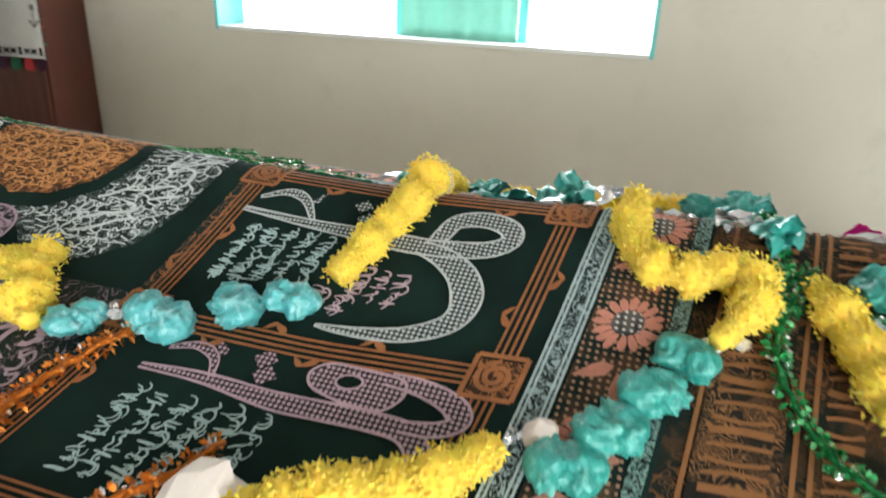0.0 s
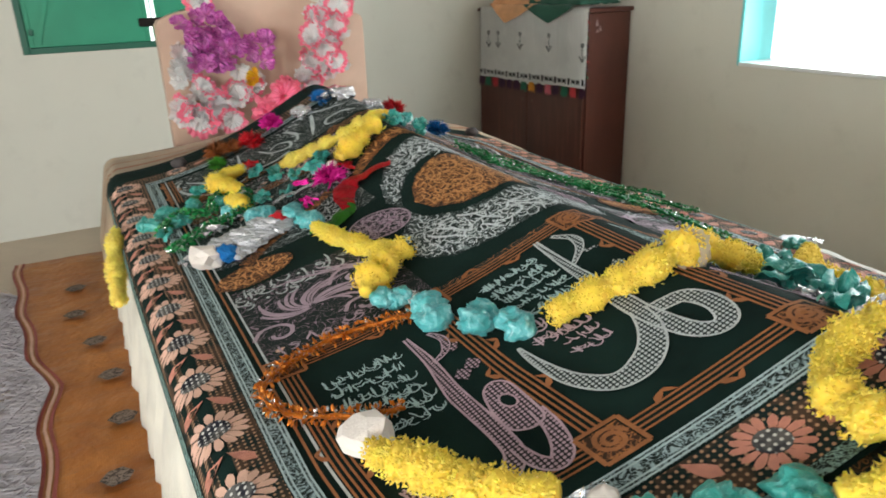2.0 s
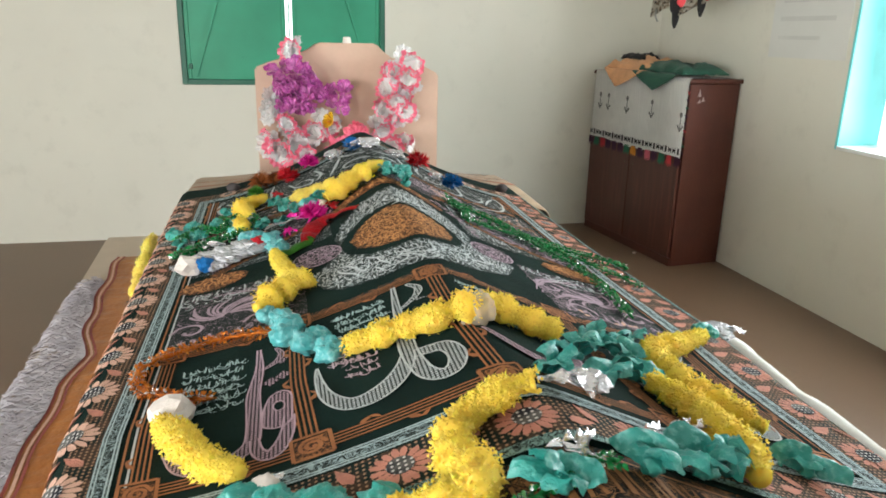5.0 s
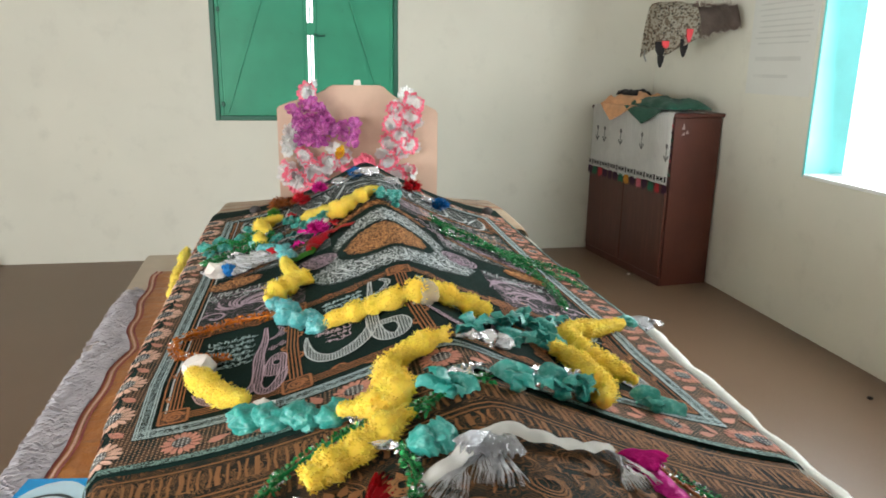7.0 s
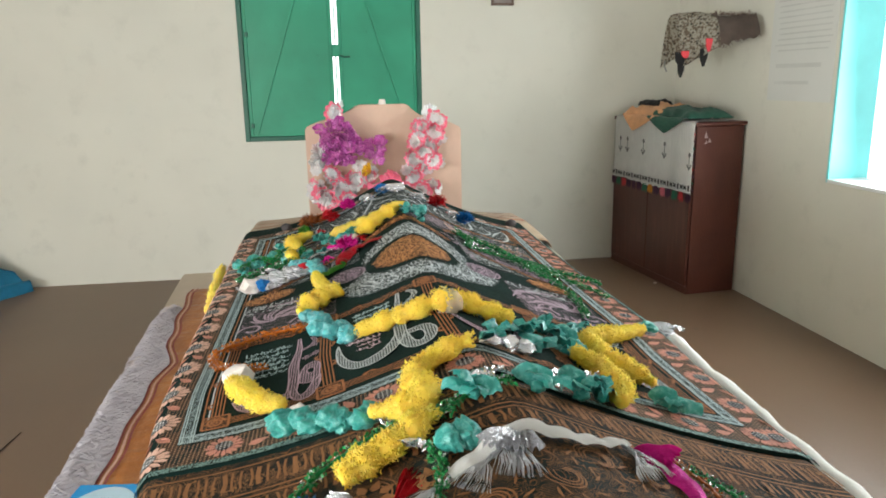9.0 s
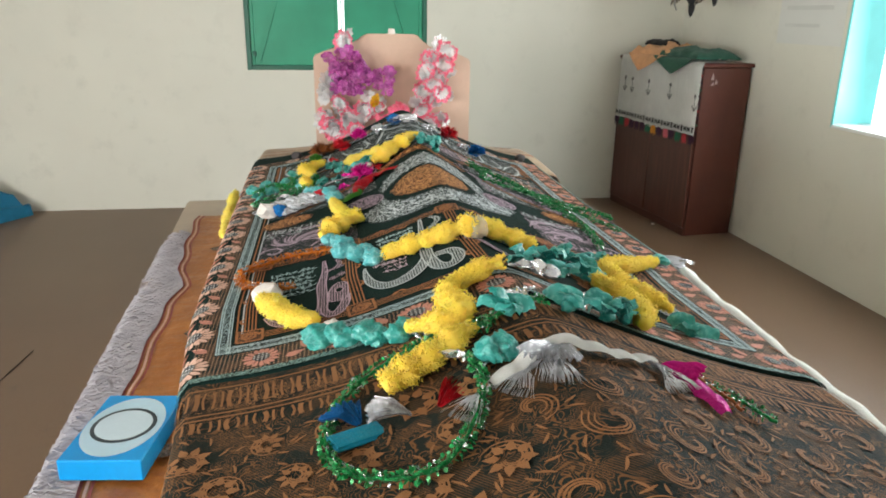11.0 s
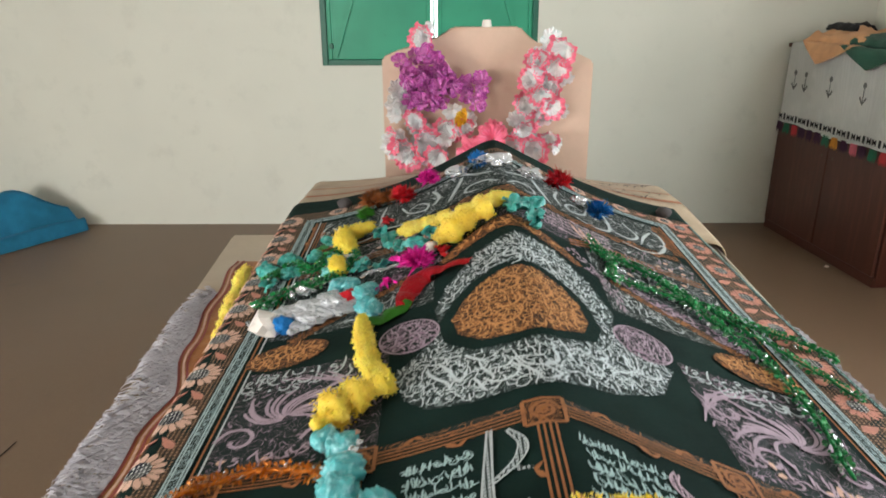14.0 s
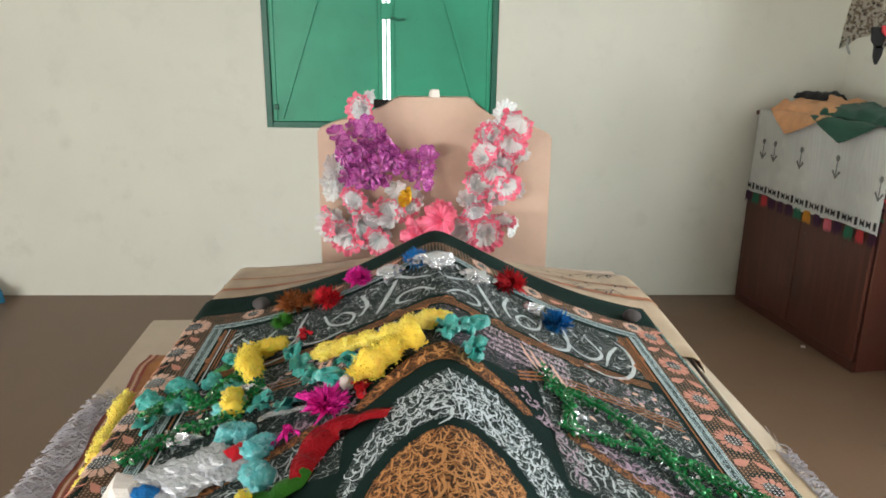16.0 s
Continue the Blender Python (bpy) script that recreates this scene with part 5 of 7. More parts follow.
chenille("garland", [(-0.175, 2.445), (-0.11, 2.485), (-0.045, 2.51)], 0.043, YELLOW, "thick yellow tissue garland near the headstone", seed=11)
chenille("garland", [(-0.36, 2.745), (-0.44, 2.72), (-0.42, 2.64), (-0.40, 2.58)], 0.031, YELLOW, "yellow tissue garland twisted with green tinsel", seed=12)
chenille("garland", [(-0.44, 2.545), (-0.42, 2.47)], 0.034, YELLOW, "small yellow tissue tuft on the cover", seed=13)

GT = "sparkling green tinsel strand lying on the cover"
for k, (route, r) in enumerate((
    ([(0.20, 2.56), (0.235, 2.47), (0.22, 2.375)], 0.014),
    ([(0.205, 2.36), (0.32, 2.385), (0.447, 2.39), (0.52, 2.345), (0.60, 2.305), (0.66, 2.24)], 0.013),
    ([(0.20, 2.50), (0.30, 2.50), (0.36, 2.45), (0.42, 2.32), (0.48, 2.18), (0.49, 2.0), (0.465, 1.81)], 0.015),
    ([(0.38, 2.47), (0.50, 2.31), (0.575, 2.19), (0.63, 2.08)], 0.012),
    ([(-0.615, 2.355), (-0.53, 2.43), (-0.43, 2.465), (-0.39, 2.56), (-0.43, 2.64)], 0.017),
    ([(-0.62, 2.50), (-0.56, 2.59), (-0.50, 2.53), (-0.46, 2.62), (-0.40, 2.66)], 0.018),
    ([(-0.09, 0.962), (-0.21, 0.985), (-0.33, 0.92), (-0.39, 0.805), (-0.385, 0.705), (-0.325, 0.64), (-0.248, 0.628), (-0.188, 0.688), (-0.145, 0.79), (-0.15, 0.89)], 0.014),
    ([(0.02, 1.02), (-0.07, 0.995), (-0.15, 0.97)], 0.013),
    ([(0.28, 1.42), (0.29, 1.29), (0.27, 1.17)], 0.010),
)):
    garland("tinsel_strand", route, r * (1.25 if k in (4, 5) else 1.15), GREEN_TINSEL, GT if k != 6 else "green tinsel strand lying in a loop at the tomb's foot", "tinsel", 20 if k in (4, 5) else 13, 30 + k, 0.0058, LIGHT_TINSEL)
garland("tinsel_strand", [(-0.315, 1.68), (-0.42, 1.722), (-0.53, 1.702), (-0.583, 1.645), (-0.56, 1.565), (-0.48, 1.50), (-0.43, 1.475)], 0.019, ORANGE_TINSEL, "copper-orange tinsel strand bent round a lettered panel", "tinsel", 16, 50, 0.0042, BRIGHT_COPPER)
garland("tinsel_strand", [(0.262, 0.865), (0.295, 0.83), (0.325, 0.785)], 0.014, GREEN_TINSEL, "short green tinsel end at the tomb's foot", "tinsel", 12, 51, 0.0035)
garland("tinsel_strand", [(0.235, 0.885), (0.262, 0.84), (0.268, 0.79)], 0.014, RUST_FOIL, "short red-orange tinsel end at the tomb's foot", "tinsel", 10, 52, 0.0035)


def crushed(size, seed, flat=0.5):
    """Foil or paper crushed into sharp facets and folds."""
    bm = bmesh.new()
    bmesh.ops.create_icosphere(bm, subdivisions=4, radius=size)
    off = Vector((seed * 3.1, seed * 2.3, seed * 1.1))
    for v in bm.verts:
        n = v.co.normalized()
        q = noise.noise(n * 1.4 + off) * 0.8 + abs(noise.noise(n * 2.6 + off)) * 0.8 - abs(noise.noise(n * 5.5 + off)) * 0.5 - 0.1
        v.co = n * size * (1 + 0.5 * q)
        v.co.x *= 1.25
        v.co.z *= flat
    return bm


def crumple(size, seed, flat=0.62, depth=0.34, detail=3):
    """A crumpled pouch of film."""
    bm = bmesh.new()
    bmesh.ops.create_icosphere(bm, subdivisions=detail, radius=size)
    off = Vector((seed * 3.7, seed * 1.9, seed * 0.7))
    for v in bm.verts:
        n = v.co.normalized()
        q = noise.noise(n * 2.1 + off) * 0.5 + abs(noise.noise(n * 4.5 + off)) * 0.9 - 0.25
        v.co = n * size * (1 + depth * q)
        v.co.z *= flat
    return bm


def petal_bow(size, seed, count=6, apart=False):
    """A gathered piece of film: cupped crumpled leaves round a knot."""
    rnd = random.Random(seed)
    bm = bmesh.new()
    every = []
    n = 8
    for leaf in range(count):
        if apart:
            bm = bmesh.new()
            every.append(bm)
        turn = 6.2832 * (leaf + rnd.uniform(-0.3, 0.3)) / count
        rise = rnd.uniform(0.05, 1.0)
        long, wide = size * rnd.uniform(0.75, 1.15), size * rnd.uniform(0.55, 0.85)
        m = Matrix.Rotation(turn, 4, "Z") @ Matrix.Rotation(-rise, 4, "Y") @ Matrix.Rotation(rnd.uniform(-0.7, 0.7), 4, "X")
        off = Vector((rnd.uniform(0, 50), rnd.uniform(0, 50), 0))
        grid = []
        for i in range(n + 1):
            a = i / n
            row = []
            for j in range(n + 1):
                b = 2 * j / n - 1
                w = wide * (a ** 0.5) * (1.0 - 0.45 * a ** 3)
                q = Vector((a * 3.2, b * 2.2, 0)) + off
                fold = 0.20 * noise.noise(q) + 0.13 * abs(noise.noise(q * 2.3)) + 0.05 * noise.noise(q * 5)
                row.append(bm.verts.new(m @ Vector((long * a * (1 - 0.12 * b * b), w * b, size * (0.30 * math.sin(2.4 * a) - 0.30 * b * b * a + fold * (0.3 + a))))))
            grid.append(row)
        for i in range(n):
            for j in range(n):
                bm.faces.new((grid[i][j], grid[i][j + 1], grid[i + 1][j + 1], grid[i + 1][j]))
    return every if apart else bm


TURN = random.Random(77)


def set_on(name, bm, material, s, v, label, category, lift=0.01, turn=None, group="", smooth=True):
    p = drape(s, v, CLOTH_LIFT)
    bm.transform(Matrix.Rotation(TURN.uniform(0, 6.28) if turn is None else turn, 4, "Z"))
    low = min(q.co.z for q in bm.verts)
    ob = mesh_ob(name, bm, material, None, "", smooth)
    ob.location = (p.x, p.y, p.z - low - 0.35 * lift)
    return tagged(ob, label, category, group)


def pouch(long, wide, seed):
    """A puffed lobe of film gathered at its root, with pleats that die out towards the rounded end."""
    rnd = random.Random(seed)
    off = Vector((rnd.uniform(0, 40), rnd.uniform(0, 40), 0))
    bm = bmesh.new()
    na, nu, pleats = 30, 18, rnd.choice((5, 6, 7))
    rings = []
    for i in range(nu + 1):
        u = 0.03 + 0.95 * i / nu
        r = wide * (math.sin(math.pi * u ** 0.85) ** 0.62)
        row = []
        for j in range(na):
            a = 6.2832 * j / na
            d = Vector((math.cos(a), math.sin(a), u * 2.0)) * 1.6 + off
            k = 0.95 + 0.22 * (1 - u) * math.cos(pleats * a + 2 * u) + 0.30 * noise.noise(d) + 0.50 * abs(noise.noise(d * 1.9)) - 0.30 * abs(noise.noise(d * 3.4))
            row.append(bm.verts.new((long * (u - 0.15), r * k * math.cos(a), 0.74 * r * k * math.sin(a))))
        rings.append(row)
    for a, b in zip(rings, rings[1:]):
        for j in range(na):
            bm.faces.new((a[j], a[(j + 1) % na], b[(j + 1) % na], b[j]))
    bm.faces.new(rings[0]), bm.faces.new(rings[-1])
    return bm


def teal(s, v, size, pale=False, k=0):
    """A gathered puff of film: puffed lobes round a knot, or an open bow where the film is spread."""
    seed = int(1000 * abs(s) + 100 * v) + k
    rnd = random.Random(seed)
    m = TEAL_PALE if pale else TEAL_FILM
    p = drape(s, v, CLOTH_LIFT)
    bow = (s > -0.1 and v < 1.7) or (v > 2.3 and not pale and seed % 3 != 0)
    size *= 1.0 if bow else 1.12
    puff = thing("film_puff", "pale teal gathered plastic puff of a garland" if pale else "teal plastic film bow spread open" if bow else "teal gathered plastic puff of a garland", "garland puff", tuple(p), group="teal film puffs")
    spin = rnd.uniform(0, 6.28)
    if bow:
        shape = Matrix.Rotation(spin, 4, "Z") @ Matrix.Diagonal((1.25, 0.72, 0.9, 1))
        pieces = petal_bow(size, seed, rnd.choice((4, 5)), True)
        for q in pieces:
            q.transform(shape)
    else:
        pieces = []
        for n, turn in enumerate((0.0, 2.6 + rnd.uniform(-0.5, 0.5), -1.3 + rnd.uniform(-0.6, 0.6))[: rnd.choice((2, 3))]):
            q = pouch(size * rnd.uniform(0.85, 1.15) * (1 if n < 2 else 0.7), size * rnd.uniform(0.5, 0.62) * (1 if n < 2 else 0.7), seed * 3 + n)
            q.transform(Matrix.Rotation(spin + turn, 4, "Z") @ Matrix.Rotation(-rnd.uniform(0.0, 0.35), 4, "Y"))
            pieces.append(q)
    pieces.append(crumple(size * 0.30, s * 9 + v, 0.8, 0.5))
    low = min(w.co.z for w in pieces[-1].verts)
    for q in pieces:
        for w in q.verts:
            w.co.z = max(w.co.z - low - 0.003, -0.002)
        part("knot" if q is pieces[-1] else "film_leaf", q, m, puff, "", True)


for s, v, size in ((-0.325, 1.77, 0.04), (-0.298, 1.665, 0.048), (-0.262, 1.59, 0.046), (-0.235, 1.535, 0.042)):
    teal(s, v, size, True)
for s, v, size in ((-0.385, 1.155, 0.046), (-0.335, 1.125, 0.046), (-0.285, 1.09, 0.046), (-0.238, 1.07, 0.042), (-0.052, 1.0, 0.05), (0.075, 1.04, 0.05), (0.172, 1.085, 0.055), (0.225, 1.12, 0.048),
                   (0.178, 1.446, 0.045), (0.265, 1.565, 0.052), (0.30, 1.52, 0.046), (0.175, 1.35, 0.048), (0.275, 1.43, 0.05), (0.36, 1.62, 0.045), (0.635, 1.80, 0.035), (0.41, 1.20, 0.045), (0.062, 1.28, 0.045), (-0.105, 0.88, 0.045),
                   (0.007, 2.53, 0.042), (0.06, 2.48, 0.048), (0.055, 2.585, 0.04), (-0.31, 2.61, 0.042), (-0.225, 2.50, 0.044), (-0.635, 2.595, 0.044), (-0.585, 2.64, 0.04), (-0.49, 2.745, 0.036), (-0.335, 2.70, 0.036), (-0.27, 2.545, 0.036)):
    teal(s, v, size)
for s, v, size in ((-0.445, 2.50, 0.036), (-0.40, 2.40, 0.042), (-0.345, 2.33, 0.042), (-0.325, 2.24, 0.042)):
    teal(s, v, size, True)


def twist(length, seed, strands=7, thin=1.0, spread=0.5):
    """A twisted tail of foil strips."""
    rnd = random.Random(seed)
    bm = bmesh.new()
    root = (bm.verts.new((0, 0.004, 0.008)), bm.verts.new((0, -0.004, 0.006)))
    for _ in range(strands):
        a = rnd.uniform(-spread, spread)
        pts = [Vector((length * t * math.cos(a * t), length * t * math.sin(a * t) + 0.004 * math.sin(9 * t + a * 7), 0.006 + 0.012 * math.sin(3.1 * t) * rnd.random())) for t in (0, 0.2, 0.4, 0.6, 0.8, 1)]
        w = rnd.uniform(0.003, 0.007) * thin
        last = root
        for k, p in enumerate(pts[1:]):
            tw = Vector((0, math.cos(k * 1.3 + a), math.sin(k * 1.3 + a))) * w
            now = (bm.verts.new(p + tw), bm.verts.new(p - tw))
            if last:
                bm.faces.new((last[0], last[1], now[1], now[0]))
            last = now
    return bm


for k, (s, v, l, a) in enumerate(((0.0, 1.01, 0.06, 1.8), (0.133, 1.105, 0.06, 1.7), (-0.21, 1.065, 0.05, -1.2), (-0.36, 1.16, 0.05, 1.3), (-0.14, 0.885, 0.06, 2.6), (0.23, 1.18, 0.06, 1.2), (0.30, 1.47, 0.05, 0.6), (0.22, 1.40, 0.05, 2.1), (-0.31, 1.72, 0.045, 1.0), (-0.245, 1.56, 0.045, -0.6), (0.70, 1.84, 0.06, 0.3), (0.225, 2.39, 0.035, 1.0), (-0.40, 2.36, 0.06, 0.5), (0.02, 1.235, 0.07, -0.3))):
    set_on("foil_tail", twist(l * 1.2, k, 8, 1.2), SILVER, s, v, "twisted silver foil tail between the film puffs", "foil tail", 0.004, a, "silver foil tails", False)

for s, v, size in ((-0.56, 2.56, 0.036), (-0.52, 2.66, 0.034), (-0.46, 2.60, 0.034), (-0.37, 2.50, 0.036), (-0.31, 2.46, 0.034), (-0.19, 2.55, 0.034), (-0.61, 2.50, 0.032)):
    teal(s, v, size)
for k, (s, v, m, colour) in enumerate(((-0.30, 2.40, MAGENTA_FOIL, "magenta"), (-0.25, 2.43, MAGENTA_FOIL, "magenta"), (-0.16, 2.40, RED_FOIL, "red"), (-0.34, 2.84, RED_FOIL, "red"), (-0.53, 2.70, LIGHT_TINSEL, "green"), (-0.36, 2.56, SILVER, "silver"), (-0.47, 2.43, SILVER, "silver"), (-0.55, 2.31, SILVER, "silver"), (0.14, 2.95, SILVER, "silver"), (-0.02, 2.96, SILVER, "silver"))):
    set_on("foil_scrap", twist(0.07, 200 + k, 9), m, s, v, colour + " foil strips tangled in the garlands", "foil scrap", 0.004, None, "foil scraps", False)

# white paper ends
for s, v, size in ((-0.495, 1.445, 0.042), (-0.555, 2.245, 0.042)):
    set_on("paper_wad", crumple(size * 0.95, s * 7, 0.7, 0.55, 2), WHITE_PAPER, s, v, "white crushed tissue paper wad", "paper wad", smooth=False)
for s, v, size in ((-0.19, 2.47, 0.016), (-0.355, 1.185, 0.018)):
    set_on("paper_wad", crumple(size, s * 7 + v, 0.9, 0.4), WHITE_PAPER, s, v, "small white tissue end of a garland", "paper wad", -0.05 if s > 0 else 0.01)
set_on("tissue_wrap", crumple(0.031, 5.5, 0.95, 0.6), TISSUE, 0.012, 1.468, "thin pinkish tissue wrapped round the yellow garland", "tissue wrap", 0.03)
for s, v, size in ((-0.50, 2.27, 0.052), (-0.45, 2.285, 0.058), (-0.405, 2.30, 0.052), (0.71, 1.86, 0.045), (0.12, 1.30, 0.034)):
    set_on("film_packet", crushed(size * 0.85, s * 5 + v, 0.42), CLEAR_FILM, s, v, "crumpled clear film packet with silvery glints", "film packet", smooth=False)
set_on("foil_ball", crumple(0.026, 3.3, 0.8, 0.6), BLUE_FOIL, -0.51, 2.235, "dark blue foil scrap in the film packet", "foil scrap")
set_on("foil_ball", crumple(0.024, 5.3, 0.8, 0.6), RED_FOIL, -0.375, 2.315, "red foil scrap beside the film packet", "foil scrap")


def rosette_foil(size, seed):
    rnd = random.Random(seed)
    bm = bmesh.new()
    for _ in range(460):
        d = Vector((rnd.gauss(0, 1), rnd.gauss(0, 1), abs(rnd.gauss(0, 0.8)))).normalized()
        side = d.cross(Vector((rnd.random(), rnd.random(), rnd.random()))).normalized()
        blade(bm, d * size * 0.15, d, side, size * rnd.uniform(0.35, 0.85), size * 0.12, side.cross(d) * rnd.uniform(-0.6, 0.6) * size)
    return bm


for s, v, size, m, colour in ((-0.207, 3.00, 0.04, MAGENTA_FOIL, "magenta"), (-0.285, 2.95, 0.042, RED_FOIL, "dark red"), (-0.055, 2.95, 0.036, BLUE_FOIL, "blue"), (-0.12, 2.945, 0.04, SILVER, "silver"), (0.003, 2.90, 0.045, SILVER, "silver"), (0.085, 2.90, 0.042, SILVER, "silver"),
                              (0.185, 2.96, 0.045, RED_FOIL, "bright red"), (0.235, 2.905, 0.032, SILVER, "silver"), (0.285, 2.85, 0.042, BLUE_FOIL, "blue"), (-0.385, 2.985, 0.045, RUST_FOIL, "rust-orange"), (-0.40, 2.91, 0.03, LEAF_GREEN, "green"), (-0.335, 2.99, 0.032, RUST_FOIL, "rust-orange"),
                              (-0.22, 2.40, 0.045, MAGENTA_FOIL, "magenta")):
    set_on("foil_flower", crumple(size * 0.85, s * 31 + v, 0.5, 0.9) if m is SILVER else rosette_foil(size * 1.1, int(s * 999)), m, s, v, colour + " foil flower near the head of the tomb", "foil flower", 0.02, None, "foil flowers", False)
for s, v in ((-0.49, 3.08), (0.545, 3.10)):
    set_on("stone", crumple(0.025, s * 4, 0.7, 0.2), plain("grey_brown_pebble", (0.07, 0.06, 0.06), 0.8), s, v, "dark rounded pebble weighing the cover", "pebble")


def ribbon_strip(route, wide, lift, curl=0.0):
    line = [drape(q.x, q.y, lift) for q in smooth_line([(s, v, 0) for s, v in route], 8)]
    bm = bmesh.new()
    last = None
    for k, p in enumerate(line):
        d = (line[min(k + 1, len(line) - 1)] - line[max(k - 1, 0)]).normalized()
        side = d.cross(Vector((0, 0, 1))).normalized()
        w = wide(k / (len(line) - 1)) if callable(wide) else wide
        z = Vector((0, 0, 0.006 * abs(math.sin(k * 0.4)) + curl * 0.01))
        now = [bm.verts.new(p + side * w * e / 2 + z + Vector((0, 0, 0.006 * (1 - e * e)))) for e in (-1, -0.5, 0, 0.5, 1)]
        if last:
            for i in range(4):
                bm.faces.new((last[i], last[i + 1], now[i + 1], now[i]))
        last = now
    bmesh.ops.solidify(bm, geom=bm.faces[:], thickness=0.001)
    return bm


def fan(size, seed, spread=1.1, folds=7):
    """A strip of foil gathered at one end and opened as a pleated fan."""
    rnd = random.Random(seed)
    bm = bmesh.new()
    rows = []
    for i in range(9):
        t = i / 8
        row = []
        for j in range(folds * 4 + 1):
            e = 2 * j / (folds * 4) - 1
            a = e * spread / 2
            r = size * (0.12 + 0.88 * t) * (1 + 0.05 * math.sin(j * 1.9 + seed))
            z = 0.004 + size * 0.16 * math.sin(2.6 * t) + size * 0.07 * t * math.cos(j * math.pi / 2) + size * 0.06 * noise.noise(Vector((t * 3, e * 3, seed)))
            row.append(bm.verts.new((r * math.cos(a), r * math.sin(a), max(z, 0.002))))
        rows.append(row)
    for a, b in zip(rows, rows[1:]):
        for j in range(len(a) - 1):
            bm.faces.new((a[j], a[j + 1], b[j + 1], b[j]))
    bmesh.ops.solidify(bm, geom=bm.faces[:], thickness=0.0008)
    return bm


tagged(mesh_ob("ribbon", ribbon_strip([(-0.245, 2.20), (-0.235, 2.26), (-0.205, 2.315), (-0.16, 2.32), (-0.10, 2.305)], swell(0.03, 0.06, 0.5), 0.016), RED_FOIL, None, "", True), "crumpled red film ribbon beside the dome medallion", "ribbon")
tagged(mesh_ob("ribbon", ribbon_strip([(-0.34, 2.19), (-0.29, 2.175), (-0.25, 2.20), (-0.235, 2.235)], swell(0.025, 0.045, 0.4), 0.014), LEAF_GREEN, None, "", True), "green film leaf end of the red ribbon", "ribbon")
tagged(mesh_ob("ribbon", ribbon_strip([(-0.36, 2.43), (-0.30, 2.425), (-0.24, 2.40)], 0.02, 0.02), SILVER, None, "", True), "narrow silver ribbon near the magenta foil", "ribbon")
tagged(mesh_ob("ribbon", ribbon_strip([(-0.135, 0.79), (-0.085, 0.815), (-0.025, 0.85), (0.03, 0.842), (0.08, 0.85), (0.125, 0.868), (0.17, 0.90)], swell(0.026, 0.04), 0.012), WHITE_CLOTH, None, "", True), "white satin ribbon across the foot brocade", "ribbon")
for s, v, a, m, colour in ((-0.03, 0.85, -1.9, STRAND, "silver"), (-0.055, 0.82, -2.15, STRAND, "silver"), (-0.02, 0.84, -1.7, STRAND, "silver"), (0.165, 0.91, -1.4, STRAND, "silver"), (-0.13, 0.80, -2.2, STRAND, "silver")):
    set_on("foil_tassel", twist(0.12, int(s * 500), 26, 0.22, 0.3), m, s, v, colour + " foil tassel spread on the foot brocade", "foil tassel", 0.003, a, "foil tassels", False)
set_on("foil_fan", fan(0.085, 3.0, 1.3, 9), SILVER, -0.015, 0.862, "silver pleated foil fan on the foot brocade", "foil fan", 0.004, -2.0, "foil fans", False)
set_on("foil_fan", fan(0.08, 5.0, 1.0), MAGENTA_FOIL, 0.185, 0.915, "magenta pleated foil fan on the foot brocade", "foil fan", 0.004, -1.1, "foil fans", False)
tagged(mesh_ob("ribbon", ribbon_strip([(0.215, 0.885), (0.228, 0.83), (0.232, 0.77)], swell(0.02, 0.04), 0.008), MAGENTA_FOIL, None, "", True), "magenta foil streamer at the tomb's foot", "ribbon")
set_on("foil_fan", fan(0.085, 7.0, 0.95), RED_FOIL, -0.222, 0.785, "red pleated foil fan inside the tinsel loop", "foil fan", 0.004, 0.75, "foil fans", False)
set_on("foil_fan", fan(0.08, 9.0, 1.0), SILVER, -0.25, 0.785, "silver-white foil fan inside the tinsel loop", "foil fan", 0.004, 3.0, "foil fans", False)
set_on("foil_fan", fan(0.07, 11.0, 1.4), BLUE_FOIL, -0.335, 0.80, "dark blue foil fan against the tinsel loop", "foil fan", 0.004, 2.3, "foil fans", False)
p = drape(-0.348, 0.768, 0.006)
packet = thing("packet", "flat teal-blue foil strip folded inside the tinsel loop", "packet", tuple(p), 24)
part("wrapper", box(-0.042, 0.05, -0.022, 0.022, 0.0, 0.010, 0.004, 2), film("teal_blue_foil", (0.02, 0.30, 0.45), 0.3), packet)
part("flap", box(0.051, 0.075, -0.018, 0.018, 0.001, 0.008, 0.003, 2), film("pale_blue_foil", (0.25, 0.42, 0.52), 0.25), packet)

# blue boxed packet on the plinth
p = (1.60, 1.495, SLAB_Z + 0.02)
card = thing("tissue_box", "flat bright blue box with a pale ring picture on the plinth", "box", p, -7)
part("body", box(-0.098, 0.098, -0.15, 0.15, 0, 0.055, 0.003), plain("bright_blue_card", (0.005, 0.30, 0.72), 0.35), card)
for a, b, h, m in ((0.094, 0.135, 0.0556, plain("pale_blue_print", (0.5, 0.68, 0.82), 0.4)), (0.078, 0.080, 0.0562, plain("dark_grey_print", (0.03, 0.045, 0.06), 0.4)), (0.068, 0.069, 0.0568, plain("white_blue_print", (0.62, 0.74, 0.86), 0.4))):
    bm = bmesh.new()
    bm.faces.new([bm.verts.new((a * math.cos(t), b * math.sin(t), h)) for t in (6.2832 * k / 40 for k in range(40))])
    part("print", bm, m, card)

# ---- headstone flowers ----


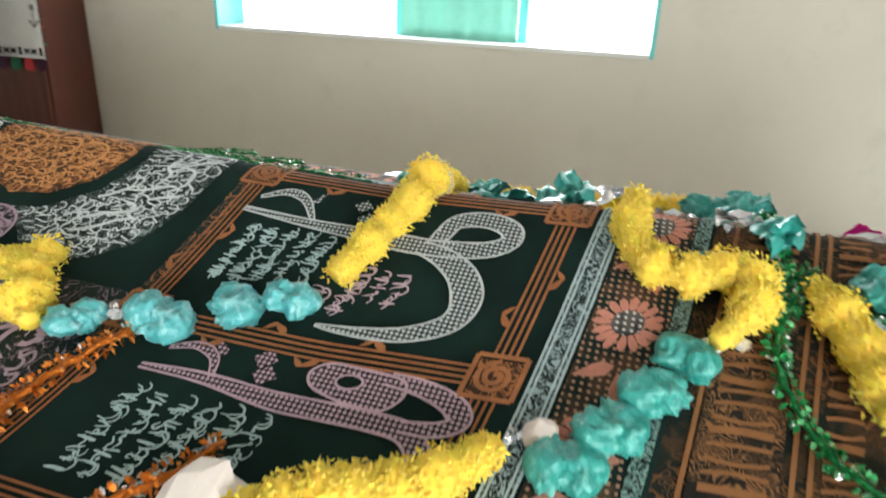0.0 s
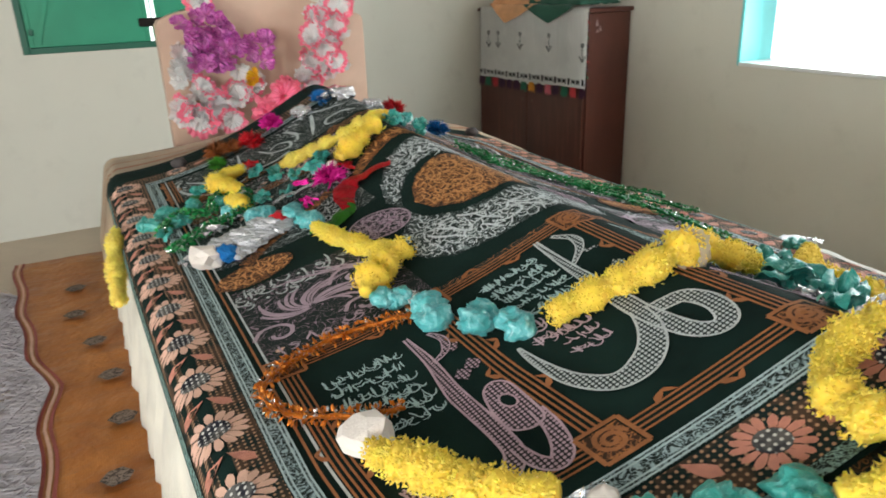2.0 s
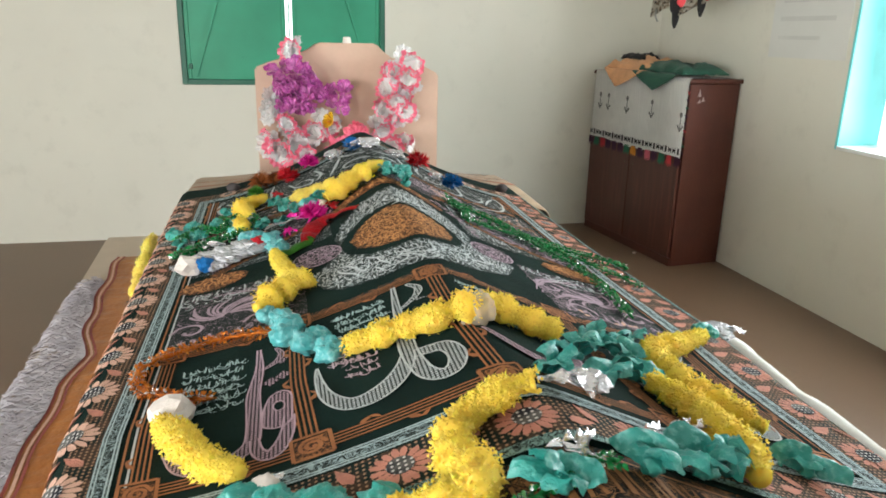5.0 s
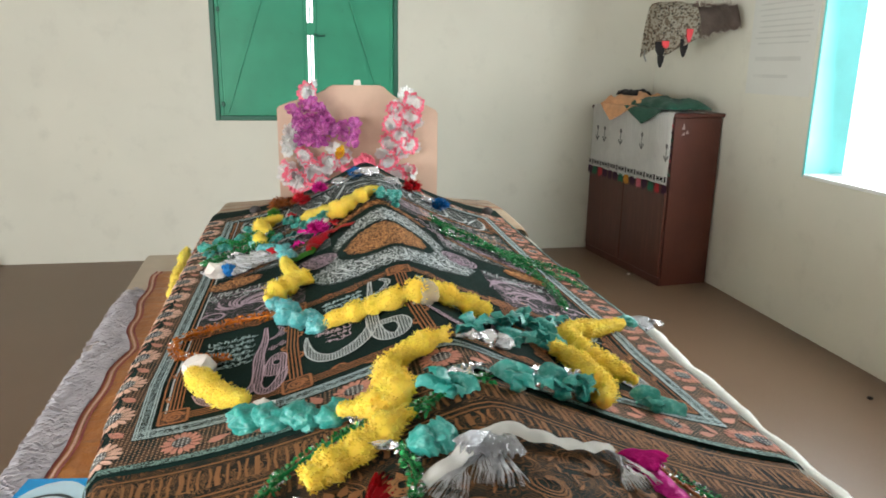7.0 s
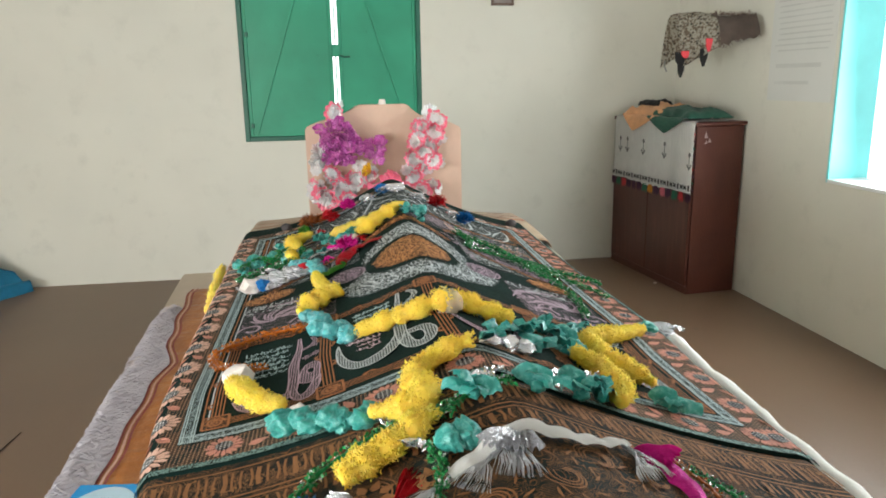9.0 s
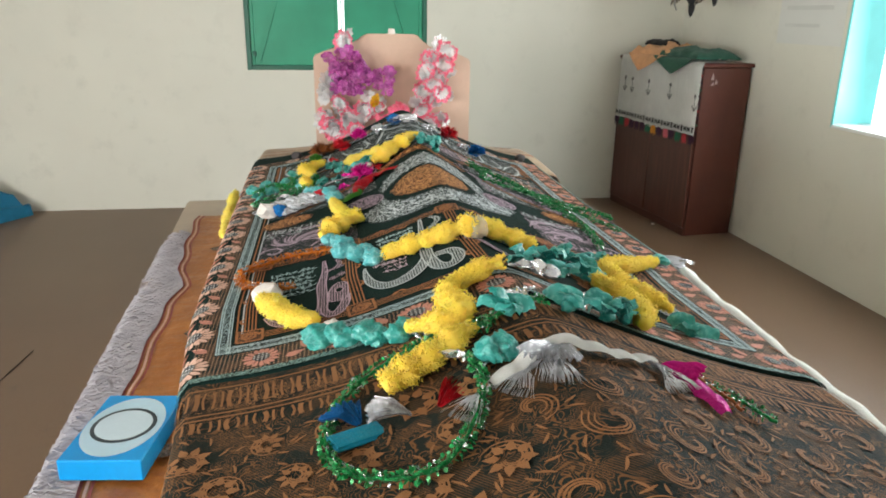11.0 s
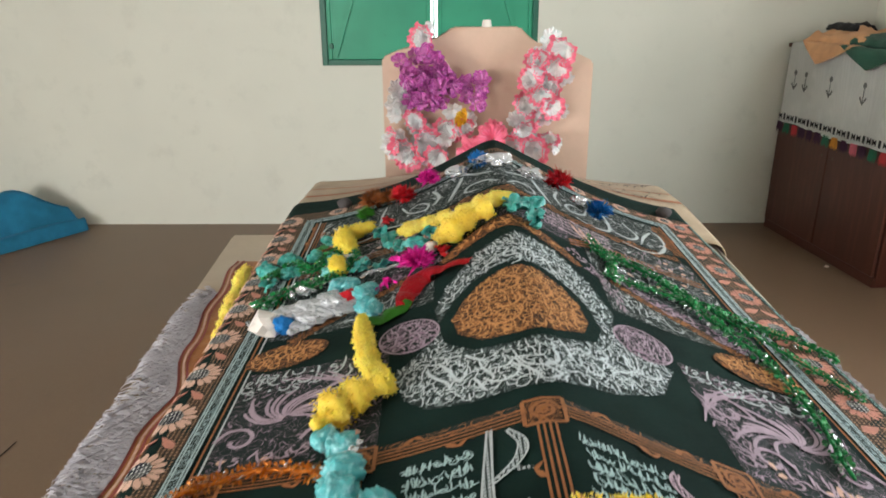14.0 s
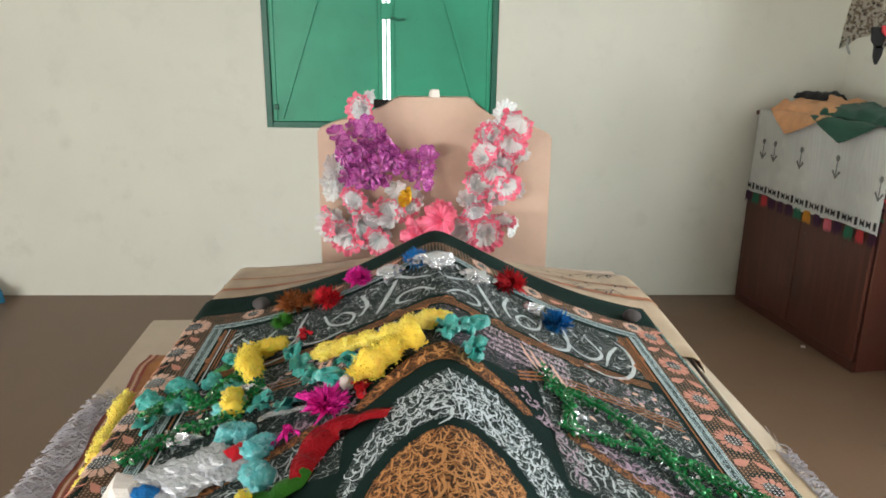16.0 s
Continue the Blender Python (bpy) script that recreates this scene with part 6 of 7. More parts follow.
def ruffle(size, seed, layers=3, petals=7):
    """An artificial flower: layers of wavy petals, their tips in the second material."""
    rnd = random.Random(int(seed * 100))
    bm = bmesh.new()
    for layer in range(layers):
        r0 = size * (1 - 0.24 * layer)
        ph = rnd.uniform(0, 6)
        for k in range(petals - layer):
            a0 = 6.2832 * (k + rnd.uniform(-0.2, 0.2)) / (petals - layer) + ph
            lift = rnd.uniform(0.25, 0.75) + 0.25 * layer
            nr, na = 8, 7
            grid = []
            for i in range(nr + 1):
                t = i / nr
                row = []
                for j in range(na):
                    e = 2 * j / (na - 1) - 1
                    w = 0.52 * (t ** 0.6) * (1 - 0.35 * t ** 4)
                    r = r0 * (t * (1 - 0.16 * e * e * t) + 0.05 * math.sin(5 * e + ph + k) * t)
                    z = size * (lift * t ** 1.5 + 0.10 * t * math.sin(6 * e + k * 2 + ph) + 0.16 * e * e * t)
                    a = a0 + e * w * 1.25
                    row.append(bm.verts.new((r * math.cos(a), r * math.sin(a), z)))
                grid.append(row)
            for i in range(nr):
                for j in range(na - 1):
                    f = bm.faces.new((grid[i][j], grid[i][j + 1], grid[i + 1][j + 1], grid[i + 1][j]))
                    f.material_index = 1 if i == nr - 1 else 0
                    f.smooth = True
    return bm


def carnation(seed):
    """A trumpet of sheer cloth, gathered at the root, with a frilled rim in the second material."""
    rnd = random.Random(int(seed * 100))
    bm = bmesh.new()
    for layer in range(2):
        ph, lobes = rnd.uniform(0, 6), rnd.choice((7, 8, 9))
        size = 1 - 0.25 * layer
        na, nr = 72, 9
        rings = []
        for i in range(nr + 1):
            t = i / nr
            row = []
            for j in range(na):
                a = 6.2832 * j / na
                n = noise.noise(Vector((math.cos(a) * 1.4, math.sin(a) * 1.4, seed + layer)))
                r = size * (0.10 + 0.90 * t ** 1.25) * (1 + 0.09 * t ** 2 * math.sin(lobes * a + ph) + 0.22 * n * t)
                z = -0.85 + 0.95 * t ** 0.9 - 0.12 * t ** 5 + 0.10 * t ** 3 * math.sin(2 * lobes * a + ph) + 0.05 * math.sin(16 * a) * t * (1 - t) * 3
                row.append(bm.verts.new((r * math.cos(a), r * math.sin(a), z)))
            rings.append(row)
        for i in range(nr):
            for j in range(na):
                f = bm.faces.new((rings[i][j], rings[i][(j + 1) % na], rings[i + 1][(j + 1) % na], rings[i + 1][j]))
                f.material_index = 1 if i >= nr - 2 and (i == nr - 1 or layer == 0) else 0
                f.smooth = True
    return bm


def petal_cloth(name, c, trans, cover=1.0):
    m = Nodes(name, 0.5, 0, 0.4)
    m.colour(m.mix(m.noise(40, 3), shade(c, 0.85), shade(c, 1.1)))
    m.bsdf.inputs["Subsurface Weight"].default_value = 0.5
    m.bsdf.inputs["Subsurface Radius"].default_value = (1.0, 0.8, 0.8)
    m.bsdf.inputs["Subsurface Scale"].default_value = trans * 0.2
    m.bsdf.inputs["Alpha"].default_value = cover
    return m.mat


SHEER = petal_cloth("sheer_white_petal", (0.95, 0.92, 0.93), 0.12, 0.66)
RIM_PINK = petal_cloth("rose_pink_petal_rim", (0.88, 0.20, 0.30), 0.05)
HOT_PINK = petal_cloth("hot_pink_petal", (0.98, 0.22, 0.36), 0.03)
PURPLE = petal_cloth("purple_petal", (0.80, 0.30, 0.66), 0.03)
PURPLE_DARK = petal_cloth("dark_purple_petal", (0.60, 0.13, 0.48), 0.03)
YELLOW_PETAL = petal_cloth("yellow_petal", (0.86, 0.50, 0.03), 0.1)

RND = random.Random(21)
bloom_meshes = {}


def bloom(kind, px, pz, r, out):
    """A flower on the headstone's face."""
    mats = {"white": (SHEER, RIM_PINK), "plain_white": (SHEER, SHEER), "pink": (HOT_PINK, RIM_PINK), "purple": (PURPLE, PURPLE_DARK), "yellow": (YELLOW_PETAL, YELLOW_PETAL)}[kind]
    label = {"white": "sheer white artificial flower with a rose-pink rim", "plain_white": "sheer white artificial flower on the headstone", "pink": "hot pink artificial flower at the headstone's foot", "purple": "purple artificial blossom in a cluster on the headstone", "yellow": "small yellow artificial flower amid purple ones"}[kind]
    key = (kind, RND.randrange(4))
    if key not in bloom_meshes:
        bm = carnation(key[1] * 3.1 + len(kind)) if kind in ("white", "plain_white", "pink") else ruffle(1.0, key[1] * 3.1 + len(kind), 3, 6)
        data = bpy.data.meshes.new("flower")
        bm.to_mesh(data)
        bm.free()
        data.materials.append(mats[0]), data.materials.append(mats[1])
        bloom_meshes[key] = data
    ob = new("flower", bloom_meshes[key])
    tilt = Euler((radians(90 + RND.uniform(-55, 45)), radians(RND.uniform(-20, 20)), radians(RND.uniform(-60, 60))))
    ob.matrix_world = Matrix.LocRotScale((px, HEAD_Y - out - (0.5 * r if kind in ("white", "plain_white", "pink") else 0.0), pz), tilt, (r, r, r))
    tagged(ob, label, "artificial flower", "headstone flowers")


def face(px, py):
    return 2.33 + (px - 700) * 0.00205, 1.378 - (py - 180) * 0.00208


for px, py, r in ((640, 195, 0.062), (605, 412, 0.085), (580, 385, 0.06), (650, 392, 0.08), (690, 368, 0.07), (862, 228, 0.055), (905, 215, 0.066), (865, 245, 0.06), (900, 250, 0.06), (872, 300, 0.06), (895, 320, 0.055), (850, 268, 0.06), (888, 285, 0.06), (845, 318, 0.06), (880, 345, 0.06), (842, 368, 0.06), (893, 385, 0.05), (858, 408, 0.075), (815, 402, 0.07), (722, 362, 0.055), (628, 345, 0.055), (668, 418, 0.06)):
    x, z = face(px, py)
    bloom("white", x, z, r * 0.95, RND.uniform(0.03, 0.09))
    bloom("plain_white", x + RND.uniform(-0.04, 0.04), z + RND.uniform(-0.04, 0.04), r * 0.8, RND.uniform(0.02, 0.05))
for px, py, r in ((600, 290, 0.06), (592, 316, 0.06), (625, 360, 0.065), (660, 368, 0.07), (640, 410, 0.07), (835, 390, 0.07), (592, 300, 0.05), (585, 335, 0.05), (615, 330, 0.045), (700, 330, 0.045), (830, 345, 0.05)):
    x, z = face(px, py)
    bloom("plain_white", x, z, r * 0.85, RND.uniform(0.015, 0.05))
for px, py, r in ((775, 378, 0.08), (748, 404, 0.09), (785, 360, 0.06), (730, 412, 0.06)):
    x, z = face(px, py)
    bloom("pink", x, z, r * 0.85, 0.10)
for px, py in ((600, 235), (625, 225), (650, 222), (668, 238), (690, 240), (612, 262), (640, 255), (665, 262), (690, 265), (625, 285), (650, 288), (675, 285), (695, 288), (640, 310), (660, 318), (680, 305), (735, 275), (750, 290), (725, 300), (745, 312), (605, 250), (758, 275), (645, 270), (655, 245), (632, 268), (658, 302), (672, 250), (618, 305), (700, 275)):
    x, z = face(px, py)
    bloom("purple", x, z, RND.uniform(0.034, 0.046), RND.uniform(0.05, 0.10))
for px, py, r in ((728, 338, 0.036), (720, 345, 0.028)):
    x, z = face(px, py)
    bloom("yellow", x, z, r, 0.11)
tagged(mesh_ob("knob", add_tube(bmesh.new(), [(2.47, HEAD_Y + 0.04, 1.38), (2.47, HEAD_Y + 0.04, 1.40), (2.47, HEAD_Y + 0.04, 1.415)], lambda t: 0.022 - 0.006 * t, 12), WHITE_PAPER), "small white knob on top of the headstone", "knob")
part("bolt", box(0.64, 0.80, 0.012, 0.029, 0.12, 0.17, 0.006), DARK_GAP, shutters, "dark bolt at the foot of the slit")

# ---- cabinet cloths and wall things ----
TASSELS = [tuft_material("red_yarn", (0.55, 0.05, 0.06)), tuft_material("green_yarn", (0.03, 0.16, 0.09)), tuft_material("orange_yarn", (0.62, 0.26, 0.03)), tuft_material("dark_purple_yarn", (0.06, 0.02, 0.05)), tuft_material("pink_yarn", (0.65, 0.15, 0.2))]
runner = thing("cabinet_runner", "white embroidered cloth with dark sprigs and bright tassels over the cabinet", "cloth")
runner.matrix_world = CAB
H = 1.206
rows = []
bm = bmesh.new()
for k in range(41):
    y = -0.03 + 1.09 * k / 40
    wob = 0.004 * math.sin(k * 0.8)
    profile = [(0.24, H + 0.006), (0.12, H + 0.008), (0.0, H + 0.008), (-0.018, H + 0.002), (-0.026 + wob, H - 0.03), (-0.027 + wob, H - 0.16), (-0.029 + wob * 1.5, H - 0.32), (-0.032 + wob * 2, 0.722 + 0.008 * math.sin(k * 0.23))]
    rows.append([bm.verts.new((x, y, z)) for x, z in profile])
for a, b in zip(rows, rows[1:]):
    for j in range(len(a) - 1):
        bm.faces.new((a[j], a[j + 1], b[j + 1], b[j]))
bmesh.ops.solidify(bm, geom=bm.faces[:], thickness=0.003)
part("cloth", bm, WHITE_CLOTH, runner, "", True)
SPRIG_GREY = plain("dark_grey_sprig_thread", (0.20, 0.20, 0.19), 0.8)
for y in (0.0, 0.31, 0.60, 0.84, 0.95):
    bm = bmesh.new()
    z = 0.985 - 0.05 * (y == 0.0)
    add_prism(bm, [(y - 0.003, z - 0.05), (y + 0.003, z - 0.05), (y + 0.002, z + 0.045), (y - 0.002, z + 0.045)], -0.037, -0.035, "x")
    for side in (-1, 1):
        add_prism(bm, [(y, z - 0.05), (y + side * 0.03, z - 0.014), (y + side * 0.022, z - 0.006), (y, z - 0.04)], -0.037, -0.035, "x")
    add_prism(bm, [(y + 0.014 * math.cos(t), z + 0.055 + 0.017 * math.sin(t)) for t in (0, 1.05, 2.1, 3.14, 4.2, 5.2)], -0.037, -0.035, "x")
    part("sprig", bm, SPRIG_GREY, runner)
bm = bmesh.new()
for k in range(26):
    y = -0.015 + k * 0.042
    z = 0.765
    add_prism(bm, [(y - 0.014, z - 0.018), (y, z - 0.004), (y + 0.014, z - 0.018), (y + 0.014, z + 0.018), (y, z + 0.004), (y - 0.014, z + 0.018)] if k % 3 else [(y - 0.008, z - 0.02), (y + 0.008, z - 0.02), (y + 0.008, z + 0.02), (y - 0.008, z + 0.02)], -0.041, -0.039, "x")
part("border_stitching", bm, BLACK_COTTON, runner)
for k in range(14):
    rnd = random.Random(90 + k)
    y = -0.01 + k * 0.0805
    bm = bmesh.new()
    for _ in range(44):
        o = rnd.uniform(-0.03, 0.03)
        blade(bm, Vector((-0.036 + rnd.uniform(-0.006, 0.006), y + o * 0.7, 0.728)), Vector((rnd.uniform(-0.1, 0.06), o * 4, -1)).normalized(), Vector((0, 1, 0)), rnd.uniform(0.05, 0.075), 0.008, Vector((0, 0, 0)))
    part("tassel", bm, TASSELS[(3, 0, 1, 3, 4, 3, 2, 1, 3, 3)[k % 10]], runner)
for k in range(9):
    rnd = random.Random(190 + k)
    z = 0.76 + k * 0.047
    bm = bmesh.new()
    for _ in range(10):
        blade(bm, Vector((-0.03, -0.028, z)), Vector((rnd.uniform(-0.3, 0.3), -1, rnd.uniform(-0.9, 0.1))).normalized(), Vector((1, 0, 0)), 0.028, 0.007, Vector((0, 0, 0)))
    part("tassel", bm, TASSELS[(3, 1, 3, 0, 3)[k % 5]], runner)


def heap(nx, ny, wide, deep, high, seed, fall=0.0):
    """A loosely folded cloth: a lumpy sheet with a thick underside."""
    bm = bmesh.new()
    grid = []
    for i in range(nx + 1):
        col = []
        for j in range(ny + 1):
            a, b = i / nx, j / ny
            edge = min(a, 1 - a, b, 1 - b)
            w = 0.12 * noise.noise(Vector((b * 5, seed, 0)))
            z = high * min(1.0, edge * 7) ** 0.6 * (0.55 + 0.7 * abs(noise.noise(Vector((a * 3 + seed, b * 3, seed))))) + 0.3 * high * noise.noise(Vector((a * 9, b * 9, seed)))
            x, y = (a - 0.5) * deep * (1 + w), (b - 0.5) * wide * (1 + 0.1 * noise.noise(Vector((a * 4, seed, 3))))
            if fall and a < 0.25:
                z -= fall * (0.25 - a) * 4
            col.append(bm.verts.new((x, y, max(z, 0.0 if not (fall and a < 0.25) else -9))))
        grid.append(col)
    for i in range(nx):
        for j in range(ny):
            bm.faces.new((grid[i][j], grid[i + 1][j], grid[i + 1][j + 1], grid[i][j + 1]))
    ext = bmesh.ops.extrude_face_region(bm, geom=bm.faces[:])
    for v in ext["geom"]:
        if isinstance(v, bmesh.types.BMVert):
            v.co.z -= 0.012
    return bm


def on_cabinet(name, bm, material, x, y, z, turn, label):
    ob = mesh_ob(name, bm, material, None, "", True)
    ob.matrix_world = CAB @ pose(x, y, z, 0, 0, turn)
    return tagged(ob, label, "folded cloth")


on_cabinet("folded_cloth", heap(18, 24, 0.52, 0.30, 0.075, 2.0), ORANGE_CLOTH, 0.15, 0.70, H + 0.03, 6, "pale orange cloth folded on top of the cabinet")
on_cabinet("folded_cloth", heap(18, 24, 0.60, 0.32, 0.07, 5.0), GREEN_CLOTH, 0.16, 0.32, H + 0.032, -5, "dark green cloth folded on top of the cabinet")
on_cabinet("folded_cloth", heap(12, 14, 0.22, 0.16, 0.04, 8.0), BLACK_COTTON, 0.17, 0.80, H + 0.10, 10, "small black cloth resting on the orange one")


def hanging_flap(y0, y1, tip, drop, material, parent_label):
    """A corner of cloth falling over the cabinet's front edge to a soft point."""
    bm = bmesh.new()
    rows = []
    for i in range(13):
        b = i / 12
        y = y0 + (y1 - y0) * b
        fall = drop * (1 - abs((y - tip) / ((y1 if y > tip else y0) - tip))) ** 0.85
        col = []
        for j in range(9):
            t = j / 8
            if t < 0.4:
                x, z = 0.10 - 0.145 * t / 0.4, H + 0.026 + 0.008 * noise.noise(Vector((y * 9, t * 4, drop * 30)))
            else:
                k = (t - 0.4) / 0.6
                x, z = -0.045 - 0.012 * math.sin(k * 2.2), H + 0.024 - fall * k
            col.append(bm.verts.new((x, y + 0.006 * noise.noise(Vector((t * 5, y * 8, 1))), z)))
        rows.append(col)
    for a, b in zip(rows, rows[1:]):
        for j in range(8):
            bm.faces.new((a[j], a[j + 1], b[j + 1], b[j]))
    bmesh.ops.solidify(bm, geom=bm.faces[:], thickness=0.004)
    bmesh.ops.remove_doubles(bm, verts=bm.verts, dist=0.0004)
    ob = mesh_ob("folded_cloth", bm, material, None, "", True)
    ob.matrix_world = CAB
    tagged(ob, parent_label, "folded cloth")


hanging_flap(0.44, 0.90, 0.74, 0.125, ORANGE_CLOTH, "pale orange cloth corner hanging over the cabinet's front")
hanging_flap(0.06, 0.55, 0.30, 0.115, GREEN_CLOTH, "dark green cloth corner hanging over the cabinet's front")
bm = bmesh.new()
for tri in ([(0.07, 1.10), (0.095, 1.10), (0.082, 1.145)], [(0.10, 1.07), (0.125, 1.07), (0.112, 1.10)], [(0.07, 1.06), (0.095, 1.062), (0.09, 1.085)]):
    add_prism(bm, tri, -0.003, -0.001, "y")
sticker = mesh_ob("sticker", bm, plain("faded_pink_grey_print", (0.35, 0.26, 0.25), 0.6))
sticker.matrix_world = CAB
tagged(sticker, "faded pale sticker marks on the cabinet's side", "sticker")

# patterned garment on a wall peg
hat = thing("hanging_garment", "grey patterned cloth with red and black edges on a peg", "garment", (ROOM_E, 4.42, 1.80))


def weave_material():
    m = Nodes("grey_patterned_weave", 0.9, 0, 0.2)
    v = m.voronoi(42)
    c = m.mix(m.ramp(v, 0.22, 0.42), (0.05, 0.045, 0.04), (0.50, 0.46, 0.38))
    m.colour(m.mix(m.ramp(m.noise(60, 2), 0.5, 0.6), c, (0.20, 0.15, 0.11)))
    m.bump(v, 0.4, 0.004)
    return m.mat


WEAVE = weave_material()
bm = bmesh.new()
rows = []
for k in range(29):
    t = k / 28
    x = -0.44 + 0.38 * t
    col = []
    for j in range(15):
        a = math.pi * j / 14
        r = (0.13 + 0.02 * math.sin(t * 7) + 0.012 * noise.noise(Vector((t * 5, a * 2, 1)))) * (0.75 + 0.35 * (1 - t))
        drop = (0.06 + 0.19 * (1 - t) ** 1.5) * (abs(math.cos(a)) ** 3)
        col.append(bm.verts.new((x, 0.35 - 0.35 * t + r * math.cos(a) * 1.1, 0.02 + r * 0.75 * math.sin(a) - drop + 0.01 * noise.noise(Vector((t * 9, a * 3, 4))))))
    rows.append(col)
tail = bmesh.new()
tail_rows = [[tail.verts.new(v.co + Vector((0, 0, 0.03 * noise.noise(v.co * 30)))) for v in row] for row in rows[14:]]
for mesh, strip in ((bm, rows[:16]), (tail, tail_rows)):
    for a, b in zip(strip, strip[1:]):
        for j in range(14):
            mesh.faces.new((a[j], a[j + 1], b[j + 1], b[j]))
    bmesh.ops.solidify(mesh, geom=mesh.faces[:], thickness=0.006)
bmesh.ops.delete(bm, geom=[v for v in bm.verts if not v.link_faces], context="VERTS")
part("cloth", bm, WEAVE, hat, "", True)
part("tail", tail, plain("brown_grey_fleece", (0.27, 0.21, 0.18), 0.9, 0, 90, 0.4, 0.8, 0.01), hat, "fluffy brown-grey tail", True)
for t, dz, m, w, h in ((0.0, 0.05, BLACK_COTTON, 0.10, 0.10), (0.06, 0.065, TASSELS[0], 0.07, 0.05), (0.0, -0.025, BLACK_COTTON, 0.05, 0.09), (0.36, 0.045, TASSELS[0], 0.05, 0.09), (0.30, -0.02, BLACK_COTTON, 0.06, 0.12)):
    r = 0.135 * (0.75 + 0.35 * (1 - t))
    x, y, z = -0.44 + 0.38 * t, 0.35 - 0.35 * t - 1.1 * r - 0.004, 0.02 - 0.06 - 0.19 * (1 - t) ** 1.5 + dz
    outline = [(x - 0.5 * w, z + 0.5 * h), (x - 0.42 * w, z - 0.1 * h), (x - 0.12 * w, z - 0.5 * h), (x + 0.10 * w, z - 0.46 * h), (x + 0.40 * w, z), (x + 0.5 * w, z + 0.5 * h)]
    bm = add_prism(bmesh.new(), outline, y - 0.007, y + 0.006, "y")
    bmesh.ops.bevel(bm, geom=list(bm.edges), offset=0.003, segments=1, affect="EDGES")
    part("flap", bm, m, hat)
rnd = random.Random(61)
bm = bmesh.new()
for _ in range(900):
    t = rnd.uniform(0.5, 1.0)
    a = rnd.uniform(0, math.pi)
    r = 0.13 * (0.75 + 0.35 * (1 - t))
    root = Vector((-0.44 + 0.38 * t, 0.35 - 0.35 * t + r * math.cos(a) * 1.1, 0.02 + r * 0.75 * math.sin(a) - (0.06 + 0.19 * (1 - t) ** 1.5) * abs(math.cos(a)) ** 3))
    blade(bm, root, Vector((rnd.uniform(-0.5, 0.5), math.cos(a), 0.7 * math.sin(a) - 0.5)).normalized(), Vector((1, 0, 0)), rnd.uniform(0.02, 0.05), 0.005, Vector((0, 0, -0.006)))
part("fleece", bm, plain("loose_brown_fleece", (0.26, 0.19, 0.16), 0.9, 0, 90, 0.4), hat, "loose brown-grey fleece on the tail")["kind"] = "stuff"
part("string", add_tube(bmesh.new(), [(-0.44, 0.44, -0.18), (-0.445, 0.43, -0.22), (-0.44, 0.405, -0.255)], 0.006, 6), plain("grey_string", (0.3, 0.3, 0.28)), hat)
part("peg", add_tube(bmesh.new(), [(0.0, 0.0, 0.0), (-0.12, 0.04, 0.01), (-0.30, 0.22, 0.02)], 0.009, 8), RUST, hat)

frame_ob = thing("picture_frame", "small brown framed picture on the wall", "picture", (3.53, ROOM_N, 2.19))
bm = bmesh.new()
for a, b, c, d in ((-0.09, 0.09, -0.12, -0.10), (-0.09, 0.09, 0.10, 0.12), (-0.09, -0.07, -0.10, 0.10), (0.07, 0.09, -0.10, 0.10)):
    add_box(bm, a, b, -0.022, -0.001, c, d, 0.003)
part("frame", bm, plain("brown_frame_wood", (0.12, 0.075, 0.055), 0.5), frame_ob)
part("picture", box(-0.07, 0.07, -0.012, -0.001, -0.10, 0.10), plain("faded_grey_print", (0.24, 0.20, 0.19), 0.6, 0, 60, 0.4), frame_ob)

poster = thing("poster", "pale paper sheet with faint grey unreadable lines on the wall", "poster", (ROOM_E, 3.95, 1.35))
part("sheet", box(-0.003, -0.0005, -0.31, 0.31, 0, 0.95), plain("pale_poster_paper", (0.62, 0.62, 0.59), 0.7, 0, 30, 0.06), poster)
bm = bmesh.new()
rnd = random.Random(6)
for k in range(19):
    z = 0.30 + k * 0.033
    add_box(bm, -0.0045, -0.0032, -0.28 + rnd.uniform(0, 0.04), 0.28 - rnd.uniform(0, 0.06), z, z + 0.009)
add_box(bm, -0.0045, -0.0032, -0.2, 0.24, 0.2, 0.225), add_box(bm, -0.0045, -0.0032, -0.1, 0.24, 0.1, 0.12)
part("print", bm, plain("faint_grey_print", (0.57, 0.57, 0.545), 0.7), poster)

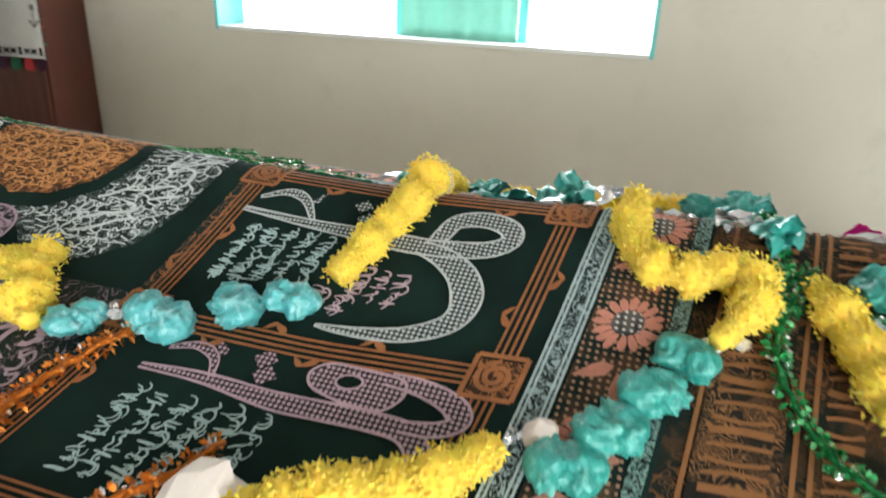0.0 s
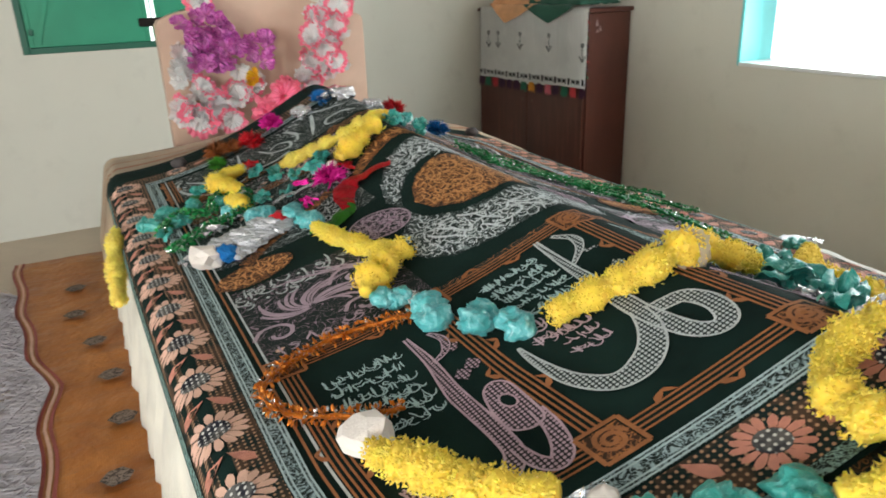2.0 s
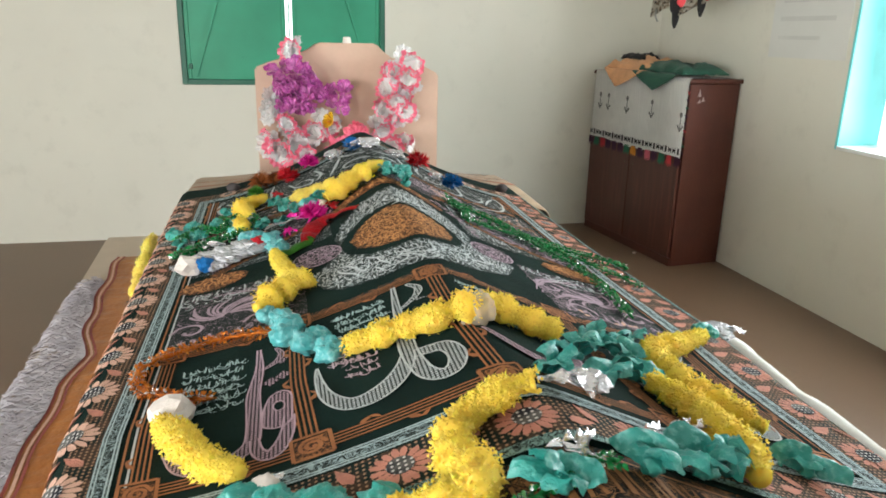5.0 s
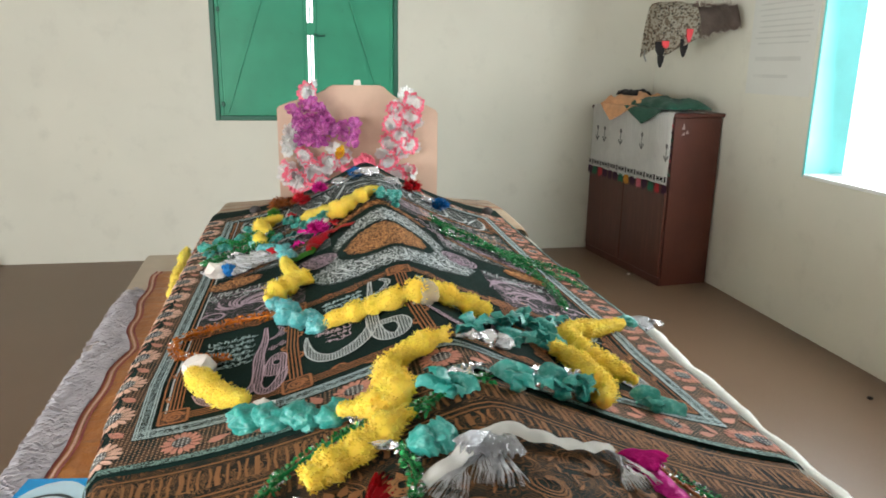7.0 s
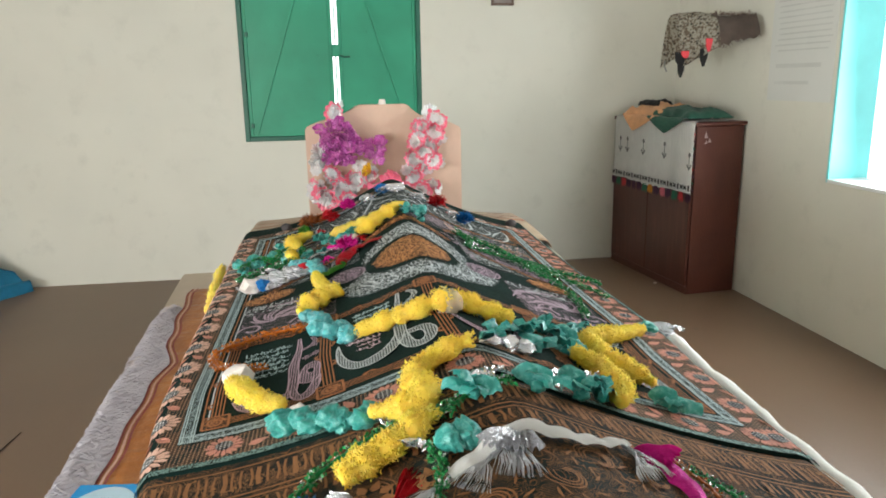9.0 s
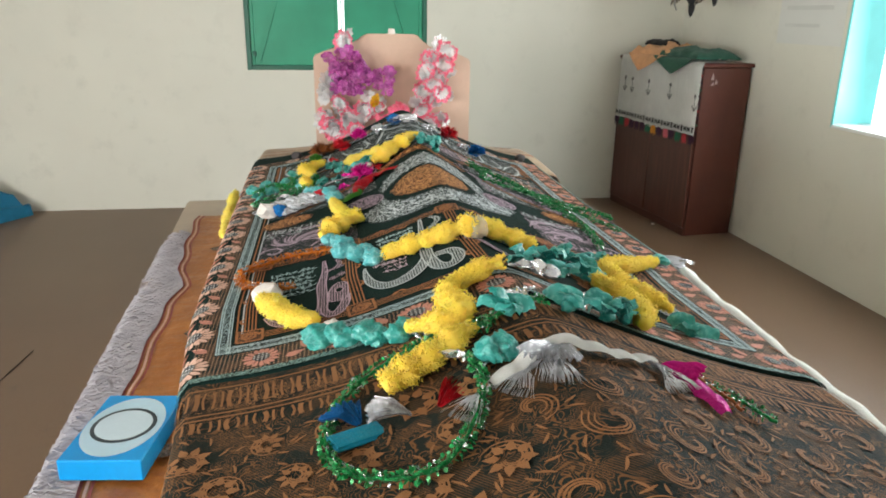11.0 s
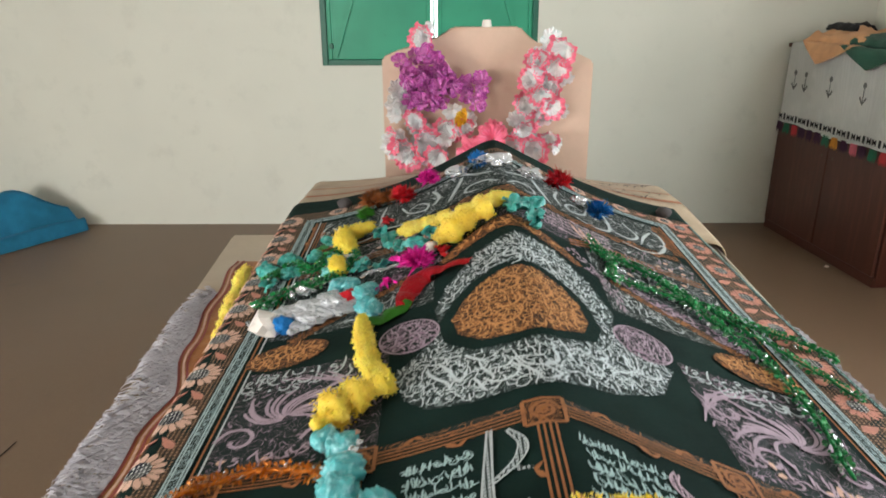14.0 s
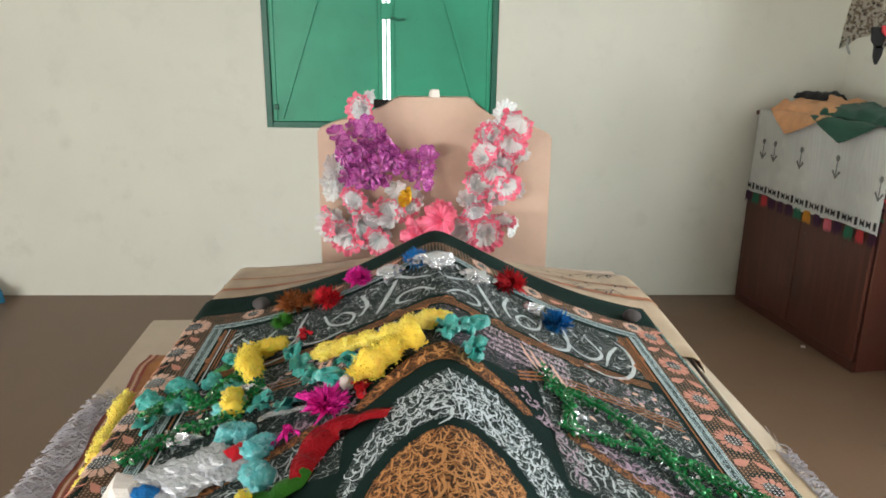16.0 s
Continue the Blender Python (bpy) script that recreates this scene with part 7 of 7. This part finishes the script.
# blue cloth folded on the floor: a rolled near edge and a sheet rising to a soft point
bm = bmesh.new()
rows = []
for i in range(25):
    a = i / 24
    low = Vector((-0.13 - 0.62 * a, 5.44 - 0.95 * a, 0.0))
    high = Vector((-0.30 - 0.95 * a, 5.47 - 0.42 * a, 0.0))
    tall = 0.10 + 0.18 * math.exp(-((a - 0.30) / 0.22) ** 2) + 0.04 * a
    row = []
    for j in range(17):
        b = j / 16
        q = low.lerp(high, b)
        roll = 0.075 * math.sin(min(1.0, b / 0.2) * math.pi) * (1 - 0.3 * a) if b < 0.2 else 0.0
        z = roll + 0.03 * min(1.0, b / 0.1) + tall * max(0.0, (b - 0.15) / 0.6) ** 1.1 * (1 if b < 0.75 else max(0.0, (1 - b) / 0.25)) + 0.012 * noise.noise(Vector((a * 6, b * 5, 2)))
        row.append(bm.verts.new((q.x, q.y, max(z, 0.004))))
    rows.append(row)
for a, b in zip(rows, rows[1:]):
    for j in range(16):
        bm.faces.new((a[j], a[j + 1], b[j + 1], b[j]))
bmesh.ops.solidify(bm, geom=bm.faces[:], thickness=0.004)
ob = mesh_ob("blue_cloth", bm, BLUE_TOWEL, None, "", True)
ob.location.z = 0.002
tagged(ob, "bright blue cloth folded with a rolled edge on the floor", "cloth")

# seams in the floor covering
for a, b in (((0.70, 2.45), (0.728, 2.80)), ((0.728, 2.80), (0.75, 3.03))):
    d = Vector((b[0] - a[0], b[1] - a[1], 0)).normalized()
    n = Vector((-d.y, d.x, 0)) * 0.004
    bm = bmesh.new()
    add_prism(bm, [(a[0] - n.x, a[1] - n.y), (b[0] - n.x * 0.3, b[1] - n.y * 0.3), (b[0] + n.x * 0.3, b[1] + n.y * 0.3), (a[0] + n.x, a[1] + n.y)], 0.0008, 0.003)
    tagged(mesh_ob("floor_seam", bm, DARK_GAP), "dark split seam in the floor covering", "seam", kind="structure")
for x, y, r in ((4.515, 4.735, 0.014), (4.78, 2.62, 0.014)):
    ob = mesh_ob("crumb", crumple(r, x, 0.5, 0.3, 2), WHITE_PAPER if x == 4.515 else DARK_GAP)
    ob.location = (x, y, r * 0.4)
    tagged(ob, "small scrap of litter on the floor", "litter")
